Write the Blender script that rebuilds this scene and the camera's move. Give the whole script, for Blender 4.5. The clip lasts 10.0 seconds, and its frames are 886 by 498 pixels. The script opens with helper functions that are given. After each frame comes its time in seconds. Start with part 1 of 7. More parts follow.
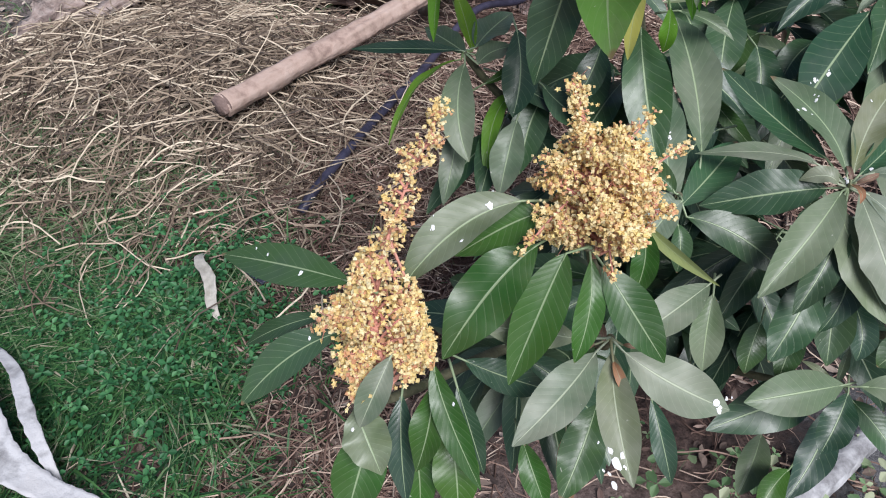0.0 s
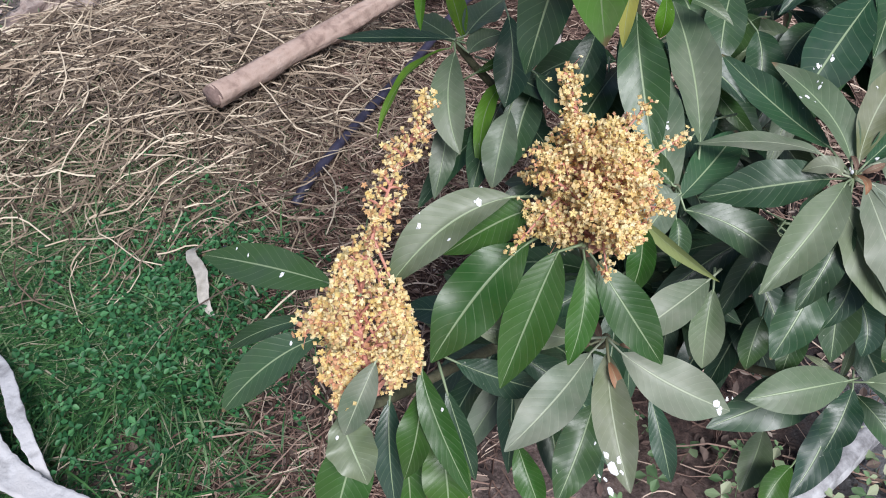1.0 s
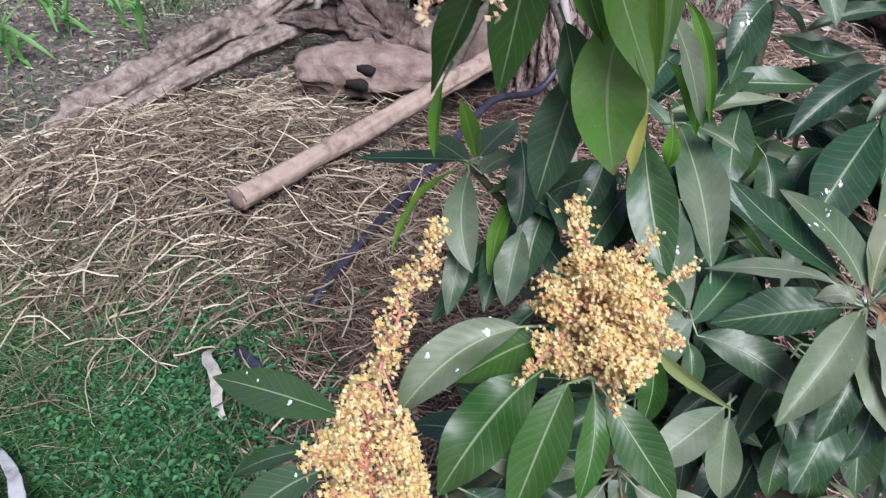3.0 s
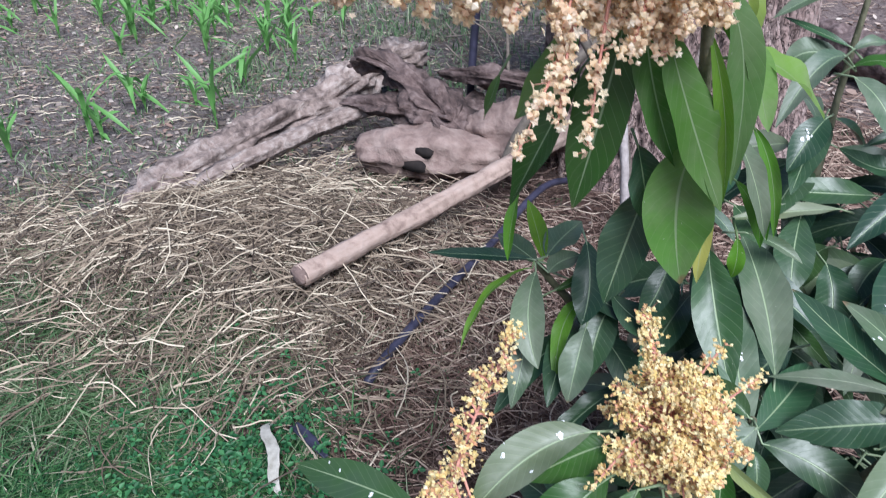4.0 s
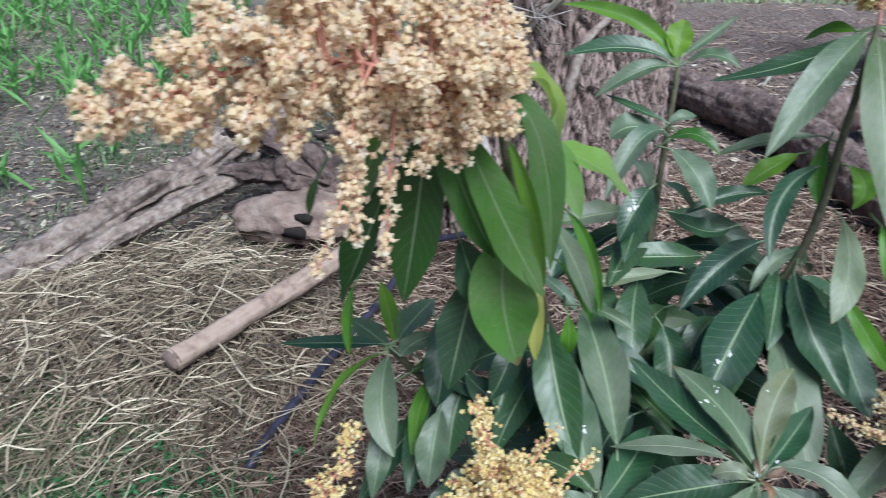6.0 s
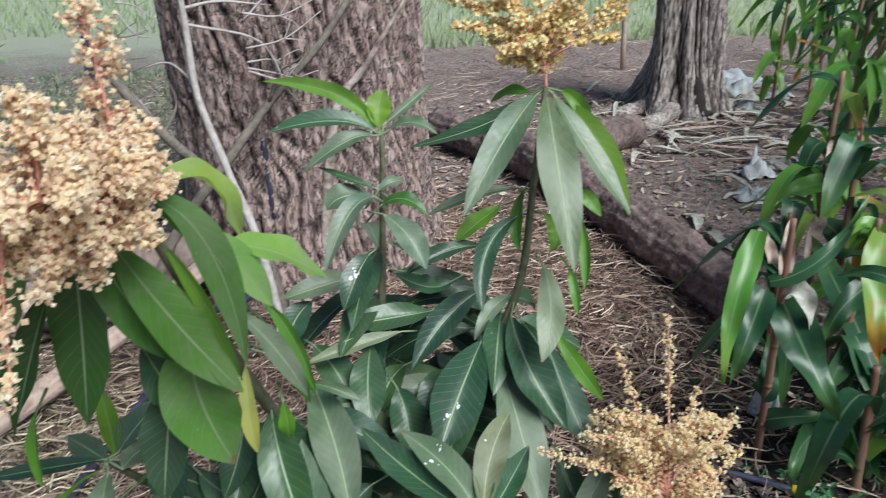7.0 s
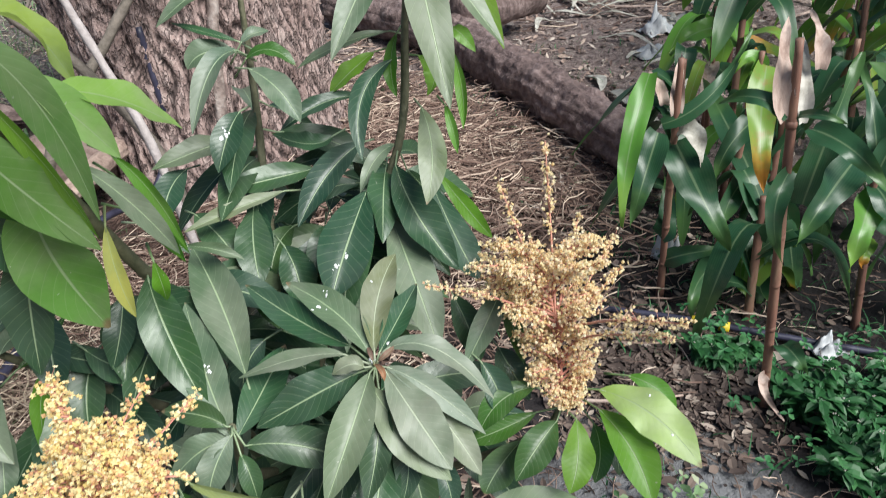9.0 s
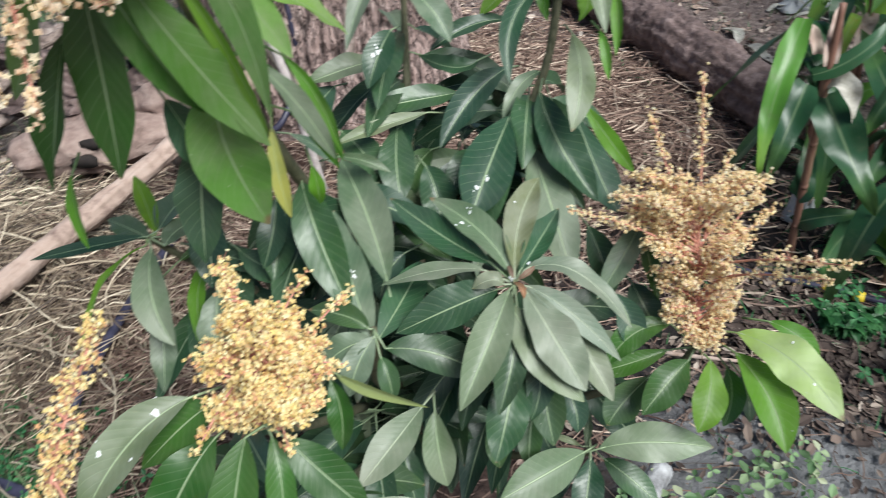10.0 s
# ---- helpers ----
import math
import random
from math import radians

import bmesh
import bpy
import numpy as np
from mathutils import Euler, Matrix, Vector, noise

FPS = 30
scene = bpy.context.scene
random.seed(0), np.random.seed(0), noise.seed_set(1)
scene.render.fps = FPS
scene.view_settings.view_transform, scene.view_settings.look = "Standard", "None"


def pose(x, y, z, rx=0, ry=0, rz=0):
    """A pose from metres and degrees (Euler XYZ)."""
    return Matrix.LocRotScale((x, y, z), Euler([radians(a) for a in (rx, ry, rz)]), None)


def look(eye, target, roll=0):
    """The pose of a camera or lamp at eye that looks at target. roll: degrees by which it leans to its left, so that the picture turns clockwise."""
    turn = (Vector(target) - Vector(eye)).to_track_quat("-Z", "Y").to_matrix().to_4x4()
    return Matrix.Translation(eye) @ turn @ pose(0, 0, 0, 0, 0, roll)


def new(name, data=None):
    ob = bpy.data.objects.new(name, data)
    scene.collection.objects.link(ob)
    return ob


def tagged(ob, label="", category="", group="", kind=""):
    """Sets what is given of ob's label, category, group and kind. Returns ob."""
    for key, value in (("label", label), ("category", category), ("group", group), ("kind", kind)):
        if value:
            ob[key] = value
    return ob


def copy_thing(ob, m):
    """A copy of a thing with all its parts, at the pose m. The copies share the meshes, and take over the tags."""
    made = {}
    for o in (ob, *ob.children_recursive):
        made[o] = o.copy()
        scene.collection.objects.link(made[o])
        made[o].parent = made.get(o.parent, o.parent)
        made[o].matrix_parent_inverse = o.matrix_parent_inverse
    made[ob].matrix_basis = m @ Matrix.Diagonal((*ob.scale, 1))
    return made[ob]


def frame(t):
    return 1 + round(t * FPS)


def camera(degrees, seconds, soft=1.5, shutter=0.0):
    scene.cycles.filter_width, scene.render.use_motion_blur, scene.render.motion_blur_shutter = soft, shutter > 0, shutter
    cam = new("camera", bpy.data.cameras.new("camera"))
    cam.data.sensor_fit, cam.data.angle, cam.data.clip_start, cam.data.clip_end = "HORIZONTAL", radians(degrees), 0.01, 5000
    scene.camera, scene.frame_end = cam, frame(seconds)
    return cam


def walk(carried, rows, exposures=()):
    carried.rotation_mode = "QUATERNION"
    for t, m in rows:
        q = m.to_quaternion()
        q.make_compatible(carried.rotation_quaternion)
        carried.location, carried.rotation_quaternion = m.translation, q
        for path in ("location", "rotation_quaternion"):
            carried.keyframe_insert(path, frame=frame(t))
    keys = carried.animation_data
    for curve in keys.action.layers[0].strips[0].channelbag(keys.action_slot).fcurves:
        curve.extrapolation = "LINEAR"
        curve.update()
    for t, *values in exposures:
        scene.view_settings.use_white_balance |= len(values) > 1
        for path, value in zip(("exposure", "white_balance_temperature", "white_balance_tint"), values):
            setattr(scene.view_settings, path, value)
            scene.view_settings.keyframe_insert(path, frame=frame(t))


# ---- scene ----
cam = camera(63.2, 10.0, soft=1.0, shutter=0.4)
PATH = [
    (0, (0.258, 0.154, 1.353), (0.068, 1.613, -0.001), 1.4),
    (0.5, (0.266, 0.167, 1.349), (0.092, 1.618, -0.017), 0.8),
    (1, (0.268, 0.186, 1.341), (0.077, 1.62, -0.039), 0.7),
    (1.5, (0.281, 0.203, 1.335), (0.107, 1.661, -0.022), 1.0),
    (2, (0.295, 0.215, 1.334), (0.104, 1.685, -0.009), -0.1),
    (2.5, (0.286, 0.215, 1.358), (0.068, 1.751, 0.095), 0.1),
    (2.7, (0.283, 0.213, 1.364), (0.05, 1.77, 0.131), 0.2),
    (3.8, (0.246, 0.184, 1.423), (-0.143, 1.831, 0.356), -0.4),
    (4, (0.241, 0.177, 1.435), (-0.165, 1.842, 0.404), -0.2),
    (4.5, (0.232, 0.173, 1.453), (-0.226, 1.857, 0.476), -0.5),
    (5, (0.247, 0.181, 1.475), (-0.182, 1.914, 0.573), -1.4),
    (5.2, (0.261, 0.188, 1.479), (-0.114, 1.939, 0.588), -1.5),
    (6.3, (0.36, 0.234, 1.493), (0.343, 2.008, 0.57), -0.0),
    (6.5, (0.394, 0.241, 1.508), (0.506, 2.033, 0.628), -0.2),
    (7, (0.46, 0.235, 1.527), (0.821, 2.027, 0.715), -0.5),
    (7.5, (0.476, 0.225, 1.539), (0.91, 2.024, 0.781), -0.8),
    (8, (0.512, 0.217, 1.506), (1.0, 1.94, 0.614), -2.6),
    (8.5, (0.52, 0.207, 1.473), (1.045, 1.858, 0.473), -2.8),
    (9, (0.519, 0.202, 1.454), (1.031, 1.807, 0.376), -3.1),
    (9.5, (0.497, 0.196, 1.432), (0.901, 1.789, 0.292), -4.6),
    (10, (0.453, 0.189, 1.42), (0.679, 1.8, 0.256), -4.3),
]
walk(cam, [(t, look(eye, target, roll)) for t, eye, target, roll in PATH], [(0.0, 0.5, 6150, 12), (2.5, 0.54, 6050, 12), (4.5, 0.73, 5600, 9), (5.2, 0.62, 5600, 8), (6.5, 0.49, 5600, -2), (7.0, 0.6, 6050, 0), (7.5, 0.63, 6200, 4), (8.0, 0.62, 6450, 4), (9.0, 0.82, 6400, 4), (10.0, 0.75, 6300, 3)])

# ---- light ----
world = bpy.data.worlds.new("overcast_sky")
world.use_nodes = True
scene.world = world
wn = world.node_tree
sky = wn.nodes.new("ShaderNodeTexSky")
sky.sky_type, sky.sun_disc = "NISHITA", False
sky.sun_elevation, sky.sun_rotation = radians(50), radians(152)
sky.dust_density, sky.air_density = 1.5, 1.0
wn.links.new(sky.outputs[0], wn.nodes["Background"].inputs[0])
wn.nodes["Background"].inputs[1].default_value = 0.05
sun = new("sun", bpy.data.lights.new("sun", "SUN"))
sun.data.energy, sun.data.angle, sun.data.color = 3.3, radians(32), (1.0, 0.975, 0.95)
sun.matrix_world = look((1.95, -3.65, 4.9), (0, 0, 0))


# ---- materials ----
def material(name, rough=0.6):
    m = bpy.data.materials.new(name)
    m.use_nodes = True
    nt = m.node_tree
    b = nt.nodes["Principled BSDF"]
    b.inputs["Roughness"].default_value = rough
    return m, nt, b


def noise_node(nt, scale, detail=6.0, coord="Object", rough=0.6, stretch=None):
    tc = nt.nodes.new("ShaderNodeTexCoord")
    n = nt.nodes.new("ShaderNodeTexNoise")
    n.inputs["Scale"].default_value, n.inputs["Detail"].default_value, n.inputs["Roughness"].default_value = scale, detail, rough
    out = tc.outputs[coord]
    if stretch:
        mp = nt.nodes.new("ShaderNodeMapping")
        mp.inputs["Scale"].default_value = stretch
        nt.links.new(out, mp.inputs[0])
        out = mp.outputs[0]
    nt.links.new(out, n.inputs["Vector"])
    return n.outputs[0]


def ramp(nt, src, stops):
    r = nt.nodes.new("ShaderNodeValToRGB")
    while len(r.color_ramp.elements) < len(stops):
        r.color_ramp.elements.new(0.5)
    for e, (p, c) in zip(r.color_ramp.elements, stops):
        e.position, e.color = p, (*c, 1)
    nt.links.new(src, r.inputs[0])
    return r.outputs[0]


def mix(nt, fac, a, b, how="MIX"):
    n = nt.nodes.new("ShaderNodeMix")
    n.data_type, n.blend_type = "RGBA", how
    for socket, v in ((n.inputs[0], fac), (n.inputs[6], a), (n.inputs[7], b)):
        if hasattr(v, "links"):
            nt.links.new(v, socket)
        else:
            socket.default_value = v if isinstance(v, float) else (*v, 1)
    return n.outputs[2]


def calc(nt, op, a, b=0.0, c=0.0):
    n = nt.nodes.new("ShaderNodeMath")
    n.operation = op
    for socket, v in zip(n.inputs, (a, b, c)):
        if hasattr(v, "links"):
            nt.links.new(v, socket)
        else:
            socket.default_value = v
    return n.outputs[0]


def bump(nt, b, src, strength=0.4, dist=0.01):
    n = nt.nodes.new("ShaderNodeBump")
    n.inputs["Strength"].default_value, n.inputs["Distance"].default_value = strength, dist
    nt.links.new(src, n.inputs["Height"])
    nt.links.new(n.outputs[0], b.inputs["Normal"])


def two_tone(name, dark, light, scale=20.0, rough=0.85, stretch=None, bumps=0.5, dist=0.01, third=None):
    """A surface in two or three tones with grain and relief."""
    m, nt, b = material(name, rough)
    big = noise_node(nt, scale * 0.15, 4, stretch=stretch)
    fine = noise_node(nt, scale, 8, stretch=stretch)
    both = calc(nt, "MULTIPLY_ADD", fine, 0.6, calc(nt, "MULTIPLY", big, 0.4))
    stops = [(0.36, dark), (0.64, light)] if third is None else [(0.34, dark), (0.5, light), (0.66, third)]
    nt.links.new(ramp(nt, both, stops), b.inputs["Base Color"])
    bump(nt, b, fine, bumps, dist)
    return m


def island_mat(name, stops, rough=0.8, through_light=0.0, object_random=False):
    """Many small pieces, each in a tone of its own."""
    m, nt, b = material(name, rough)
    src = nt.nodes.new("ShaderNodeObjectInfo").outputs["Random"] if object_random else nt.nodes.new("ShaderNodeNewGeometry").outputs["Random Per Island"]
    col = ramp(nt, src, stops)
    n = noise_node(nt, 60, 4)
    col = mix(nt, calc(nt, "MULTIPLY", ramp_value(nt, n, 0.5, 0.75), 0.4), col, (0.05, 0.035, 0.03), "MIX") if not through_light else col
    nt.links.new(col, b.inputs["Base Color"])
    if through_light:
        lit_through(nt, b, col, through_light)
    return m


def lit_through(nt, b, col, amount):
    tr = nt.nodes.new("ShaderNodeBsdfTranslucent")
    nt.links.new(col, tr.inputs[0])
    ms = nt.nodes.new("ShaderNodeMixShader")
    ms.inputs[0].default_value = amount
    out = nt.nodes["Material Output"]
    nt.links.new(b.outputs[0], ms.inputs[1])
    nt.links.new(tr.outputs[0], ms.inputs[2])
    nt.links.new(ms.outputs[0], out.inputs[0])


def leaf_mat(name, low, high, dust, dust_amount, rough, glow, vein=(0.4, 0.5, 0.3)):
    """A broad leaf: pale midrib and side veins, tone from leaf to leaf, blotches and a film of dust."""
    m, nt, b = material(name, rough)
    uv = nt.nodes.new("ShaderNodeUVMap")
    sep = nt.nodes.new("ShaderNodeSeparateXYZ")
    nt.links.new(uv.outputs[0], sep.inputs[0])
    u, v = sep.outputs[0], calc(nt, "ABSOLUTE", calc(nt, "SUBTRACT", sep.outputs[1], 0.5))
    rnd = nt.nodes.new("ShaderNodeObjectInfo").outputs["Random"]
    col = ramp(nt, rnd, [(0.0, low), (1.0, high)])
    tint = ramp(nt, calc(nt, "FRACT", calc(nt, "MULTIPLY", rnd, 7.3)), [(0.0, (0.8, 0.95, 1.3)), (0.45, (1.0, 1.0, 1.0)), (0.8, (1.1, 1.02, 0.85)), (1.0, (1.35, 1.02, 0.75))])
    col = mix(nt, 1.0, col, tint, "MULTIPLY")
    blotch = noise_node(nt, 18, 5)
    col = mix(nt, calc(nt, "MULTIPLY", ramp_value(nt, blotch, 0.4, 0.7), 0.45), col, tuple(c * 0.6 for c in low))
    speck = noise_node(nt, 90, 6)
    film = calc(nt, "MULTIPLY", calc(nt, "MULTIPLY_ADD", speck, 0.8, ramp_value(nt, noise_node(nt, 9, 3), 0.35, 0.65)), dust_amount)
    col = mix(nt, film, col, dust)
    wave = calc(nt, "FRACT", calc(nt, "SUBTRACT", calc(nt, "MULTIPLY", u, 13.0), calc(nt, "MULTIPLY", v, 4.5)))
    side = calc(nt, "MULTIPLY", calc(nt, "LESS_THAN", calc(nt, "ABSOLUTE", calc(nt, "SUBTRACT", wave, 0.5)), 0.04), 0.11)
    mid = ramp_value(nt, v, 0.028, 0.01)
    col = mix(nt, calc(nt, "MAXIMUM", side, calc(nt, "MULTIPLY", mid, 0.62)), col, vein)
    brown = calc(nt, "MULTIPLY", ramp_value(nt, calc(nt, "ADD", calc(nt, "MULTIPLY_ADD", blotch, 0.16, u), calc(nt, "MULTIPLY", rnd, 0.1)), 1.13, 1.17), 0.8)
    col = mix(nt, brown, col, (0.22, 0.14, 0.08))
    spots = calc(nt, "MULTIPLY", ramp_value(nt, noise_node(nt, 130, 2), 0.74, 0.78), 0.5)
    col = mix(nt, spots, col, (0.55, 0.56, 0.5))
    nt.links.new(col, b.inputs["Base Color"])
    rg = calc(nt, "MULTIPLY_ADD", speck, 0.3, rough - 0.04)
    nt.links.new(rg, b.inputs["Roughness"])
    b.inputs["Specular IOR Level"].default_value = 0.55
    quilt = calc(nt, "MULTIPLY", calc(nt, "ABSOLUTE", calc(nt, "SUBTRACT", wave, 0.5)), 0.25)
    h = calc(nt, "ADD", calc(nt, "SUBTRACT", calc(nt, "MULTIPLY", blotch, 0.5), calc(nt, "ADD", side, mid)), quilt)
    bump(nt, b, h, 0.35, 0.002)
    lit_through(nt, b, col, glow)
    return m


def ramp_value(nt, src, lo, hi):
    n = nt.nodes.new("ShaderNodeMapRange")
    n.interpolation_type = "SMOOTHSTEP"
    nt.links.new(src, n.inputs[0])
    if lo > hi:
        n.inputs[1].default_value, n.inputs[2].default_value, n.inputs[3].default_value, n.inputs[4].default_value = hi, lo, 1.0, 0.0
    else:
        n.inputs[1].default_value, n.inputs[2].default_value = lo, hi
    return n.outputs[0]


LEAF = {
    "m": leaf_mat("mature_leaf", (0.008, 0.04, 0.015), (0.032, 0.09, 0.026), (0.24, 0.29, 0.26), 0.09, 0.26, 0.08),
    "g": leaf_mat("green_leaf", (0.016, 0.075, 0.006), (0.042, 0.135, 0.01), (0.3, 0.36, 0.2), 0.08, 0.28, 0.2),
    "d": leaf_mat("dusty_leaf", (0.036, 0.085, 0.034), (0.09, 0.145, 0.064), (0.34, 0.36, 0.28), 0.28, 0.33, 0.1),
    "e": leaf_mat("pale_dusty_leaf", (0.07, 0.12, 0.052), (0.13, 0.18, 0.088), (0.42, 0.42, 0.35), 0.32, 0.36, 0.14, (0.5, 0.56, 0.4)),
    # Fresh green, used for young leaves and for painted lit edges.
    "f": leaf_mat("fresh_lit_edge_leaf", (0.075, 0.25, 0.006), (0.17, 0.38, 0.018), (0.5, 0.58, 0.3), 0.1, 0.34, 0.45),
    # Fresh green with sky sheen painted in as pale tone and whitish film.
    "p": leaf_mat("fresh_sheen_leaf", (0.22, 0.42, 0.05), (0.34, 0.54, 0.1), (0.6, 0.66, 0.44), 0.3, 0.32, 0.45),
    # Green leaf lightened in colour to offset shade below the flowers.
    "h": leaf_mat("lightened_green_leaf", (0.045, 0.155, 0.012), (0.13, 0.3, 0.03), (0.4, 0.46, 0.28), 0.22, 0.28, 0.45),
    "y": leaf_mat("yellowing_leaf", (0.3, 0.38, 0.08), (0.42, 0.45, 0.12), (0.45, 0.5, 0.3), 0.2, 0.5, 0.3),
    "r": leaf_mat("young_reddish_leaf", (0.26, 0.13, 0.08), (0.34, 0.2, 0.12), (0.4, 0.3, 0.22), 0.2, 0.45, 0.3),
}
MAT_SHOOT = two_tone("green_brown_shoot", (0.07, 0.075, 0.04), (0.17, 0.16, 0.1), 60, 0.75)
MAT_TWIGBARK = two_tone("grey_twig_bark", (0.1, 0.085, 0.07), (0.24, 0.2, 0.17), 50, 0.9)
MAT_RACHIS = two_tone("pink_flower_stalk", (0.5, 0.19, 0.15), (0.64, 0.33, 0.25), 80, 0.6)
MAT_FLOWER = island_mat("cream_yellow_petals", [(0.0, (0.86, 0.64, 0.27)), (0.3, (0.94, 0.82, 0.5)), (0.56, (0.86, 0.68, 0.26)), (0.74, (0.7, 0.36, 0.22)), (0.82, (0.84, 0.68, 0.3)), (1.0, (0.96, 0.9, 0.62))], 0.6, 0.28)
MAT_FLOWER_PALE = island_mat("faded_cream_petals", [(0.0, (0.93, 0.77, 0.53)), (0.35, (0.96, 0.86, 0.66)), (0.7, (0.86, 0.65, 0.46)), (1.0, (0.97, 0.9, 0.77))], 0.6, 0.5)
MAT_FLOWER_CREAM = island_mat("pale_cream_petals", [(0.0, (0.92, 0.76, 0.46)), (0.35, (0.96, 0.87, 0.62)), (0.65, (0.88, 0.7, 0.38)), (0.8, (0.84, 0.6, 0.4)), (1.0, (0.97, 0.92, 0.74))], 0.6, 0.45)
MAT_STRAW = island_mat("dry_straw", [(0.0, (0.04, 0.026, 0.02)), (0.35, (0.155, 0.113, 0.082)), (0.72, (0.375, 0.292, 0.212)), (1.0, (0.75, 0.645, 0.5))], 0.7)
MAT_STRAW_RED = island_mat("brown_straw", [(0.0, (0.06, 0.032, 0.026)), (0.4, (0.18, 0.11, 0.086)), (0.75, (0.36, 0.25, 0.2)), (1.0, (0.68, 0.55, 0.44))], 0.75)
MAT_LITTER = island_mat("fallen_leaf_litter", [(0.0, (0.11, 0.07, 0.06)), (0.4, (0.26, 0.17, 0.14)), (0.7, (0.42, 0.31, 0.26)), (1.0, (0.62, 0.54, 0.48))], 0.85)
# Darker version of the leaf litter colours.
MAT_LITTER_DARK = island_mat("dark_leaf_litter", [(0.0, (0.03, 0.02, 0.018)), (0.5, (0.1, 0.07, 0.06)), (0.85, (0.2, 0.15, 0.125)), (1.0, (0.42, 0.35, 0.3))], 0.9)
MAT_GRASS = island_mat("green_grass", [(0.0, (0.012, 0.05, 0.018)), (0.4, (0.035, 0.12, 0.035)), (0.74, (0.085, 0.21, 0.062)), (0.88, (0.2, 0.25, 0.14)), (1.0, (0.48, 0.42, 0.32))], 0.55, 0.2)
MAT_CLOVER = island_mat("clover_green", [(0.0, (0.016, 0.085, 0.027)), (0.6, (0.042, 0.165, 0.058)), (1.0, (0.095, 0.26, 0.095))], 0.55, 0.2)
MAT_WEED = island_mat("grey_green_weed", [(0.0, (0.06, 0.13, 0.05)), (0.7, (0.2, 0.32, 0.15)), (1.0, (0.42, 0.45, 0.3))], 0.6, 0.25)
MAT_SEEDLING = island_mat("maize_seedling_green", [(0.0, (0.1, 0.28, 0.06)), (1.0, (0.27, 0.54, 0.17))], 0.5, 0.35)
MAT_CROP = island_mat("far_crop_green", [(0.0, (0.2, 0.27, 0.13)), (1.0, (0.4, 0.46, 0.28))], 0.7, 0.2)
MAT_WHITE = two_tone("white_fibre", (0.09, 0.085, 0.09), (0.5, 0.5, 0.52), 16, 0.8, third=(0.5, 0.49, 0.5), bumps=1.0)
MAT_PLASTIC = two_tone("white_plastic_sheet", (0.3, 0.31, 0.33), (0.62, 0.63, 0.66), 15, 0.45)
MAT_TWIG_PALE = two_tone("pale_dry_twig", (0.32, 0.27, 0.265), (0.56, 0.5, 0.49), 40, 0.85)
# Near-black tone that paints the shade inside holes.
MAT_HOLE_SHADE = two_tone("hollow_shade", (0.012, 0.009, 0.009), (0.03, 0.022, 0.02), 30, 0.95)
MAT_DROPPING = two_tone("chalky_white", (0.75, 0.77, 0.78), (0.85, 0.86, 0.87), 200, 0.8)
MAT_HOSE = two_tone("black_rubber_hose", (0.022, 0.022, 0.042), (0.06, 0.058, 0.1), 30, 0.45, bumps=0.1)
MAT_TAG = two_tone("yellow_plastic", (0.6, 0.45, 0.03), (0.75, 0.6, 0.06), 30, 0.5, bumps=0.1)
MAT_WOOD_PALE = two_tone("peeled_pale_wood", (0.15, 0.095, 0.08), (0.43, 0.315, 0.265), 22, 0.85, (1, 1, 1), 0.8, third=(0.5, 0.385, 0.335))
MAT_WOOD_GREY = two_tone("weathered_grey_wood", (0.07, 0.05, 0.046), (0.3, 0.23, 0.205), 22, 0.9, third=(0.54, 0.455, 0.42), bumps=1.0, dist=0.02)
MAT_LOG_DARK = two_tone("dark_brown_log_bark", (0.05, 0.034, 0.034), (0.17, 0.118, 0.112), 26, 0.9, bumps=1.0, dist=0.02, third=(0.33, 0.25, 0.24))
MAT_STALK = two_tone("brown_red_maize_stalk", (0.08, 0.035, 0.028), (0.22, 0.11, 0.08), 25, 0.6, (1, 1, 0.2), third=(0.3, 0.2, 0.13))
MAT_HUSK = two_tone("dry_maize_husk", (0.22, 0.14, 0.11), (0.47, 0.35, 0.3), 45, 0.8, (1, 1, 0.2), third=(0.58, 0.48, 0.42))
MAT_WHITEHUSK = two_tone("bleached_dry_leaf", (0.26, 0.24, 0.2), (0.6, 0.57, 0.52), 30, 0.8)


def maize_mat(name, low, high, tip):
    m, nt, b = material(name, 0.34)
    uv = nt.nodes.new("ShaderNodeUVMap")
    sep = nt.nodes.new("ShaderNodeSeparateXYZ")
    nt.links.new(uv.outputs[0], sep.inputs[0])
    rnd = nt.nodes.new("ShaderNodeObjectInfo").outputs["Random"]
    col = ramp(nt, rnd, [(0.0, low), (1.0, high)])
    lines = calc(nt, "MULTIPLY", calc(nt, "SINE", calc(nt, "MULTIPLY", sep.outputs[1], 90.0)), 0.05)
    col = mix(nt, calc(nt, "ADD", lines, 0.12), col, (0.1, 0.2, 0.09))
    v = calc(nt, "ABSOLUTE", calc(nt, "SUBTRACT", sep.outputs[1], 0.5))
    col = mix(nt, calc(nt, "MULTIPLY", ramp_value(nt, v, 0.05, 0.015), 0.4), col, (0.3, 0.4, 0.22))
    col = mix(nt, calc(nt, "MULTIPLY", ramp_value(nt, noise_node(nt, 22, 5), 0.5, 0.7), 0.5), col, tuple(c * 0.45 + 0.04 for c in tip))
    ends = ramp_value(nt, calc(nt, "MULTIPLY_ADD", noise_node(nt, 14, 4), 0.5, sep.outputs[0]), 0.8, 1.15)
    col = mix(nt, ends, col, tip)
    nt.links.new(col, b.inputs["Base Color"])
    bump(nt, b, lines, 0.2, 0.002)
    lit_through(nt, b, col, 0.3)
    return m


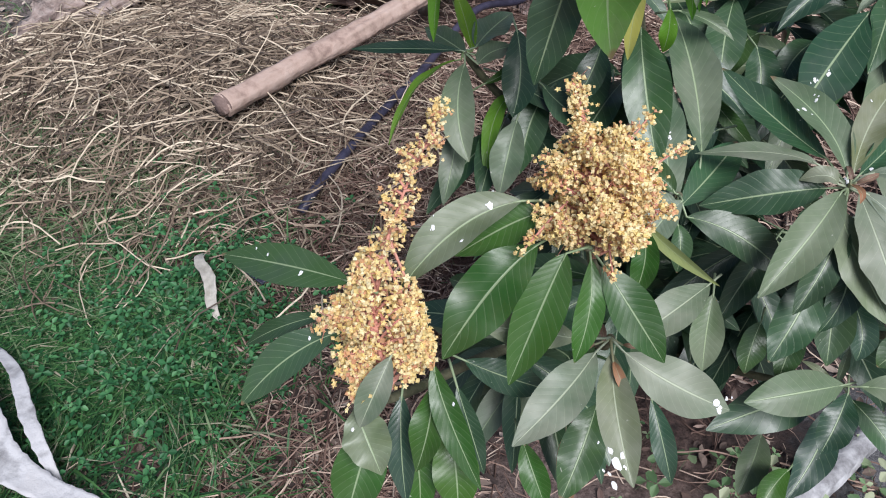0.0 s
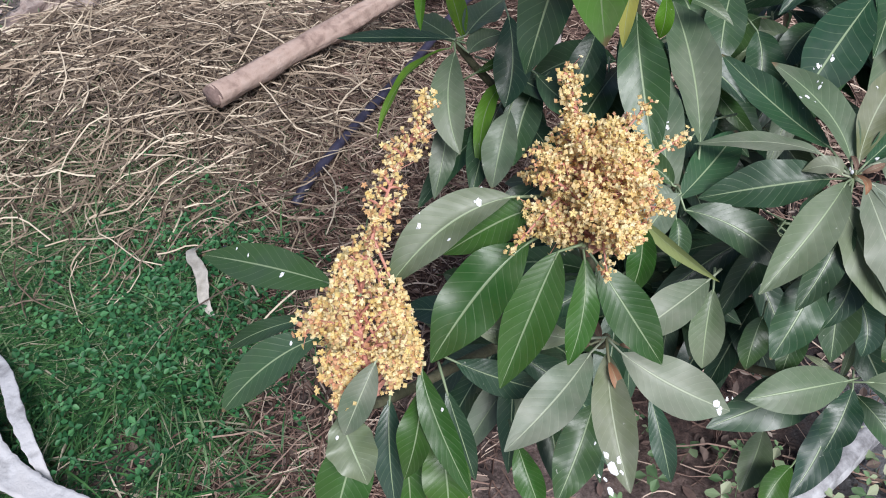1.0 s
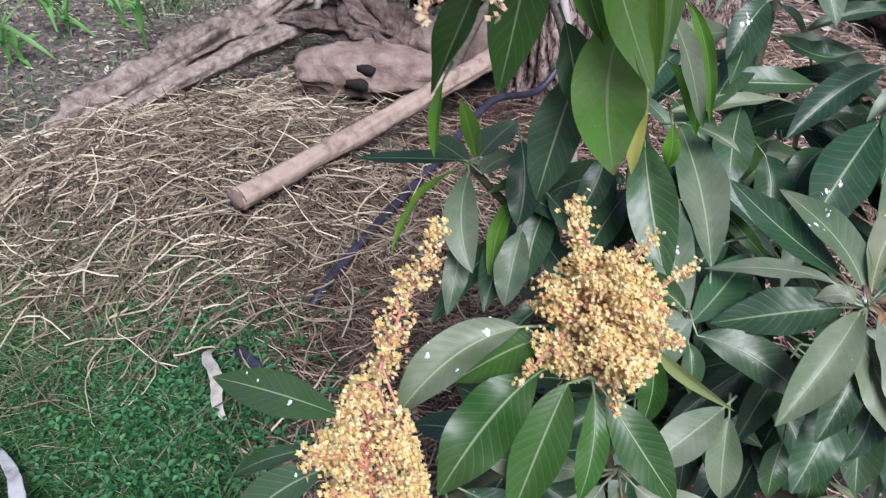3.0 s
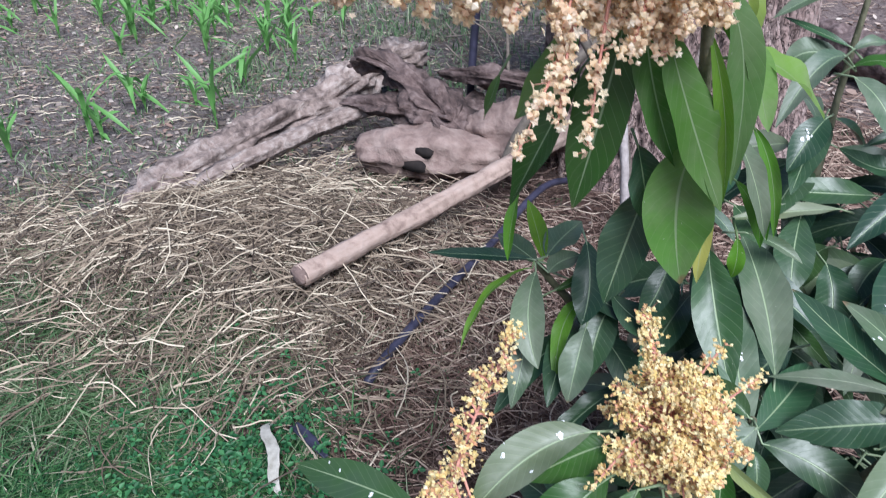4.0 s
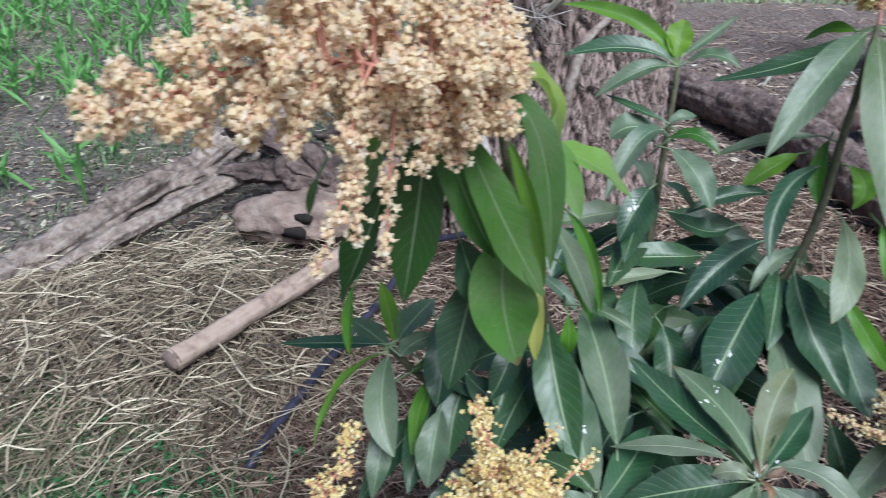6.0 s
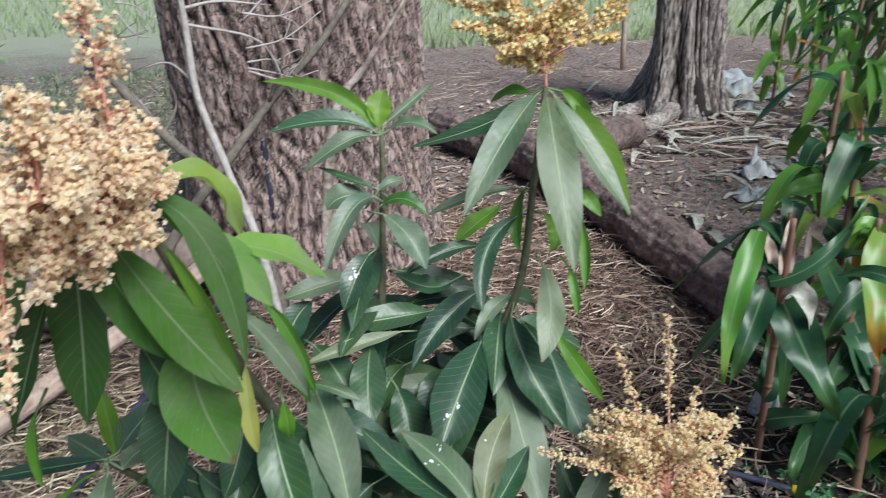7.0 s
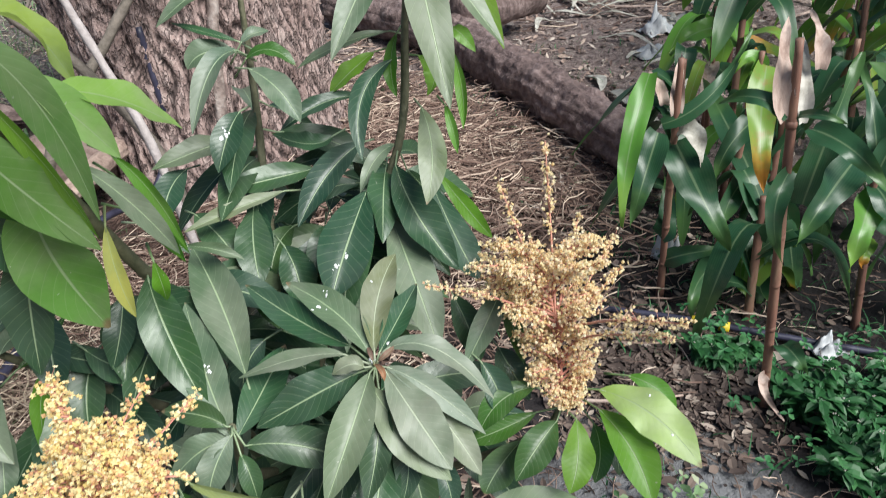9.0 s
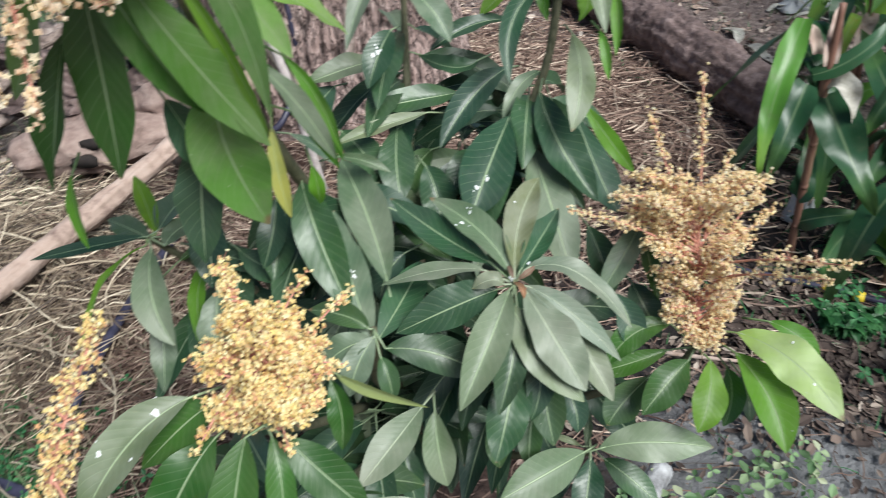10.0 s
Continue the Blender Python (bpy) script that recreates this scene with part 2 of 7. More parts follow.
MAT_MAIZE = maize_mat("maize_leaf_green", (0.012, 0.056, 0.026), (0.038, 0.115, 0.05), (0.08, 0.17, 0.05))
MAT_MAIZE_FRESH = maize_mat("maize_leaf_bright", (0.1, 0.27, 0.03), (0.15, 0.34, 0.05), (0.2, 0.36, 0.06))
MAT_MAIZE_OLD = maize_mat("maize_leaf_yellowing", (0.16, 0.3, 0.04), (0.22, 0.34, 0.05), (0.62, 0.26, 0.04))


def ground_mat():
    m, nt, b = material("soil", 0.95)
    clods = noise_node(nt, 26, 10, rough=0.7)
    wide = noise_node(nt, 1.3, 5)
    grit = noise_node(nt, 160, 4)
    earth = ramp(nt, calc(nt, "MULTIPLY_ADD", clods, 0.7, calc(nt, "MULTIPLY", grit, 0.3)), [(0.36, (0.05, 0.04, 0.039)), (0.5, (0.22, 0.178, 0.168)), (0.64, (0.48, 0.415, 0.39))])
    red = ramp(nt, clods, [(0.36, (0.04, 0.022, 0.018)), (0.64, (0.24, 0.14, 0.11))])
    tc = nt.nodes.new("ShaderNodeTexCoord")
    sep = nt.nodes.new("ShaderNodeSeparateXYZ")
    nt.links.new(tc.outputs["Object"], sep.inputs[0])
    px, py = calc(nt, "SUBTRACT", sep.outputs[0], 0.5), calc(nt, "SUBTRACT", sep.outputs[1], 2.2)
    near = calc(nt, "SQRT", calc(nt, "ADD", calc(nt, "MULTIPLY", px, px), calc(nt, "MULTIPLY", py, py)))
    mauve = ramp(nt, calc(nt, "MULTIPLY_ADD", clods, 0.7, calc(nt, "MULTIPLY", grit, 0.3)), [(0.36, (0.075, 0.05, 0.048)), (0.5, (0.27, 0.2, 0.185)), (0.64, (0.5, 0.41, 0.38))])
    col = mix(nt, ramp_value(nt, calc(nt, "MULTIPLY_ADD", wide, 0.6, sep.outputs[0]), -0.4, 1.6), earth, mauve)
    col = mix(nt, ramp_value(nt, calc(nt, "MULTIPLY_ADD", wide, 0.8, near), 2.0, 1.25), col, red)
    far = ramp_value(nt, calc(nt, "MULTIPLY_ADD", wide, 3.0, sep.outputs[1]), 11.0, 14.0)
    col = mix(nt, calc(nt, "MULTIPLY", far, 0.75), col, (0.42, 0.46, 0.34))
    # Shade of the maize painted as near-black soil in a wide circle.
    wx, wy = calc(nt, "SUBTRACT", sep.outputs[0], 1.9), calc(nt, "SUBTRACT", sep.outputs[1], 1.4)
    maize_shade = calc(nt, "SQRT", calc(nt, "ADD", calc(nt, "MULTIPLY", wx, wx), calc(nt, "MULTIPLY", wy, wy)))
    col = mix(nt, ramp_value(nt, calc(nt, "MULTIPLY_ADD", clods, 0.5, maize_shade), 1.75, 1.05), col, (0.03, 0.024, 0.026))
    dx, dy = calc(nt, "SUBTRACT", sep.outputs[0], 1.3), calc(nt, "SUBTRACT", sep.outputs[1], 1.08)
    rr = calc(nt, "SQRT", calc(nt, "ADD", calc(nt, "MULTIPLY", dx, dx), calc(nt, "MULTIPLY", dy, dy)))
    ash = calc(nt, "MULTIPLY", ramp_value(nt, calc(nt, "MULTIPLY_ADD", clods, 0.25, rr), 0.55, 0.3), 0.8)
    col = mix(nt, ash, col, (0.36, 0.36, 0.38))
    nt.links.new(col, b.inputs["Base Color"])
    bump(nt, b, clods, 1.0, 0.05)
    return m


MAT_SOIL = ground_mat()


# ---- mesh helpers ----
def link_mesh(name, verts, faces, mat, parent=None, label="", uvs=None, smooth=True):
    me = bpy.data.meshes.new(name)
    me.from_pydata([tuple(v) for v in verts], [], faces)
    if uvs is not None:
        layer = me.uv_layers.new(name="UVMap")
        idx = np.empty(len(me.loops), dtype=np.int32)
        me.loops.foreach_get("vertex_index", idx)
        layer.data.foreach_set("uv", np.asarray(uvs, dtype=np.float32)[idx].ravel())
    if smooth:
        me.polygons.foreach_set("use_smooth", [True] * len(me.polygons))
    me.materials.append(mat)
    me.update()
    ob = new(name, me)
    if parent is not None:
        ob.parent = parent
    if label:
        ob["label"] = label
    return ob


def frame_of(a, ref=(0, 0, 1)):
    a = Vector(a).normalized()
    r = Vector(ref)
    n = r - a * r.dot(a)
    if n.length < 1e-3:
        r = Vector((0, 1, 0))
        n = r - a * r.dot(a)
    n.normalize()
    return a, n, a.cross(n)


def spline(points, steps):
    """Points on a smooth curve through the given ones."""
    p = [Vector(q) for q in points]
    p = [p[0] * 2 - p[1]] + p + [p[-1] * 2 - p[-2]]
    out = []
    for i in range(1, len(p) - 2):
        for k in range(steps):
            t = k / steps
            a, b, c, d = p[i - 1], p[i], p[i + 1], p[i + 2]
            out.append(0.5 * ((2 * b) + (c - a) * t + (2 * a - 5 * b + 4 * c - d) * t * t + (3 * b - a - 3 * c + d) * t * t * t))
    return out + [p[-2]]


def tube_data(path, radii, sides=8, rough=0.0, seed=0.0, grain=9.0, cap=True, flat=1.0, ridge=0.0):
    """Rings round a path; rough: uneven share of the radius."""
    verts, faces = [], []
    n = len(path)
    side_ref = None
    for i, c in enumerate(path):
        c = Vector(c)
        a = (Vector(path[min(i + 1, n - 1)]) - Vector(path[max(i - 1, 0)]))
        a, up, s = frame_of(a, side_ref or (0.1, 0.2, 1))
        side_ref = tuple(up)
        r = radii[i] if hasattr(radii, "__len__") else radii
        for k in range(sides):
            g = 2 * math.pi * k / sides
            d = up * math.cos(g) * flat + s * math.sin(g)
            q = r * (1 + ridge * (noise.noise(Vector((math.cos(g) * 3.2 + seed, math.sin(g) * 3.2, i * 0.06))) + 0.7 * noise.noise(Vector((math.cos(g) * 8, math.sin(g) * 8 + seed, i * 0.1))))) if ridge else r
            if rough:
                w = c + d * r
                q *= 1 + rough * (noise.noise(Vector((w.x * grain + seed, w.y * grain, w.z * grain))) + 0.5 * noise.noise(w * grain * 3.1 + Vector((seed, 0, 0))))
            verts.append(c + d * q)
    for i in range(n - 1):
        for k in range(sides):
            k2 = (k + 1) % sides
            faces.append((i * sides + k, i * sides + k2, (i + 1) * sides + k2, (i + 1) * sides + k))
    if cap:
        for base, rev in ((0, True), ((n - 1) * sides, False)):
            centre = sum((verts[base + k] for k in range(sides)), Vector()) / sides
            verts.append(centre)
            ci = len(verts) - 1
            for k in range(sides):
                k2 = (k + 1) % sides
                faces.append((base + k2, base + k, ci) if rev else (base + k, base + k2, ci))
    return verts, faces


def merge(parts):
    verts, faces = [], []
    for v, f in parts:
        o = len(verts)
        verts += list(v)
        faces += [tuple(i + o for i in q) for q in f]
    return verts, faces


def tube(name, points, radii, mat, parent=None, sides=8, steps=6, rough=0.0, seed=0.0, label="", grain=9.0, flat=1.0, ridge=0.0):
    path = spline(points, steps)
    if hasattr(radii, "__len__"):
        rr = np.interp(np.linspace(0, 1, len(path)), np.linspace(0, 1, len(radii)), radii)
    else:
        rr = [radii] * len(path)
    v, f = tube_data(path, list(rr), sides, rough, seed, grain, flat=flat, ridge=ridge)
    return link_mesh(name, v, f, mat, parent, label)


def holder(name, place, label, category, group=""):
    ob = new(name)
    ob.empty_display_size = 0.05
    ob.location = place
    bpy.context.view_layer.update()
    return tagged(ob, label, category, group)


def adopt(child, parent):
    """Keeps a part where it was built when its thing stands elsewhere."""
    child.parent = parent
    child.matrix_parent_inverse = Matrix.Translation(parent.location).inverted()
    return child


# ---- ground ----
def ground_height(x, y):
    mound = 0.13 * math.exp(-(((x + 0.75) / 0.75) ** 2 + ((y - 2.25) / 0.55) ** 2))
    bank = 0.06 * math.exp(-(((x + 1.3) / 0.5) ** 2 + ((y - 2.0) / 0.5) ** 2))
    bed = 0.05 * math.exp(-(((x - 0.5) / 0.7) ** 2 + ((y - 3.6) / 0.8) ** 2))
    fade = math.exp(-(x * x + y * y) / 120.0)
    lumps = 0.03 * noise.noise(Vector((x * 1.7, y * 1.7, 3.0))) + 0.012 * noise.noise(Vector((x * 6, y * 6, 1.0)))
    clods = 0.012 * noise.noise(Vector((x * 17, y * 17, 7.0)))
    bund = 0.16 * math.exp(-((y - 9.2) / 0.35) ** 2) * (1 / (1 + math.exp(-(x - 1.0) * 4)))
    return bund + mound + bank + bed + fade * (lumps + clods) - 0.005


def build_ground():
    def axis(lo, hi, step):
        near = list(np.arange(lo, hi, step))
        left = [lo - 0.15 * 1.45 ** k for k in range(19)][::-1]
        right = [hi + 0.15 * 1.45 ** k for k in range(19)]
        return left + near + right
    xs, ys = axis(-4.0, 4.5, 0.045), axis(-0.5, 7.5, 0.045)
    verts = [(x, y, ground_height(x, y)) for y in ys for x in xs]
    w = len(xs)
    faces = [(j * w + i, j * w + i + 1, (j + 1) * w + i + 1, (j + 1) * w + i) for j in range(len(ys) - 1) for i in range(w - 1)]
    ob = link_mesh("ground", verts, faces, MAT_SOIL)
    return tagged(ob, "brown tilled soil with clods, ash and litter", "ground", kind="structure")


build_ground()


# ---- large wood: trunk, dead trunk, logs ----
def bark_trunk(base, top, radius, mat):
    """A thick trunk with ridged bark in slanting plates."""
    verts, faces = [], []
    rings, sides = 230, 380
    base, top = Vector(base), Vector(top)
    for i in range(rings + 1):
        h = i / rings
        c = base.lerp(top, h)
        z = c.z
        flare = 1 + 0.22 * math.exp(-h * 9)
        for k in range(sides):
            g = 2 * math.pi * k / sides
            lobes = 1 + 0.06 * math.sin(3 * g + 1.2) + 0.05 * noise.noise(Vector((math.cos(g) * 1.5, math.sin(g) * 1.5, z * 0.8)))
            seam = abs(g - math.pi / 2)
            run = g * radius + 0.2 * z + 0.05 * noise.noise(Vector((g * 3, z * 2.5, 9)))
            n1 = abs(noise.noise(Vector((run * 17, z * 3.4, 5 + seam * 0.2))))
            n2 = abs(noise.noise(Vector((run * 36 + 4, z * 8.5, 2 + seam * 0.2))))
            n3 = noise.noise(Vector((run * 70, z * 34, 6.0)))
            d = 0.026 * min(1.0, n1 * 4.5) + 0.013 * min(1.0, n2 * 4.5) + 0.007 * n3
            r = radius * flare * lobes + d
            verts.append((c.x + r * math.cos(g), c.y + r * math.sin(g), z))
    for i in range(rings):
        for k in range(sides):
            k2 = (k + 1) % sides
            faces.append((i * sides + k, i * sides + k2, (i + 1) * sides + k2, (i + 1) * sides + k))
    faces.append(tuple(rings * sides + k for k in range(sides)))
    return verts, faces


def bark_mat(name="rugged_bark", stops=((0.35, (0.22, 0.145, 0.13)), (0.52, (0.45, 0.325, 0.3)), (0.68, (0.64, 0.51, 0.475))), shade_crack=(0.05, 0.034, 0.033), span=(0.43, 0.53)):
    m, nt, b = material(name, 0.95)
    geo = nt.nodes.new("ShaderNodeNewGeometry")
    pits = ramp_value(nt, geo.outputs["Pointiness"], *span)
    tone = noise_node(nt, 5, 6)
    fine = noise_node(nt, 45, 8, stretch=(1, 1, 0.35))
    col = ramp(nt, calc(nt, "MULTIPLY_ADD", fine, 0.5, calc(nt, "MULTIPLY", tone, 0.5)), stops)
    # Concave bark blends to near-black: crevice shade painted into the colour.
    col = mix(nt, calc(nt, "SUBTRACT", 1.0, pits), col, shade_crack)
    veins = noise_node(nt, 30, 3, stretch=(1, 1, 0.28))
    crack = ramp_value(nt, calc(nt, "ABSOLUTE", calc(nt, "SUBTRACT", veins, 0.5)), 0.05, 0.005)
    col = mix(nt, calc(nt, "MULTIPLY", crack, 0.5), col, shade_crack)
    nt.links.new(col, b.inputs["Base Color"])
    bump(nt, b, calc(nt, "MULTIPLY_ADD", noise_node(nt, 120, 5), 0.5, calc(nt, "SUBTRACT", fine, calc(nt, "MULTIPLY", crack, 0.8))), 1.0, 0.014)
    return m


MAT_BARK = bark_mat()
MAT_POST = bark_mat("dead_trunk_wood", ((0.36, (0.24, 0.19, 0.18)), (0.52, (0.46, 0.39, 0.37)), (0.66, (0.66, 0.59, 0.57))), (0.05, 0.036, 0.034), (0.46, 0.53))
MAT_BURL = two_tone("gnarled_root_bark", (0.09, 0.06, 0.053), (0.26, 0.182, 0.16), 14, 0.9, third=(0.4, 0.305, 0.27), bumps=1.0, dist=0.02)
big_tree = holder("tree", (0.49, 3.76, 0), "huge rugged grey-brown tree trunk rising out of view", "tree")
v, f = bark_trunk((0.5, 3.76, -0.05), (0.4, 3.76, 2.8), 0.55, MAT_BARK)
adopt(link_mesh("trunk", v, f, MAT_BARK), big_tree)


def dead_trunk():
    thing = holder("dead_tree_trunk", (3.9, 6.25, 0), "bare grey dead tree trunk with splayed base", "tree trunk")
    verts, faces = [], []
    rings, sides = 120, 240
    for i in range(rings + 1):
        h = i / rings * 2.4
        r = 0.17 + 0.15 * math.exp(-h * 3.2) + 0.05 * math.exp(-h * 1.2)
        for k in range(sides):
            g = 2 * math.pi * k / sides
            cg, sg = math.cos(g), math.sin(g)
            fold = abs(noise.noise(Vector((cg * 1.9 + 0.3 * h, sg * 1.9, h * 0.35 + 4)))) ** 0.7
            groove = 0.26 * fold + 0.025 * noise.noise(Vector((cg * 6, sg * 6, h * 1.3))) + 0.02 * noise.noise(Vector((cg * 22, sg * 22, h * 5.0))) + 0.012 * noise.noise(Vector((cg * 40, sg * 40, h * 14.0)))
            roots = 0.3 * math.exp(-h * 5.0) * max(0.0, math.sin(3 * g + 0.9)) ** 2 + 0.06 * math.exp(-h * 3) * math.sin(7 * g)
            rr = r + groove + roots
            verts.append((3.9 + rr * cg - 0.02 * h, 6.25 + rr * sg, h - 0.05))
    for i in range(rings):
        for k in range(sides):
            k2 = (k + 1) % sides
            faces.append((i * sides + k, i * sides + k2, (i + 1) * sides + k2, (i + 1) * sides + k))
    faces.append(tuple(rings * sides + k for k in range(sides)))
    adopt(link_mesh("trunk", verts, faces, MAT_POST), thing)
    # Solid dark plug stands for the shade of a hollow.
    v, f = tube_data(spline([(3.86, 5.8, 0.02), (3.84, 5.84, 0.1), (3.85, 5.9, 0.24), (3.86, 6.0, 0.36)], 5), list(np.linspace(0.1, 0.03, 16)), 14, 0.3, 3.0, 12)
    adopt(link_mesh("hollow", v, f, MAT_HOLE_SHADE, None, "dark plug painted as the shade in a hollow at the foot"), thing)
    for k, pts in enumerate((((3.72, 6.0, 0.05), (3.4, 5.72, 0.03), (3.1, 5.55, 0.0), (2.85, 5.5, -0.04)), ((3.62, 6.2, 0.06), (3.3, 6.15, 0.02), (3.0, 6.2, -0.01), (2.8, 6.2, -0.05)))):
        adopt(tube("root", list(pts), [0.09, 0.06, 0.045, 0.03], MAT_POST, None, 14, 10, 0.35, k * 4.0, "", 14.0), thing)


dead_trunk()


def log(name, points, radii, mat, label, seed, rough=0.25, sides=18, steps=8, category="log", grain=9.0, flat=1.0, ridge=0.0):
    ob = tube(name, points, radii, mat, None, sides, steps, rough, seed, "", grain, flat, ridge)
    return tagged(ob, label, category)


log("weathered_log", [(-1.5, 2.17, 0.13), (-1.49, 2.5, 0.15), (-1.41, 3.0, 0.14), (-1.25, 3.55, 0.15), (-1.13, 3.95, 0.2), (-0.95, 4.4, 0.2)], [0.05, 0.085, 0.09, 0.1, 0.11, 0.1], MAT_WOOD_GREY,
    "long weathered grey log lying on soil", 3.0, 0.2, 48, 30, grain=9.0, flat=0.8, ridge=0.6)
log("split_branch", [(-1.385, 2.318, 0.170), (-1.265, 2.598, 0.190), (-1.139, 2.884, 0.200), (-0.985, 3.191, 0.220), (-0.847, 3.288, 0.240)], [0.02, 0.035, 0.038, 0.034, 0.02], MAT_WOOD_GREY,
    "split grey-brown branch beside the weathered log", 19.0, 0.25, 26, 16, grain=12.0, ridge=0.5)
branch_log = log("peeled_branch", [(-0.62, 1.86, 0.235), (-0.36, 2.3, 0.25), (-0.1, 2.76, 0.27), (0.12, 3.15, 0.3)], [0.033, 0.036, 0.039, 0.043], MAT_WOOD_PALE,
    "pale peeled round branch lying across straw", 7.0, 0.2, 32, 22, grain=11.0, ridge=0.16)
v, f = tube_data([(-0.626, 1.85, 0.234), (-0.617, 1.866, 0.235)], [0.028, 0.034], 18, 0.3, 4.0, 40)
link_mesh("sawn_end", v, f, MAT_BURL, branch_log, "dark rough broken end")
root = log("gnarled_root", [(-0.83, 3.0, 0.15), (-0.8, 3.0, 0.155), (-0.66, 2.99, 0.17), (-0.5, 3.0, 0.175), (-0.33, 3.04, 0.16), (-0.15, 3.12, 0.14)], [0.06, 0.1, 0.135, 0.14, 0.12, 0.1], MAT_BURL,
    "thick pale gnarled root knob with a hollow", 11.0, 0.22, 36, 10, flat=0.8, ridge=0.2)
# Dark plugs paint the shade of knot holes; nothing is cut out.
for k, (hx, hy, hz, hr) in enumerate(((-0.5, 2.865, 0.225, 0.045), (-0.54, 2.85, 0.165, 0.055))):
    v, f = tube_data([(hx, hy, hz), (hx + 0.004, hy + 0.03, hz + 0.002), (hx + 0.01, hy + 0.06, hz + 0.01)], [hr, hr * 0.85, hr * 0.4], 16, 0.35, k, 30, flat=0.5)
    link_mesh("knot_hole_shade", v, f, MAT_HOLE_SHADE, root, "dark plug painted as the shade of a knot hole")
log("pale_stump", [(-0.36, 3.16, 0.24), (-0.2, 3.13, 0.26), (-0.08, 3.18, 0.25), (0.05, 3.3, 0.22)], [0.06, 0.12, 0.12, 0.1], MAT_BURL, "pale cut stump with frayed bark", 13.0, 0.3, 26, 10, ridge=0.25)
MAT_SLAB = two_tone("splintered_brown_bark", (0.035, 0.024, 0.024), (0.13, 0.088, 0.082), 22, 0.9, bumps=1.0, dist=0.02, third=(0.28, 0.21, 0.195))
slab_at = (
    (((-1.02, 3.5, 0.38), (-0.88, 3.43, 0.43), (-0.7, 3.33, 0.39), (-0.52, 3.22, 0.31), (-0.36, 3.12, 0.2)), (0.045, 0.075, 0.09, 0.11, 0.1)),
    (((-1.0, 3.3, 0.25), (-0.8, 3.25, 0.27), (-0.6, 3.18, 0.28), (-0.42, 3.14, 0.27)), (0.04, 0.075, 0.1, 0.09)),
    (((-0.6, 3.6, 0.34), (-0.35, 3.5, 0.37), (-0.05, 3.45, 0.36)), (0.03, 0.09, 0.04)),
    (((-0.7, 3.35, 0.26), (-0.4, 3.4, 0.2), (-0.1, 3.5, 0.15)), (0.06, 0.11, 0.05)))
for k, (pts, wide) in enumerate(slab_at):
    log("bark_slab", list(pts), list(wide), MAT_SLAB, "dark splintered slab of bark on a stump", 5.0 + k, 0.5, 32, 14, "bark", 11.0, 0.6, 0.8)
log("fallen_log", [(1.5, 5.6, 0.14), (1.95, 4.6, 0.15), (2.1, 3.75, 0.13), (2.16, 2.95, 0.12), (2.2, 2.45, 0.1)], [0.13, 0.14, 0.13, 0.12, 0.115], MAT_LOG_DARK,
    "thick dark fallen log on bare soil", 17.0, 0.16, 64, 40, grain=12.0, ridge=0.14)
log("cut_log", [(2.05, 4.35, 0.3), (2.4, 4.6, 0.26), (2.75, 4.85, 0.22)], [0.115, 0.12, 0.12], MAT_LOG_DARK, "short sawn log resting on a fallen log", 23.0, 0.15, 24)
log("white_peeled_log", [(0.84, 0.93, 0.05), (0.94, 1.02, 0.055), (1.04, 1.12, 0.055)], [0.027, 0.028, 0.027], MAT_WHITE, "short white peeled log with dark scars", 29.0, 0.12, 16, ridge=0.15)

# ---- mango tree ----
mango = holder("mango_tree", (0.5, 1.15, 0), "young flowering mango tree with dark dusty leaves", "mango tree")


def branch(points, radii, mat=MAT_SHOOT, rough=0.12):
    return adopt(tube("branch", points, radii, mat, None, 8, 6, rough, points[0][0] * 9, "", 30.0), mango)


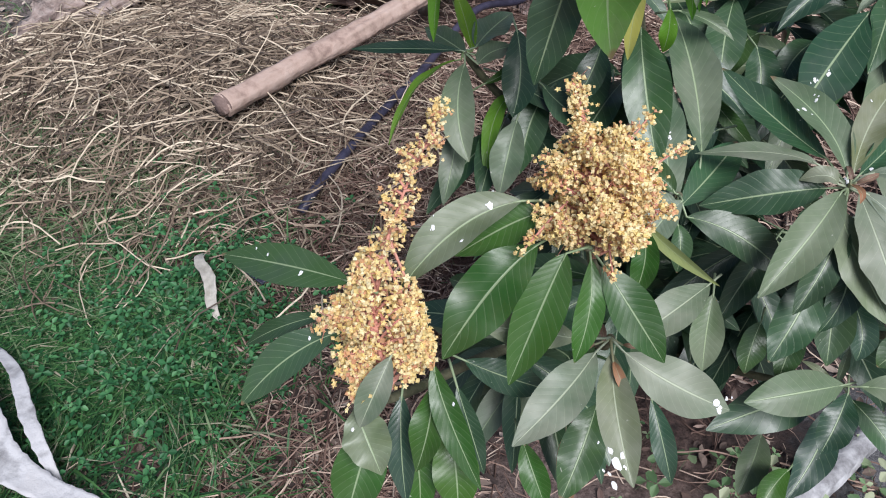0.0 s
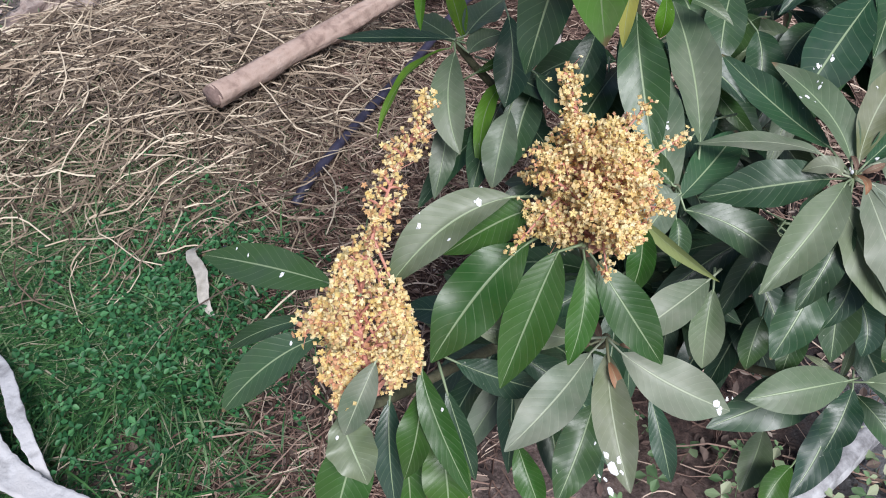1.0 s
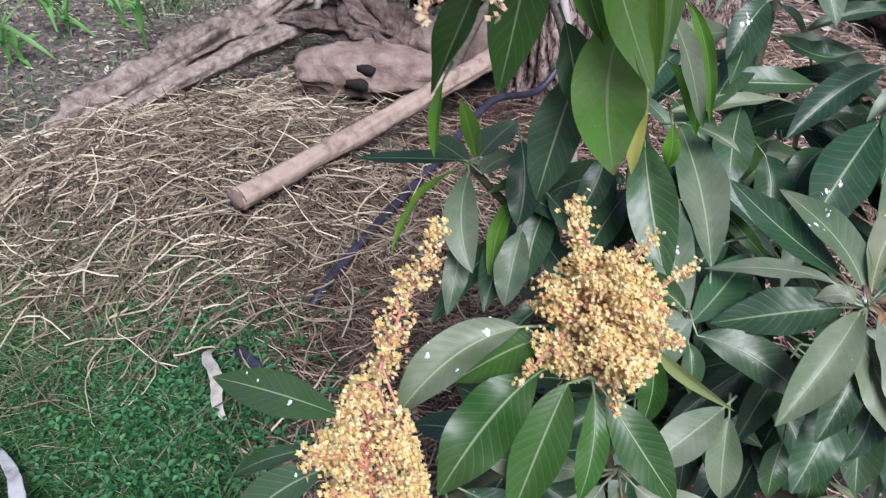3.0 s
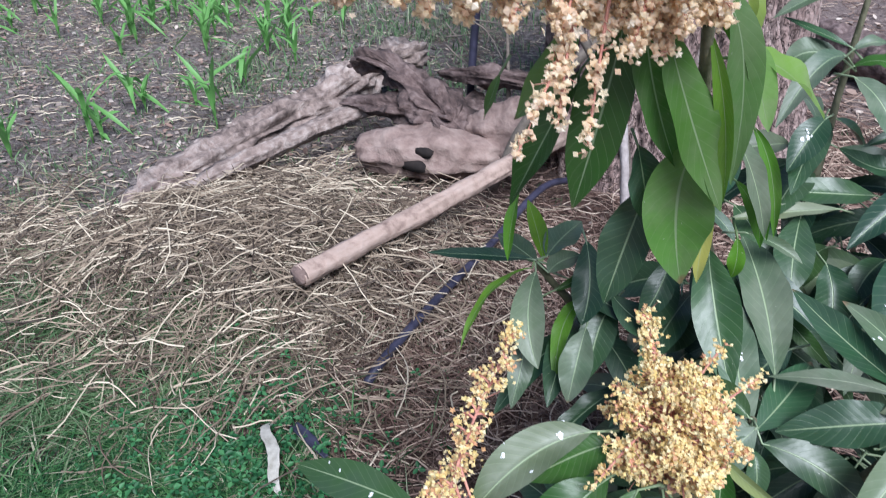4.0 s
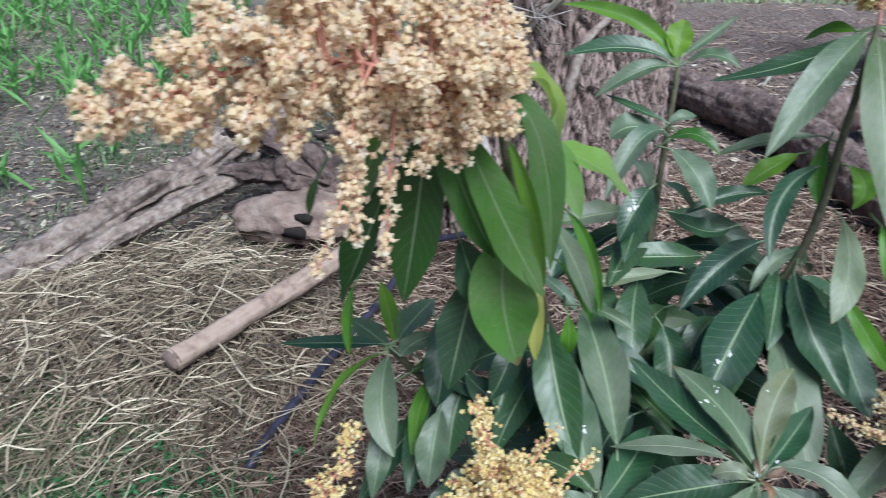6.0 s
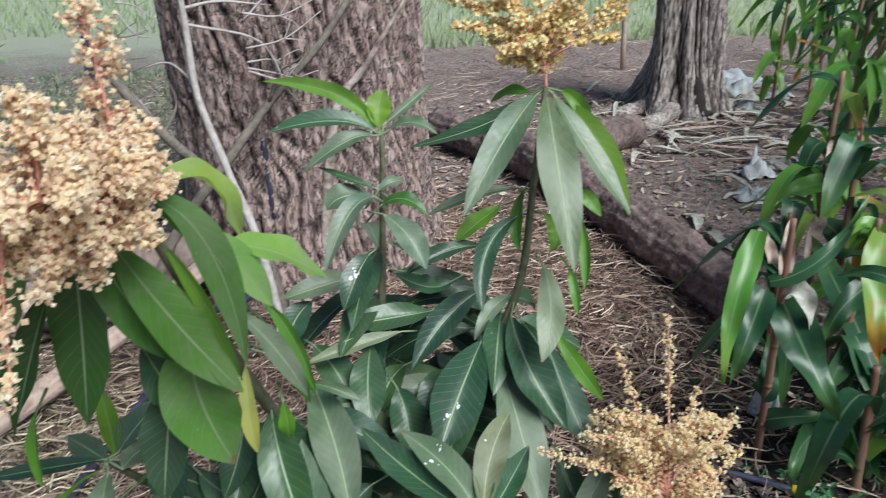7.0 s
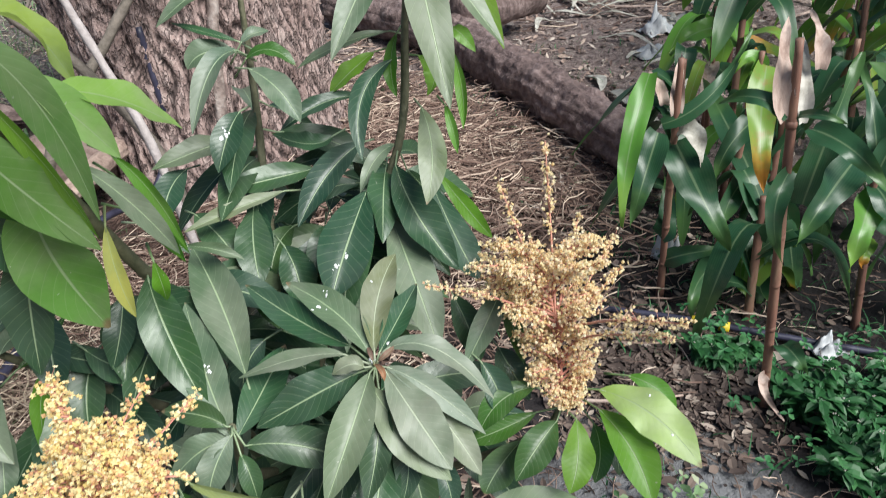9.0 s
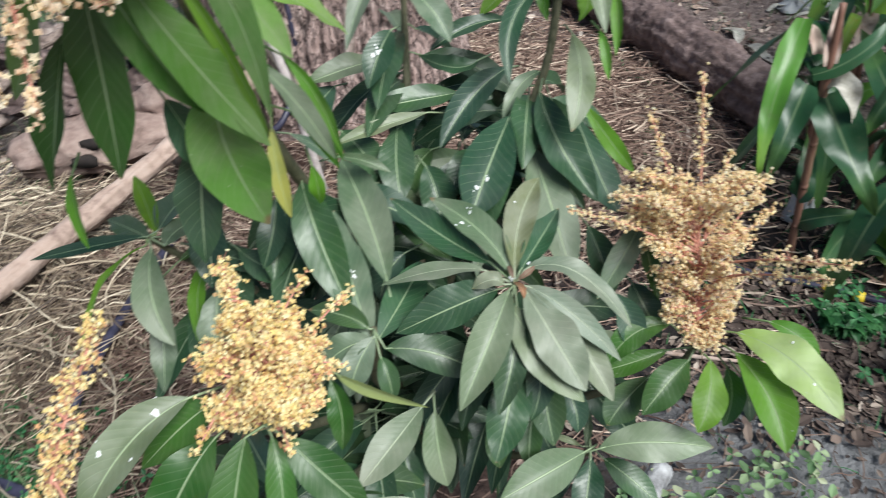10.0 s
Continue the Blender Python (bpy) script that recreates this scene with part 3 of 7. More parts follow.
def leaf(style, base, mid, tip, w, twist, node, rng):
    """A mango leaf whose midrib bends through mid; w: half its width, twist: degrees by which it turns about the midrib."""
    base, mid, tip = Vector(base), Vector(mid), Vector(tip)
    length = (mid - base).length + (tip - mid).length
    ctrl = mid * 2 - (base + tip) * 0.5
    rows, cols = 18, 6
    verts, uvs = [], []
    turn, curl, ph = radians(twist + rng.uniform(-5, 5)), rng.uniform(-0.12, 0.12), rng.uniform(0, 6)
    fold, ripple, waves = rng.uniform(0.14, 0.5), rng.uniform(0.05, 0.2), rng.uniform(9, 22)
    roll_on = rng.uniform(-0.35, 0.35)
    for i in range(rows + 1):
        u = i / rows
        c = base * (1 - u) ** 2 + ctrl * 2 * u * (1 - u) + tip * u * u
        a, n, s = frame_of((ctrl - base) * (1 - u) + (tip - ctrl) * u, (-0.05, -0.55, 0.8))
        spin = Matrix.Rotation(turn + roll_on * (u - 0.5), 3, a)
        n, s = spin @ n, spin @ s
        shape = math.sin(math.pi * u ** 1.1) ** 0.72 * (1 - 0.3 * u ** 7) if 0 < u < 1 else 0.0
        for k in range(cols + 1):
            q = 2 * k / cols - 1
            ww = 1.05 * w * max(shape, 0.03)
            edge = ripple * w * math.sin(u * waves + ph + (1.7 if q > 0 else 0)) * abs(q) ** 2 * min(1, shape)
            lift = fold * ww * abs(q) ** 1.3 + edge + curl * ww * q
            verts.append(c + s * (ww * q * math.cos(fold)) + n * lift)
            uvs.append((u, 0.5 + 0.5 * q))
    w1 = cols + 1
    faces = [(i * w1 + k, i * w1 + k + 1, (i + 1) * w1 + k + 1, (i + 1) * w1 + k) for i in range(rows) for k in range(cols)]
    a = (ctrl - base).normalized()
    back = Vector(node) - base
    stalk = base + (back if 0.004 < back.length < 0.05 else (-a * 0.03 + Vector((0, 0.008, -0.012))))
    pv, pf = tube_data([base + a * length * 0.06, base, base.lerp(stalk, 0.6), stalk], [0.0009, 0.0014, 0.0017, 0.0019], 5)
    o = len(verts)
    verts += pv
    uvs += [(0.0, 0.5)] * len(pv)
    faces += [tuple(i + o for i in q) for q in pf]
    return adopt(link_mesh("leaf", verts, faces, LEAF[style], None, "", uvs), mango)


leaf_rng = random.Random(4)


def shoot(node, leaves):
    for style, base, mid, tip, w, twist in leaves:
        leaf(style, base, mid, tip, w, twist, node, leaf_rng)


# Some narrow "f" leaves are added strips that stand for lit leaf edges.
shoot((0.144, 0.566, 0.764), [
    ("m", (0.109, 0.623, 0.861), (0.033, 0.657, 0.839), (-0.060, 0.698, 0.803), 0.021, 0),
    ("m", (0.108, 0.591, 0.828), (0.054, 0.572, 0.798), (0.005, 0.550, 0.741), 0.020, 0),
    ("m", (0.091, 0.613, 0.824), (0.036, 0.615, 0.794), (-0.015, 0.621, 0.746), 0.010, 0),
    ("e", (0.156, 0.574, 0.818), (0.146, 0.548, 0.797), (0.133, 0.530, 0.761), 0.016, -10),
    ("d", (0.124, 0.547, 0.766), (0.141, 0.523, 0.757), (0.159, 0.502, 0.729), 0.023, 0),
    ("g", (0.141, 0.557, 0.730), (0.133, 0.522, 0.706), (0.123, 0.486, 0.659), 0.028, -10),
    ("g", (0.194, 0.592, 0.759), (0.195, 0.561, 0.731), (0.186, 0.535, 0.687), 0.018, 10),
    ("g", (0.193, 0.600, 0.782), (0.215, 0.564, 0.746), (0.254, 0.527, 0.683), 0.015, 0),
])
shoot((0.144, 0.566, 0.764), [
    ("m", (0.217, 0.607, 0.742), (0.236, 0.579, 0.708), (0.255, 0.559, 0.659), 0.012, 0),
    ("g", (0.212, 0.586, 0.692), (0.225, 0.555, 0.670), (0.233, 0.524, 0.625), 0.024, 0),
    ("m", (0.159, 0.604, 0.719), (0.165, 0.565, 0.682), (0.176, 0.531, 0.625), 0.016, 0),
    ("g", (0.166, 0.592, 0.676), (0.184, 0.562, 0.647), (0.190, 0.530, 0.593), 0.020, 0),
])
shoot((0.334, 0.700, 0.872), [
    ("d", (0.262, 0.732, 0.895), (0.203, 0.698, 0.879), (0.151, 0.654, 0.829), 0.025, 10),
    ("g", (0.285, 0.735, 0.880), (0.250, 0.726, 0.865), (0.198, 0.713, 0.826), 0.023, 0),
    ("g", (0.283, 0.704, 0.863), (0.241, 0.663, 0.831), (0.200, 0.617, 0.770), 0.031, 0),
    ("g", (0.312, 0.695, 0.864), (0.294, 0.659, 0.820), (0.270, 0.615, 0.744), 0.026, 0),
    ("g", (0.337, 0.695, 0.860), (0.341, 0.657, 0.825), (0.333, 0.628, 0.777), 0.015, 0),
    ("g", (0.349, 0.693, 0.857), (0.383, 0.663, 0.826), (0.423, 0.641, 0.779), 0.022, 0),
    ("e", (0.499, 0.808, 0.738), (0.456, 0.767, 0.727), (0.408, 0.733, 0.702), 0.023, 0),
    ("g", (0.397, 0.779, 0.838), (0.404, 0.756, 0.811), (0.398, 0.739, 0.767), 0.016, 0),
])
shoot((0.334, 0.700, 0.872), [
    ("d", (0.516, 0.830, 0.701), (0.513, 0.796, 0.663), (0.518, 0.775, 0.615), 0.022, 0),
    ("m", (0.218, 0.676, 0.699), (0.266, 0.678, 0.676), (0.323, 0.692, 0.643), 0.019, 0),
    ("d", (0.278, 0.692, 0.648), (0.306, 0.671, 0.627), (0.296, 0.646, 0.584), 0.017, 0),
])
shoot((0.377, 0.699, 0.742), [
    ("e", (0.340, 0.685, 0.749), (0.287, 0.671, 0.768), (0.232, 0.666, 0.773), 0.020, 0),
    ("e", (0.362, 0.685, 0.730), (0.329, 0.630, 0.719), (0.281, 0.578, 0.689), 0.025, 0),
    ("e", (0.380, 0.687, 0.731), (0.388, 0.621, 0.709), (0.410, 0.562, 0.669), 0.023, 0),
    ("e", (0.395, 0.689, 0.731), (0.450, 0.668, 0.713), (0.516, 0.663, 0.687), 0.029, 0),
    ("r", (0.361, 0.691, 0.737), (0.346, 0.680, 0.747), (0.335, 0.677, 0.741), 0.007, 0),
    ("r", (0.371, 0.694, 0.739), (0.368, 0.703, 0.746), (0.365, 0.723, 0.742), 0.004, 0),
    ("r", (0.381, 0.675, 0.732), (0.388, 0.655, 0.730), (0.397, 0.645, 0.714), 0.006, 0),
    ("r", (0.391, 0.695, 0.737), (0.398, 0.690, 0.743), (0.407, 0.695, 0.735), 0.003, 0),
])
shoot((0.377, 0.699, 0.742), [
    ("m", (0.388, 0.726, 0.581), (0.374, 0.675, 0.556), (0.353, 0.624, 0.509), 0.028, 0),
    ("g", (0.297, 0.651, 0.589), (0.314, 0.619, 0.572), (0.332, 0.596, 0.541), 0.018, 0),
    ("m", (0.478, 0.805, 0.506), (0.499, 0.760, 0.468), (0.519, 0.726, 0.419), 0.017, 0),
    ("r", (0.360, 0.736, 0.494), (0.365, 0.698, 0.473), (0.376, 0.666, 0.434), 0.015, 0),
])
shoot((0.454, 0.889, 0.806), [
    ("d", (0.451, 0.882, 0.793), (0.435, 0.956, 0.840), (0.425, 1.055, 0.889), 0.026, 0),
    ("d", (0.482, 0.949, 0.829), (0.470, 1.041, 0.881), (0.446, 1.143, 0.920), 0.033, 0),
    ("m", (0.458, 0.883, 0.793), (0.499, 0.939, 0.807), (0.540, 1.011, 0.813), 0.025, 0),
    ("m", (0.465, 0.867, 0.790), (0.528, 0.850, 0.782), (0.591, 0.827, 0.745), 0.024, 0),
    ("m", (0.457, 0.868, 0.777), (0.463, 0.847, 0.760), (0.465, 0.834, 0.726), 0.014, 0),
    ("y", (0.403, 0.799, 0.829), (0.439, 0.792, 0.799), (0.506, 0.793, 0.750), 0.009, 60),
    ("d", (0.450, 0.891, 0.788), (0.408, 0.898, 0.777), (0.376, 0.930, 0.766), 0.017, 0),
])
shoot((0.454, 0.889, 0.806), [
    ("m", (0.448, 0.888, 0.809), (0.421, 0.907, 0.821), (0.374, 0.940, 0.814), 0.017, 0),
    ("d", (0.449, 0.863, 0.810), (0.415, 0.862, 0.806), (0.375, 0.862, 0.773), 0.019, 0),
    ("d", (0.454, 0.866, 0.815), (0.428, 0.839, 0.796), (0.413, 0.820, 0.765), 0.019, 0),
])
shoot((0.639, 0.886, 0.844), [
    ("d", (0.636, 0.896, 0.854), (0.612, 0.952, 0.886), (0.558, 1.028, 0.903), 0.023, 0),
    ("m", (0.616, 0.918, 0.860), (0.563, 0.978, 0.873), (0.506, 1.062, 0.891), 0.022, 0),
    ("e", (0.642, 0.896, 0.857), (0.666, 0.958, 0.892), (0.711, 1.023, 0.912), 0.023, 0),
    ("m", (0.648, 0.894, 0.857), (0.683, 0.931, 0.870), (0.728, 0.985, 0.882), 0.018, 0),
    ("e", (0.654, 0.893, 0.859), (0.715, 0.871, 0.860), (0.775, 0.824, 0.794), 0.016, -20),
    ("e", (0.650, 0.875, 0.848), (0.697, 0.836, 0.827), (0.750, 0.792, 0.772), 0.015, 0),
    ("e", (0.648, 0.874, 0.845), (0.670, 0.808, 0.810), (0.693, 0.758, 0.768), 0.028, 0),
    ("e", (0.686, 0.862, 0.808), (0.712, 0.809, 0.776), (0.734, 0.768, 0.729), 0.021, 0),
])
shoot((0.639, 0.886, 0.844), [
    ("d", (0.630, 0.878, 0.843), (0.590, 0.819, 0.817), (0.540, 0.766, 0.764), 0.026, 0),
    ("e", (0.625, 0.883, 0.849), (0.608, 0.885, 0.858), (0.585, 0.892, 0.843), 0.012, 0),
    ("e", (0.606, 0.907, 0.857), (0.551, 0.922, 0.858), (0.473, 0.945, 0.831), 0.014, 20),
    ("m", (0.618, 0.890, 0.837), (0.561, 0.884, 0.826), (0.482, 0.890, 0.792), 0.028, 0),
    ("m", (0.636, 0.861, 0.822), (0.616, 0.810, 0.787), (0.588, 0.771, 0.739), 0.021, 0),
    ("m", (0.645, 0.857, 0.783), (0.653, 0.813, 0.753), (0.633, 0.783, 0.703), 0.020, 0),
    ("m", (0.693, 0.858, 0.694), (0.703, 0.819, 0.676), (0.702, 0.797, 0.645), 0.018, 0),
])
shoot((0.639, 0.886, 0.844), [
    ("r", (0.642, 0.882, 0.854), (0.653, 0.880, 0.863), (0.669, 0.892, 0.864), 0.004, 0),
    ("r", (0.637, 0.881, 0.852), (0.642, 0.861, 0.857), (0.642, 0.852, 0.847), 0.004, 0),
    ("r", (0.637, 0.883, 0.855), (0.636, 0.891, 0.862), (0.637, 0.911, 0.859), 0.003, 0),
    ("m", (0.516, 1.024, 0.821), (0.487, 1.010, 0.801), (0.471, 1.000, 0.763), 0.023, 0),
    ("m", (0.804, 0.945, 0.748), (0.816, 0.911, 0.718), (0.817, 0.893, 0.677), 0.021, 0),
])
shoot((0.639, 0.886, 0.844), [
    ("m", (0.637, 0.853, 0.766), (0.607, 0.795, 0.721), (0.579, 0.754, 0.671), 0.027, 0),
    ("d", (0.629, 0.869, 0.828), (0.651, 0.809, 0.796), (0.692, 0.759, 0.748), 0.026, 0),
    ("m", (0.670, 0.884, 0.736), (0.665, 0.828, 0.689), (0.667, 0.789, 0.637), 0.026, 0),
    ("m", (0.622, 0.902, 0.587), (0.609, 0.870, 0.568), (0.606, 0.848, 0.533), 0.020, 0),
    ("m", (0.675, 0.899, 0.606), (0.655, 0.860, 0.580), (0.646, 0.832, 0.540), 0.018, 0),
])
shoot((0.789, 1.262, 0.959), [
    ("m", (0.716, 1.198, 0.925), (0.657, 1.110, 0.883), (0.617, 1.049, 0.842), 0.041, 0),
    ("m", (0.573, 1.171, 0.874), (0.582, 1.132, 0.844), (0.580, 1.101, 0.800), 0.028, 0),
    ("m", (0.543, 1.246, 0.912), (0.529, 1.180, 0.879), (0.527, 1.130, 0.838), 0.028, 0),
    ("m", (0.662, 1.208, 0.871), (0.629, 1.168, 0.860), (0.612, 1.136, 0.831), 0.022, 0),
])
shoot((0.388, 1.071, 0.937), [
    ("m", (0.358, 1.122, 0.867), (0.341, 1.069, 0.841), (0.326, 1.028, 0.803), 0.027, 0),
    ("m", (0.386, 1.103, 0.901), (0.409, 1.058, 0.870), (0.428, 1.022, 0.826), 0.034, 0),
    ("m", (0.208, 1.136, 0.815), (0.270, 1.100, 0.803), (0.331, 1.079, 0.783), 0.021, 0),
    ("m", (0.375, 1.105, 0.832), (0.369, 1.067, 0.805), (0.355, 1.042, 0.769), 0.033, 0),
    ("d", (0.244, 1.048, 0.791), (0.237, 1.004, 0.758), (0.231, 0.969, 0.712), 0.025, 0),
    ("m", (0.282, 1.125, 0.794), (0.263, 1.081, 0.762), (0.256, 1.036, 0.704), 0.028, 0),
    ("f", (0.242, 1.102, 0.804), (0.212, 1.065, 0.782), (0.208, 1.007, 0.710), 0.014, 20),
    ("m", (0.506, 1.139, 0.820), (0.556, 1.105, 0.790), (0.602, 1.091, 0.757), 0.019, 0),
])
shoot((0.388, 1.071, 0.937), [
    ("g", (0.511, 1.113, 0.822), (0.543, 1.086, 0.801), (0.589, 1.067, 0.763), 0.012, 30),
])
shoot((0.157, 1.106, 0.860), [
    ("m", (0.155, 1.104, 0.862), (0.081, 1.111, 0.855), (-0.017, 1.127, 0.837), 0.012, 0),
    ("f", (0.155, 1.095, 0.853), (0.101, 1.035, 0.839), (0.074, 0.963, 0.784), 0.009, 35),
    ("d", (0.161, 1.093, 0.849), (0.161, 1.024, 0.811), (0.185, 0.972, 0.764), 0.026, 0),
    ("d", (0.180, 1.094, 0.848), (0.195, 1.115, 0.857), (0.224, 1.147, 0.854), 0.017, 0),
    ("d", (0.161, 1.102, 0.859), (0.131, 1.131, 0.861), (0.089, 1.175, 0.858), 0.018, 0),
    ("d", (0.174, 1.111, 0.866), (0.190, 1.161, 0.870), (0.217, 1.230, 0.868), 0.024, 0),
    ("f", (0.170, 1.106, 0.862), (0.153, 1.162, 0.876), (0.126, 1.240, 0.892), 0.015, 20),
    ("d", (0.158, 1.059, 0.771), (0.158, 1.009, 0.738), (0.151, 0.964, 0.688), 0.018, 0),
])
shoot((0.157, 1.106, 0.860), [
    ("g", (0.189, 1.094, 0.817), (0.223, 1.119, 0.829), (0.255, 1.169, 0.843), 0.008, 0),
])
shoot((0.316, 0.877, 1.291), [
    ("f", (0.144, 0.977, 1.038), (0.138, 0.962, 1.000), (0.136, 0.957, 0.946), 0.009, 20),
    ("h", (0.201, 0.910, 1.263), (0.177, 0.910, 1.209), (0.140, 0.922, 1.150), 0.020, 0),
    ("g", (0.206, 0.927, 1.208), (0.174, 0.917, 1.131), (0.140, 0.921, 1.045), 0.023, 0),
    ("g", (0.245, 0.903, 1.273), (0.233, 0.910, 1.173), (0.212, 0.920, 1.050), 0.030, 0),
    ("h", (0.256, 0.898, 1.299), (0.281, 0.904, 1.201), (0.319, 0.933, 1.105), 0.025, 0),
    ("h", (0.281, 0.888, 1.271), (0.323, 0.902, 1.169), (0.373, 0.933, 1.059), 0.026, 0),
    ("h", (0.333, 0.921, 1.140), (0.326, 0.935, 1.060), (0.349, 0.955, 0.945), 0.040, 0),
    ("m", (0.295, 0.973, 1.062), (0.279, 0.961, 0.993), (0.262, 0.954, 0.902), 0.030, 0),
])
shoot((0.316, 0.877, 1.291), [
    ("f", (0.318, 0.913, 1.296), (0.346, 0.924, 1.257), (0.379, 0.950, 1.208), 0.007, 30),
    ("m", (0.275, 0.944, 1.124), (0.287, 0.949, 1.081), (0.303, 0.961, 1.017), 0.023, 0),
    ("f", (0.394, 1.014, 1.107), (0.427, 1.014, 1.047), (0.450, 1.026, 0.979), 0.007, 40),
    ("f", (0.395, 1.012, 1.063), (0.425, 1.013, 1.025), (0.443, 1.020, 0.971), 0.010, 30),
    ("f", (0.410, 1.000, 0.994), (0.413, 0.989, 0.968), (0.412, 0.993, 0.940), 0.010, 20),
    ("h", (0.119, 0.942, 1.194), (0.111, 0.939, 1.167), (0.101, 0.950, 1.135), 0.008, 0),
    ("f", (0.322, 0.895, 1.264), (0.354, 0.914, 1.174), (0.374, 0.939, 1.068), 0.010, 40),
])
shoot((0.316, 0.877, 1.291), [
    ("p", (0.313, 0.941, 1.299), (0.358, 0.994, 1.286), (0.383, 1.039, 1.202), 0.020, 0),
    ("p", (0.350, 0.936, 1.255), (0.381, 0.955, 1.207), (0.412, 0.982, 1.137), 0.020, 0),
    ("p", (0.372, 0.963, 1.225), (0.426, 0.995, 1.195), (0.478, 1.034, 1.138), 0.024, -10),
    ("h", (0.310, 0.901, 1.308), (0.360, 0.929, 1.238), (0.379, 0.947, 1.086), 0.019, 0),
    ("d", (0.371, 0.972, 1.142), (0.409, 0.984, 1.080), (0.441, 1.004, 0.994), 0.015, 0),
    ("f", (0.399, 1.007, 1.134), (0.430, 1.001, 1.081), (0.451, 1.003, 0.997), 0.010, 30),
    ("f", (0.287, 0.949, 1.302), (0.308, 0.967, 1.300), (0.334, 1.001, 1.294), 0.006, 0),
    ("y", (0.372, 1.001, 1.052), (0.369, 0.989, 0.991), (0.373, 0.992, 0.926), 0.011, 0),
])
shoot((0.388, 1.071, 0.937), [
    ("m", (0.390, 1.057, 0.940), (0.402, 0.992, 0.892), (0.430, 0.920, 0.812), 0.030, 0),
    ("m", (0.348, 1.093, 0.900), (0.337, 1.058, 0.867), (0.315, 1.038, 0.821), 0.020, 0),
    ("m", (0.551, 1.289, 0.899), (0.542, 1.219, 0.860), (0.529, 1.169, 0.821), 0.020, 0),
    ("d", (0.526, 1.354, 0.983), (0.478, 1.324, 0.987), (0.405, 1.312, 0.974), 0.022, 0),
    ("m", (0.452, 1.283, 0.899), (0.482, 1.232, 0.880), (0.501, 1.196, 0.847), 0.028, 0),
    ("d", (0.440, 1.106, 0.945), (0.477, 1.084, 0.944), (0.512, 1.071, 0.926), 0.009, 0),
    ("d", (0.596, 1.254, 0.924), (0.518, 1.226, 0.924), (0.434, 1.210, 0.910), 0.013, 0),
    ("m", (0.655, 1.302, 0.930), (0.579, 1.282, 0.935), (0.504, 1.278, 0.933), 0.026, 0),
])
shoot((0.388, 1.071, 0.937), [
    ("m", (0.276, 1.100, 0.820), (0.317, 1.065, 0.803), (0.365, 1.050, 0.788), 0.023, 0),
    ("m", (0.229, 1.135, 0.887), (0.242, 1.080, 0.846), (0.237, 1.046, 0.796), 0.027, 0),
    ("d", (0.374, 1.212, 0.940), (0.416, 1.178, 0.925), (0.441, 1.162, 0.898), 0.010, 0),
    ("m", (0.455, 1.324, 0.960), (0.424, 1.283, 0.946), (0.406, 1.244, 0.910), 0.023, 0),
])
shoot((0.593, 1.398, 1.217), [
    ("f", (0.585, 1.400, 1.225), (0.525, 1.429, 1.280), (0.407, 1.474, 1.299), 0.015, -15),
    ("m", (0.582, 1.390, 1.224), (0.511, 1.396, 1.245), (0.409, 1.411, 1.228), 0.020, 0),
    ("d", (0.578, 1.388, 1.219), (0.530, 1.373, 1.215), (0.462, 1.364, 1.174), 0.016, 0),
    ("f", (0.589, 1.401, 1.228), (0.591, 1.414, 1.257), (0.603, 1.442, 1.282), 0.021, 0),
    ("d", (0.602, 1.395, 1.223), (0.639, 1.374, 1.241), (0.678, 1.355, 1.224), 0.012, 0),
    ("d", (0.597, 1.401, 1.233), (0.638, 1.425, 1.256), (0.694, 1.467, 1.287), 0.008, 20),
    ("m", (0.574, 1.346, 1.142), (0.533, 1.364, 1.156), (0.482, 1.401, 1.169), 0.007, 0),
    ("d", (0.577, 1.344, 1.139), (0.597, 1.346, 1.150), (0.623, 1.359, 1.148), 0.011, 0),
])
shoot((0.593, 1.398, 1.217), [
    ("g", (0.578, 1.334, 1.116), (0.615, 1.312, 1.133), (0.649, 1.291, 1.108), 0.013, 0),
    ("d", (0.571, 1.341, 1.129), (0.526, 1.305, 1.118), (0.479, 1.259, 1.041), 0.020, 0),
    ("m", (0.553, 1.291, 1.052), (0.528, 1.257, 1.031), (0.503, 1.231, 0.986), 0.023, 0),
    ("d", (0.580, 1.318, 1.107), (0.614, 1.275, 1.083), (0.636, 1.243, 1.038), 0.023, 0),
    ("d", (0.569, 1.361, 1.122), (0.521, 1.355, 1.129), (0.492, 1.352, 1.109), 0.023, 0),
])
shoot((0.856, 1.347, 1.292), [
    ("d", (0.843, 1.351, 1.281), (0.772, 1.287, 1.228), (0.691, 1.223, 1.130), 0.027, 0),
    ("d", (0.857, 1.347, 1.281), (0.845, 1.243, 1.193), (0.840, 1.137, 1.062), 0.032, 0),
    ("d", (0.868, 1.344, 1.281), (0.901, 1.276, 1.211), (0.957, 1.209, 1.116), 0.022, -10),
    ("f", (0.886, 1.345, 1.266), (0.925, 1.287, 1.211), (0.963, 1.226, 1.107), 0.024, 10),
    ("m", (0.837, 1.362, 1.279), (0.758, 1.340, 1.241), (0.630, 1.348, 1.207), 0.020, 0),
    ("f", (0.883, 1.353, 1.284), (0.907, 1.331, 1.266), (0.932, 1.311, 1.212), 0.013, 30),
    ("f", (0.891, 1.268, 1.139), (0.899, 1.245, 1.135), (0.916, 1.227, 1.109), 0.012, 20),
    ("f", (0.840, 1.373, 1.279), (0.808, 1.393, 1.278), (0.784, 1.421, 1.255), 0.012, 0),
])
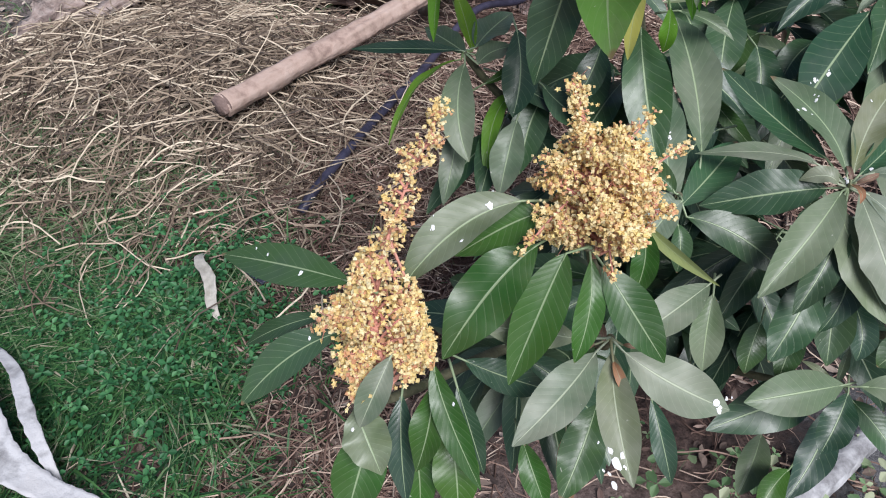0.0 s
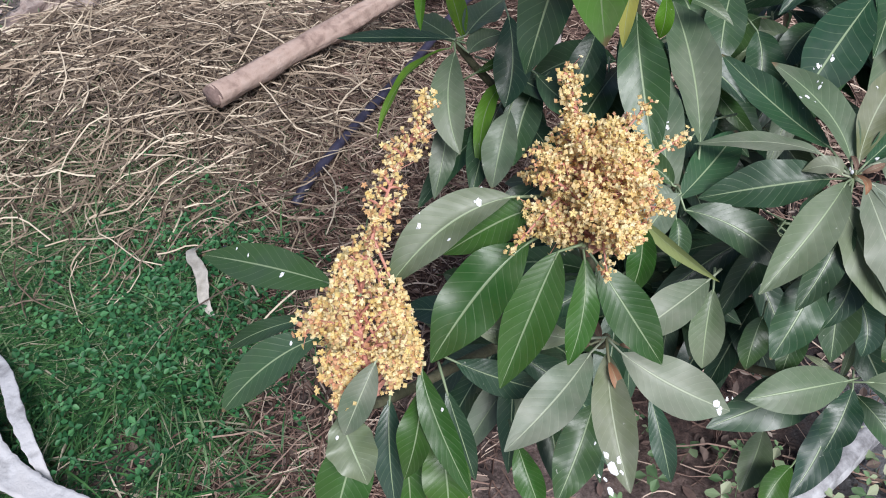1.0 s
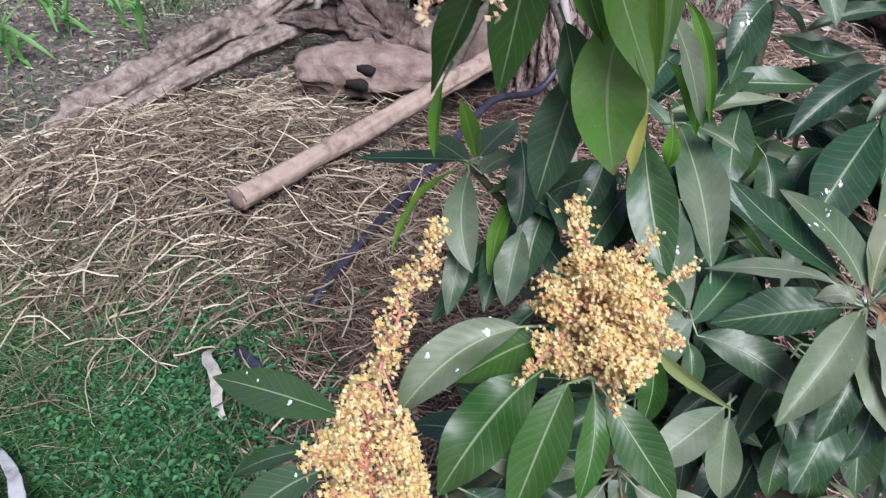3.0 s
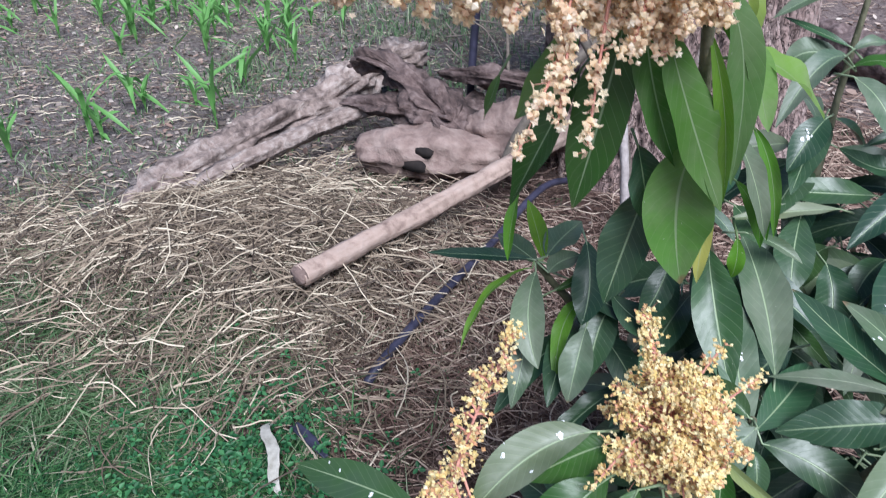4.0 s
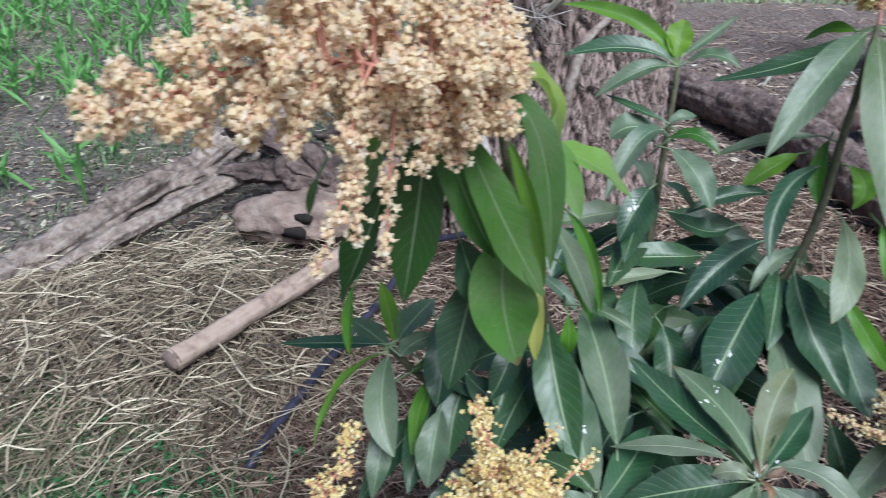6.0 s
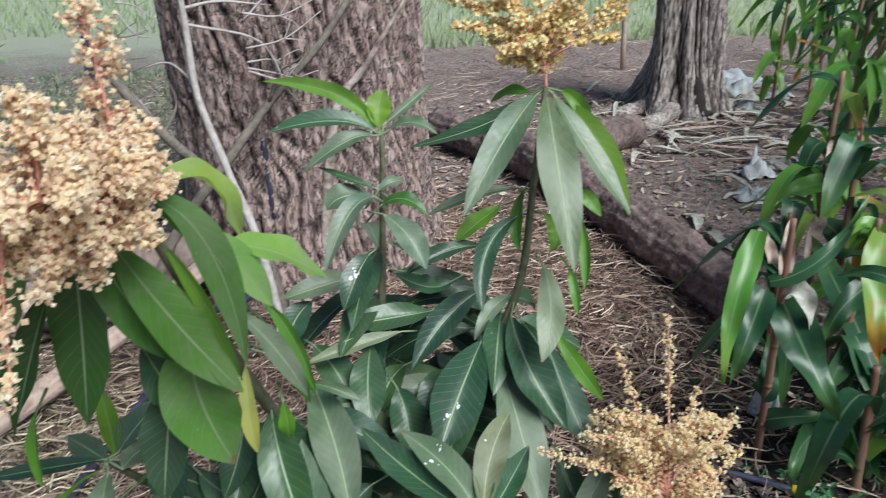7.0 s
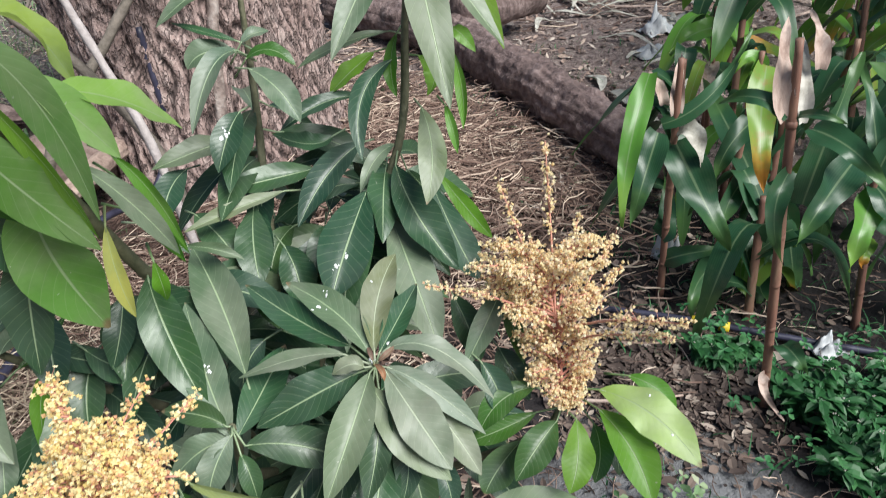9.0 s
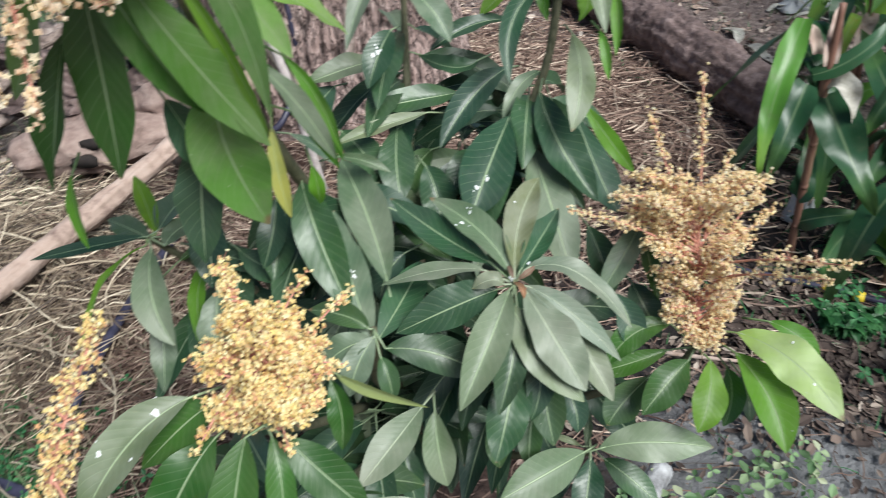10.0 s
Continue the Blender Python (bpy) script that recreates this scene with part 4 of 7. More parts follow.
shoot((0.856, 1.347, 1.292), [
    ("f", (0.839, 1.159, 1.061), (0.839, 1.129, 1.037), (0.840, 1.111, 1.001), 0.008, 30),
])
shoot((0.789, 1.262, 0.959), [
    ("m", (0.800, 1.292, 1.096), (0.733, 1.242, 1.059), (0.710, 1.174, 0.989), 0.018, 0),
    ("d", (0.824, 1.231, 1.034), (0.816, 1.161, 0.987), (0.787, 1.110, 0.929), 0.022, 0),
    ("m", (0.775, 1.234, 0.942), (0.785, 1.152, 0.885), (0.822, 1.076, 0.822), 0.034, 0),
    ("m", (0.827, 1.207, 0.907), (0.837, 1.115, 0.846), (0.849, 1.059, 0.808), 0.027, 0),
    ("m", (0.734, 1.228, 0.913), (0.669, 1.141, 0.852), (0.632, 1.061, 0.783), 0.033, 0),
    ("m", (0.733, 1.280, 0.971), (0.664, 1.237, 0.946), (0.601, 1.192, 0.889), 0.025, 0),
    ("d", (0.787, 1.269, 0.962), (0.746, 1.247, 0.952), (0.710, 1.222, 0.911), 0.013, 0),
    ("f", (0.782, 1.337, 1.098), (0.735, 1.316, 1.078), (0.696, 1.307, 1.050), 0.019, 15),
])
shoot((0.789, 1.262, 0.959), [
    ("f", (0.821, 1.331, 1.125), (0.795, 1.286, 1.090), (0.791, 1.251, 1.049), 0.013, 25),
    ("d", (0.811, 1.336, 1.128), (0.731, 1.338, 1.118), (0.656, 1.345, 1.087), 0.012, 0),
    ("m", (0.744, 1.310, 1.040), (0.675, 1.292, 1.042), (0.607, 1.276, 1.016), 0.015, 0),
    ("f", (0.845, 1.301, 1.093), (0.858, 1.261, 1.074), (0.839, 1.245, 1.045), 0.016, 25),
    ("f", (0.886, 1.250, 1.111), (0.878, 1.188, 1.067), (0.863, 1.148, 1.022), 0.010, 35),
    ("f", (0.840, 1.214, 0.924), (0.868, 1.153, 0.880), (0.895, 1.115, 0.840), 0.014, 30),
    ("d", (0.750, 1.194, 0.870), (0.753, 1.092, 0.818), (0.758, 0.994, 0.743), 0.035, 0),
    ("m", (0.658, 1.211, 0.851), (0.608, 1.175, 0.835), (0.553, 1.147, 0.800), 0.027, 0),
])
shoot((0.789, 1.262, 0.959), [
    ("d", (0.878, 1.029, 0.815), (0.832, 0.987, 0.782), (0.782, 0.955, 0.734), 0.019, 0),
    ("g", (0.879, 1.041, 0.797), (0.873, 0.988, 0.766), (0.873, 0.942, 0.721), 0.015, 0),
    ("m", (0.854, 0.996, 0.718), (0.860, 0.960, 0.700), (0.876, 0.926, 0.661), 0.023, 0),
    ("f", (0.923, 0.998, 0.790), (0.935, 0.964, 0.779), (0.918, 0.952, 0.757), 0.014, 20),
    ("m", (0.798, 1.251, 0.922), (0.823, 1.184, 0.886), (0.834, 1.138, 0.844), 0.022, 0),
    ("m", (0.600, 1.266, 0.851), (0.564, 1.228, 0.838), (0.543, 1.189, 0.802), 0.024, 0),
    ("m", (0.812, 1.085, 0.774), (0.819, 1.032, 0.741), (0.823, 0.995, 0.701), 0.025, 0),
    ("m", (0.695, 1.319, 0.975), (0.651, 1.319, 0.968), (0.598, 1.356, 0.983), 0.019, 0),
])
shoot((0.903, 0.876, 0.684), [
    ("p", (0.954, 0.861, 0.712), (1.001, 0.795, 0.706), (1.038, 0.724, 0.659), 0.031, 0),
    ("f", (0.948, 0.847, 0.688), (0.964, 0.778, 0.664), (0.964, 0.721, 0.619), 0.029, 0),
    ("f", (0.914, 0.851, 0.678), (0.893, 0.805, 0.652), (0.868, 0.778, 0.621), 0.024, 0),
    ("g", (0.890, 0.865, 0.670), (0.847, 0.841, 0.656), (0.807, 0.823, 0.623), 0.026, 0),
    ("g", (0.873, 0.900, 0.713), (0.817, 0.898, 0.708), (0.777, 0.887, 0.667), 0.020, 0),
    ("f", (1.006, 0.870, 0.714), (1.036, 0.839, 0.705), (1.058, 0.815, 0.674), 0.015, 15),
    ("g", (0.869, 0.888, 0.674), (0.808, 0.888, 0.660), (0.764, 0.900, 0.642), 0.017, 0),
    ("m", (0.844, 0.887, 0.625), (0.798, 0.866, 0.605), (0.771, 0.853, 0.576), 0.025, 0),
])
shoot((0.903, 0.876, 0.684), [
    ("g", (0.948, 0.858, 0.649), (0.941, 0.823, 0.627), (0.923, 0.802, 0.591), 0.018, 0),
    ("m", (0.970, 0.853, 0.633), (0.967, 0.821, 0.618), (0.963, 0.801, 0.590), 0.013, 0),
])
shoot((0.758, 0.877, 0.504), [
    ("d", (0.750, 0.829, 0.559), (0.818, 0.810, 0.577), (0.905, 0.788, 0.567), 0.028, 0),
    ("d", (0.729, 0.830, 0.557), (0.660, 0.802, 0.561), (0.590, 0.783, 0.551), 0.030, 0),
    ("m", (0.736, 0.824, 0.549), (0.718, 0.784, 0.529), (0.701, 0.754, 0.497), 0.023, 0),
])
shoot((0.758, 0.877, 0.504), [
    ("m", (0.742, 0.871, 0.495), (0.658, 0.827, 0.502), (0.557, 0.779, 0.483), 0.035, 0),
    ("m", (0.749, 0.858, 0.481), (0.721, 0.790, 0.454), (0.679, 0.729, 0.414), 0.025, 0),
    ("m", (0.776, 0.865, 0.484), (0.806, 0.827, 0.474), (0.841, 0.793, 0.444), 0.021, 0),
    ("d", (0.752, 0.878, 0.501), (0.760, 0.898, 0.517), (0.775, 0.932, 0.525), 0.007, 0),
    ("d", (0.745, 0.880, 0.504), (0.724, 0.890, 0.514), (0.705, 0.908, 0.509), 0.005, 0),
    ("d", (0.694, 0.886, 0.343), (0.677, 0.839, 0.330), (0.656, 0.795, 0.298), 0.025, 0),
    ("g", (0.724, 0.823, 0.347), (0.694, 0.789, 0.341), (0.676, 0.759, 0.315), 0.022, 0),
])
# bare stems that carry the shoots
adopt(tube("stem", [(0.5, 1.15, -0.03), (0.52, 1.17, 0.2), (0.55, 1.2, 0.42), (0.56, 1.2, 0.55)], [0.028, 0.024, 0.021, 0.019], MAT_TWIGBARK, None, 12, 6, 0.15, 2.0, "", 30.0), mango)
for pts, radii in (
    ([(0.56, 1.2, 0.52), (0.66, 1.22, 0.75), (0.789, 1.262, 0.959), (0.83, 1.31, 1.15), (0.856, 1.347, 1.292)], [0.013, 0.0095, 0.007, 0.006, 0.005]),
    ([(0.55, 1.2, 0.5), (0.56, 1.28, 0.8), (0.585, 1.38, 1.05), (0.593, 1.398, 1.217)], [0.011, 0.008, 0.006, 0.0045]),
    ([(0.54, 1.2, 0.48), (0.46, 1.14, 0.75), (0.388, 1.071, 0.937), (0.34, 0.96, 1.15), (0.316, 0.877, 1.291)], [0.014, 0.012, 0.009, 0.007, 0.006]),
    ([(0.53, 1.18, 0.42), (0.34, 1.14, 0.65), (0.2, 1.12, 0.8), (0.157, 1.106, 0.86)], [0.011, 0.008, 0.006, 0.005]),
    ([(0.53, 1.18, 0.38), (0.45, 1.0, 0.6), (0.454, 0.91, 0.76), (0.454, 0.889, 0.806)], [0.011, 0.008, 0.006, 0.005]),
    ([(0.53, 1.18, 0.34), (0.62, 1.0, 0.6), (0.64, 0.92, 0.78), (0.639, 0.886, 0.844)], [0.011, 0.008, 0.006, 0.006]),
    ([(0.52, 1.17, 0.3), (0.4, 0.9, 0.52), (0.38, 0.74, 0.68), (0.377, 0.699, 0.742)], [0.011, 0.008, 0.006, 0.005]),
    ([(0.52, 1.17, 0.3), (0.28, 0.86, 0.52), (0.16, 0.62, 0.7), (0.144, 0.566, 0.764)], [0.011, 0.008, 0.006, 0.005]),
    ([(0.42, 1.0, 0.55), (0.36, 0.8, 0.75), (0.334, 0.7, 0.872)], [0.008, 0.006, 0.005]),
    ([(0.52, 1.17, 0.25), (0.75, 1.02, 0.45), (0.88, 0.91, 0.6), (0.903, 0.876, 0.684)], [0.011, 0.008, 0.006, 0.005]),
    ([(0.52, 1.17, 0.22), (0.66, 1.0, 0.36), (0.75, 0.9, 0.46), (0.758, 0.877, 0.504)], [0.009, 0.007, 0.006, 0.005]),
):
    branch(pts, radii)


# flower panicles
def flower_cloud(points, rng, size=0.0032):
    """Open five-petalled flowers and round buds at the given places."""
    verts, faces = [], []
    for p in points:
        ax = Vector((rng.gauss(0, 1), rng.gauss(0, 1) - 0.5, rng.gauss(0, 1) + 0.7)).normalized()
        a, n, s = frame_of(ax, (0.3, 0.5, 0.2))
        r = size * rng.uniform(0.7, 1.25)
        o = len(verts)
        if rng.random() < 0.34:
            verts.append(p - a * r * 0.15)
            turn = rng.uniform(0, 6)
            for k in range(5):
                g = turn + k * 2 * math.pi / 5
                d, e = n * math.cos(g) + s * math.sin(g), n * math.cos(g + 1.57) + s * math.sin(g + 1.57)
                verts += [p + d * r * 0.55 + e * r * 0.36 + a * r * 0.35, p + d * r * 1.15 + a * r * 0.3, p + d * r * 0.55 - e * r * 0.36 + a * r * 0.35]
                faces += [(o, o + 3 * k + 1, o + 3 * k + 2, o + 3 * k + 3)]
        else:
            b = r * 0.82
            verts += [p - a * b, p + n * b, p + s * b, p - n * b, p - s * b, p + a * b * 1.1]
            faces += [(o, o + 2, o + 1), (o, o + 3, o + 2), (o, o + 4, o + 3), (o, o + 1, o + 4), (o + 5, o + 1, o + 2), (o + 5, o + 2, o + 3), (o + 5, o + 3, o + 4), (o + 5, o + 4, o + 1)]
    return verts, faces


def panicle(points, spread, seed, arms, dense, label, mat=MAT_FLOWER, profile=(0.55, 1.0, 0.9, 0.5, 0.2), bare=0.0, size=0.0032, strays=(), share=0.42, inner=0.3):
    """A branching flower head along a curved stalk. spread: the reach of its side branches; strays: ends of long loose side branches; inner: the bare share of each side branch."""
    rng = random.Random(seed)
    path = spline(points, 10)
    n = len(path)
    stalks = [tube_data(path, list(np.linspace(0.0028, 0.0012, n)), 6)]
    blooms = []
    arms_at = [(bare + (1 - bare) * ((k + rng.random()) / arms) ** 1.25, None) for k in range(arms)] + [(0.35 + 0.3 * rng.random(), Vector(e)) for e in strays]
    for at, end in arms_at:
        i = min(n - 2, int(at * (n - 1)))
        c = path[i].lerp(path[i + 1], at * (n - 1) - i)
        a, u, s = frame_of(path[i + 1] - path[i])
        g = rng.uniform(0, 2 * math.pi)
        reach = spread * float(np.interp(at, np.linspace(0, 1, len(profile)), profile)) * rng.uniform(0.65, 1.12)
        out = (u * math.cos(g) + s * math.sin(g) + a * rng.uniform(0.15, 0.7)).normalized()
        tip = c + out * reach if end is None else end
        droop = Vector((0, 0, 0.12 * reach))
        arm = spline([c, c.lerp(tip, 0.5) + droop, tip], 4)
        stalks.append(tube_data(arm, list(np.linspace(0.0021, 0.0009, len(arm))), 4, cap=False))
        reach = (tip - c).length
        start = inner if end is None else 0.45
        knots = [start + (1 - start) * (m + rng.uniform(0.2, 0.8)) / max(2, int(reach / 0.011)) for m in range(max(2, int(reach / 0.011)))] + [1.0]
        for j in range(max(3, int(reach * dense * (1.0 if end is None else share)))):
            q = min(1.03, rng.choice(knots) + rng.gauss(0, 0.03))
            x = q * (len(arm) - 1)
            w = min(len(arm) - 2, int(x))
            b = arm[w].lerp(arm[w + 1], x - w)
            off = Vector((rng.gauss(0, 1), rng.gauss(0, 1), rng.gauss(0, 1))) * (0.0065 * (1.25 - 0.8 * q) + 0.0015) * (1.0 if end is None else 0.8)
            blooms.append(b + off)
            if rng.random() < 0.25:
                stalks.append(tube_data([b, b + off], [0.0005, 0.0004], 3, cap=False))
    for j in range(int(18 * dense / 400)):
        blooms.append(path[-1] + Vector((rng.gauss(0, 1), rng.gauss(0, 1), rng.gauss(0, 1))) * 0.006)
    v, f = merge(stalks)
    stalk = adopt(link_mesh("panicle", v, f, MAT_RACHIS, None, label), mango)
    v, f = flower_cloud(blooms, rng, size)
    fl = link_mesh("blossom", v, f, mat, None, "", smooth=False)
    fl.parent = stalk
    return tagged(fl, kind="stuff")


panicle([(0.156, 0.571, 0.771), (0.139, 0.595, 0.814), (0.130, 0.641, 0.848), (0.139, 0.722, 0.887), (0.164, 0.826, 0.933)], 0.062, 11, 78, 1150, "tall cone of cream-yellow flowers on a pink stalk", profile=(0.5, 0.95, 0.95, 0.75, 0.45, 0.34, 0.24, 0.3, 0.14), inner=0.42,
        strays=((0.099, 0.602, 0.855), (0.103, 0.600, 0.838), (0.191, 0.596, 0.822), (0.192, 0.578, 0.817), (0.126, 0.544, 0.790), (0.130, 0.559, 0.791), (0.176, 0.563, 0.804)), share=1.3)
panicle([(0.341, 0.703, 0.854), (0.341, 0.727, 0.894), (0.330, 0.772, 0.927), (0.307, 0.841, 0.966)], 0.066, 12, 100, 1300, "dense round head of cream-yellow flowers", profile=(0.75, 1.0, 1.05, 1.0, 0.55, 0.13, 0.12), inner=0.45,
        strays=((0.388, 0.839, 0.945), (0.431, 0.831, 0.917), (0.420, 0.754, 0.882), (0.267, 0.681, 0.871), (0.357, 0.663, 0.868)))
panicle([(0.903, 0.876, 0.68), (0.91, 0.9, 0.75), (0.915, 0.94, 0.82), (0.92, 0.98, 0.87)], 0.105, 13, 84, 1150, "loose spray of cream flowers on pink stalks", MAT_FLOWER_CREAM, profile=(0.35, 0.55, 0.6, 0.9, 1.15, 0.8), bare=0.05,
        strays=((0.955, 1.06, 1.02), (0.993, 0.747, 0.905), (0.985, 0.77, 0.87), (0.735, 0.95, 0.9), (1.04, 0.99, 0.88), (1.03, 0.95, 0.85), (0.88, 1.05, 0.97), (1.0, 1.03, 0.9)))
panicle([(0.856, 1.347, 1.292), (0.855, 1.355, 1.33), (0.85, 1.36, 1.36), (0.845, 1.365, 1.39)], 0.085, 14, 30, 620, "open upright spray of yellow flowers", profile=(0.3, 0.7, 1.1, 1.1, 0.9), bare=0.15, size=0.0052, share=1.1,
        strays=((0.70, 1.44, 1.43), (1.04, 1.34, 1.455), (0.76, 1.40, 1.46), (0.93, 1.37, 1.47), (0.725, 1.42, 1.385), (0.98, 1.35, 1.4), (0.84, 1.37, 1.475), (0.79, 1.39, 1.43), (0.89, 1.36, 1.43), (0.96, 1.33, 1.37), (0.77, 1.4, 1.37)))
panicle([(0.316, 0.877, 1.291), (0.26, 0.83, 1.33), (0.16, 0.77, 1.36), (0.03, 0.69, 1.335)], 0.085, 15, 115, 1350, "large drooping head of faded cream flowers", MAT_FLOWER_PALE, profile=(0.5, 0.9, 1.1, 1.1, 0.95, 0.5, 0.25), size=0.0041,
        strays=((0.226, 0.749, 1.199), (0.169, 0.731, 1.19), (0.2, 0.75, 1.215)))
panicle([(0.316, 0.877, 1.291), (0.3, 0.9, 1.36), (0.29, 0.917, 1.47)], 0.055, 16, 44, 1050, "upright spike of faded cream flowers", MAT_FLOWER_PALE, profile=(0.9, 1.0, 0.7, 0.45, 0.4, 0.2), size=0.0036)


# leaves deeper in the crown
def inner_leaves(count, seed):
    rng = random.Random(seed)
    limbs = (((0.56, 1.25, 0.55), (0.79, 1.3, 0.95)), ((0.55, 1.25, 0.5), (0.59, 1.43, 1.05)), ((0.54, 1.24, 0.45), (0.39, 1.14, 0.9)), ((0.5, 1.22, 0.4), (0.2, 1.16, 0.78)), ((0.53, 1.18, 0.35), (0.66, 1.0, 0.7)), ((0.52, 1.17, 0.3), (0.42, 0.95, 0.6)), ((0.54, 1.2, 0.3), (0.82, 1.05, 0.55)), ((0.4, 1.0, 0.4), (0.25, 0.82, 0.56)), ((0.6, 1.35, 0.45), (0.8, 1.45, 0.8)), ((0.62, 1.4, 0.5), (0.72, 1.55, 0.85)))
    for k in range(count):
        a, b = limbs[k % len(limbs)]
        c = Vector(a).lerp(Vector(b), rng.uniform(0.15, 0.95))
        g = rng.uniform(0, 6.28)
        out = Vector((math.cos(g), math.sin(g), rng.uniform(-0.9, 0.1))).normalized()
        ln = rng.uniform(0.12, 0.2)
        base = c + out * 0.03
        tip = base + out * ln + Vector((0, 0, -0.03))
        mid = base.lerp(tip, 0.5) + Vector((0, 0, 0.02))
        leaf("m" if rng.random() < 0.85 else "d", base, mid, tip, rng.uniform(0.02, 0.03), rng.uniform(-25, 25), c, rng)


inner_leaves(320, 8)


# chalky droppings on leaves
def dropping(place, r, facing):
    """A dried splash: a ragged low patch with a few flecks beside it."""
    rng = random.Random(place[0] * 997)
    a, n, s = frame_of(facing)
    parts = []
    for k in range(1 + int(r / 0.004) * 2):
        size = 0.6 * r if k == 0 else r * rng.uniform(0.15, 0.4)
        c = Vector(place) + (Vector() if k == 0 else (n * rng.gauss(0, 1.3) + s * rng.gauss(0, 0.9)) * r)
        verts = [c + a * 0.0014]
        for m in range(11):
            g = m * 2 * math.pi / 11
            verts.append(c + (n * math.cos(g) * 1.3 + s * math.sin(g) * 0.85) * size * rng.uniform(0.65, 1.15) + a * 0.0006)
        parts.append((verts, [(0, m + 1, (m + 1) % 11 + 1) for m in range(11)]))
    v, f = merge(parts)
    adopt(link_mesh("dropping", v, f, MAT_DROPPING, None, "chalky white bird dropping"), mango)


for place, r, facing in (
    ((-0.0114, 0.6864, 0.8298), 0.0025, (-0.52, -0.56, 0.64)),
    ((0.0050, 0.6754, 0.8331), 0.0030, (-0.49, -0.57, 0.66)),
    ((0.0511, 0.6435, 0.8431), 0.0040, (-0.40, -0.30, 0.87)),
    ((0.0745, 0.5838, 0.8177), 0.0030, (-0.09, -0.75, 0.65)),
    ((0.1269, 0.5278, 0.7593), 0.0030, (-0.15, -0.53, 0.83)),
    ((0.1771, 0.6938, 0.8798), 0.0040, (0.21, -0.76, 0.61)),
    ((0.2077, 0.6825, 0.8759), 0.0030, (-0.44, -0.29, 0.85)),
    ((0.2310, 0.7197, 0.8948), 0.0060, (0.20, -0.69, 0.69)),
    ((0.2180, 0.5716, 0.7599), 0.0030, (-0.29, -0.78, 0.56)),
    ((0.3924, 0.6812, 0.5633), 0.0030, (-0.17, -0.51, 0.85)),
    ((0.3903, 0.5764, 0.6863), 0.0100, (0.41, -0.33, 0.85)),
    ((0.3958, 0.5854, 0.6885), 0.0060, (0.22, -0.50, 0.84)),
    ((0.4999, 0.6640, 0.6955), 0.0080, (0.23, -0.81, 0.54)),
):
    dropping(place, r, facing)
for place, r, facing in (
    ((0.5030, 0.6578, 0.6895), 0.0060, (0.32, -0.47, 0.82)),
    ((0.6354, 1.0863, 0.8724), 0.0060, (0.38, -0.64, 0.66)),
    ((0.5898, 0.9693, 0.8931), 0.0050, (0.19, -0.15, 0.97)),
    ((0.4396, 0.9588, 0.8430), 0.0040, (-0.22, -0.53, 0.82)),
    ((0.6368, 0.8896, 0.8492), 0.0040, (-0.28, -0.70, 0.66)),
    ((0.6645, 0.9783, 0.9075), 0.0030, (0.45, -0.44, 0.78)),
    ((0.6544, 1.0978, 0.8769), 0.0055, (-0.16, -0.42, 0.89)),
    ((0.6038, 0.9797, 0.9012), 0.0040, (-0.54, -0.58, 0.61)),
    ((0.6622, 0.9017, 0.8615), 0.0040, (-0.32, -0.24, 0.92)),
    ((0.4353, 0.9668, 0.8465), 0.0040, (-0.26, -0.51, 0.82)),
    ((0.5254, 1.2573, 1.0315), 0.0060, (0.04, -0.74, 0.67)),
    ((1.0078, 0.8159, 0.7222), 0.0030, (-0.47, -0.48, 0.74)),
    ((1.0148, 0.7653, 0.6909), 0.0030, (-0.01, -0.52, 0.85)),
    ((0.5174, 1.2547, 1.0290), 0.0060, (0.05, -0.77, 0.63)),
):
    dropping(place, r, facing)

# ---- straw, litter, grass ----
def straws(count, region, seed, length, thick, tilt=0.25, lift=0.03):
    """Loose bent straws scattered where region(x, y, rng) allows."""
    rng = random.Random(seed)
    verts, faces = [], []
    x0, x1, y0, y1, keep = region
    made = 0
    while made < count:
        x, y = rng.uniform(x0, x1), rng.uniform(y0, y1)
        if rng.random() > keep(x, y):
            continue
        made += 1
        ln = rng.uniform(*length)
        g, pitch = rng.uniform(0, 2 * math.pi), rng.gauss(0, tilt)
        d = Vector((math.cos(g), math.sin(g), 0))
        s = Vector((-d.y, d.x, 0))
        bend, curl = rng.gauss(0, 0.16) * ln, rng.gauss(0, 0.03) * ln
        hump = rng.uniform(0.0, 0.16) * ln
        z = rng.random() ** 2 * lift + 0.003
        t = rng.uniform(*thick)
        o = len(verts)
        for k in range(6):
            q = k / 5 - 0.5
            p = Vector((x, y, 0)) + d * q * ln + s * (bend * q * q * 4 + curl * math.sin(8 * q + bend * 40))
            h = ground_height(p.x, p.y) + z + hump * (0.25 - q * q) * 2 + math.sin(pitch) * q * ln
            p.z = max(h, ground_height(p.x, p.y) + 0.002)
            verts += [p + s * t, p - s * t, p + Vector((0, 0, t * 1.5))]
        for k in range(5):
            a = o + 3 * k
            faces += [(a, a + 3, a + 5, a + 2), (a + 2, a + 5, a + 4, a + 1)]
    return verts, faces


def hill(cx, cy, rx, ry):
    return lambda x, y: math.exp(-(((x - cx) / rx) ** 2 + ((y - cy) / ry) ** 2))


def stuff(name, data, mat, label, category):
    return tagged(link_mesh(name, data[0], data[1], mat, smooth=False), label, category, kind="stuff")


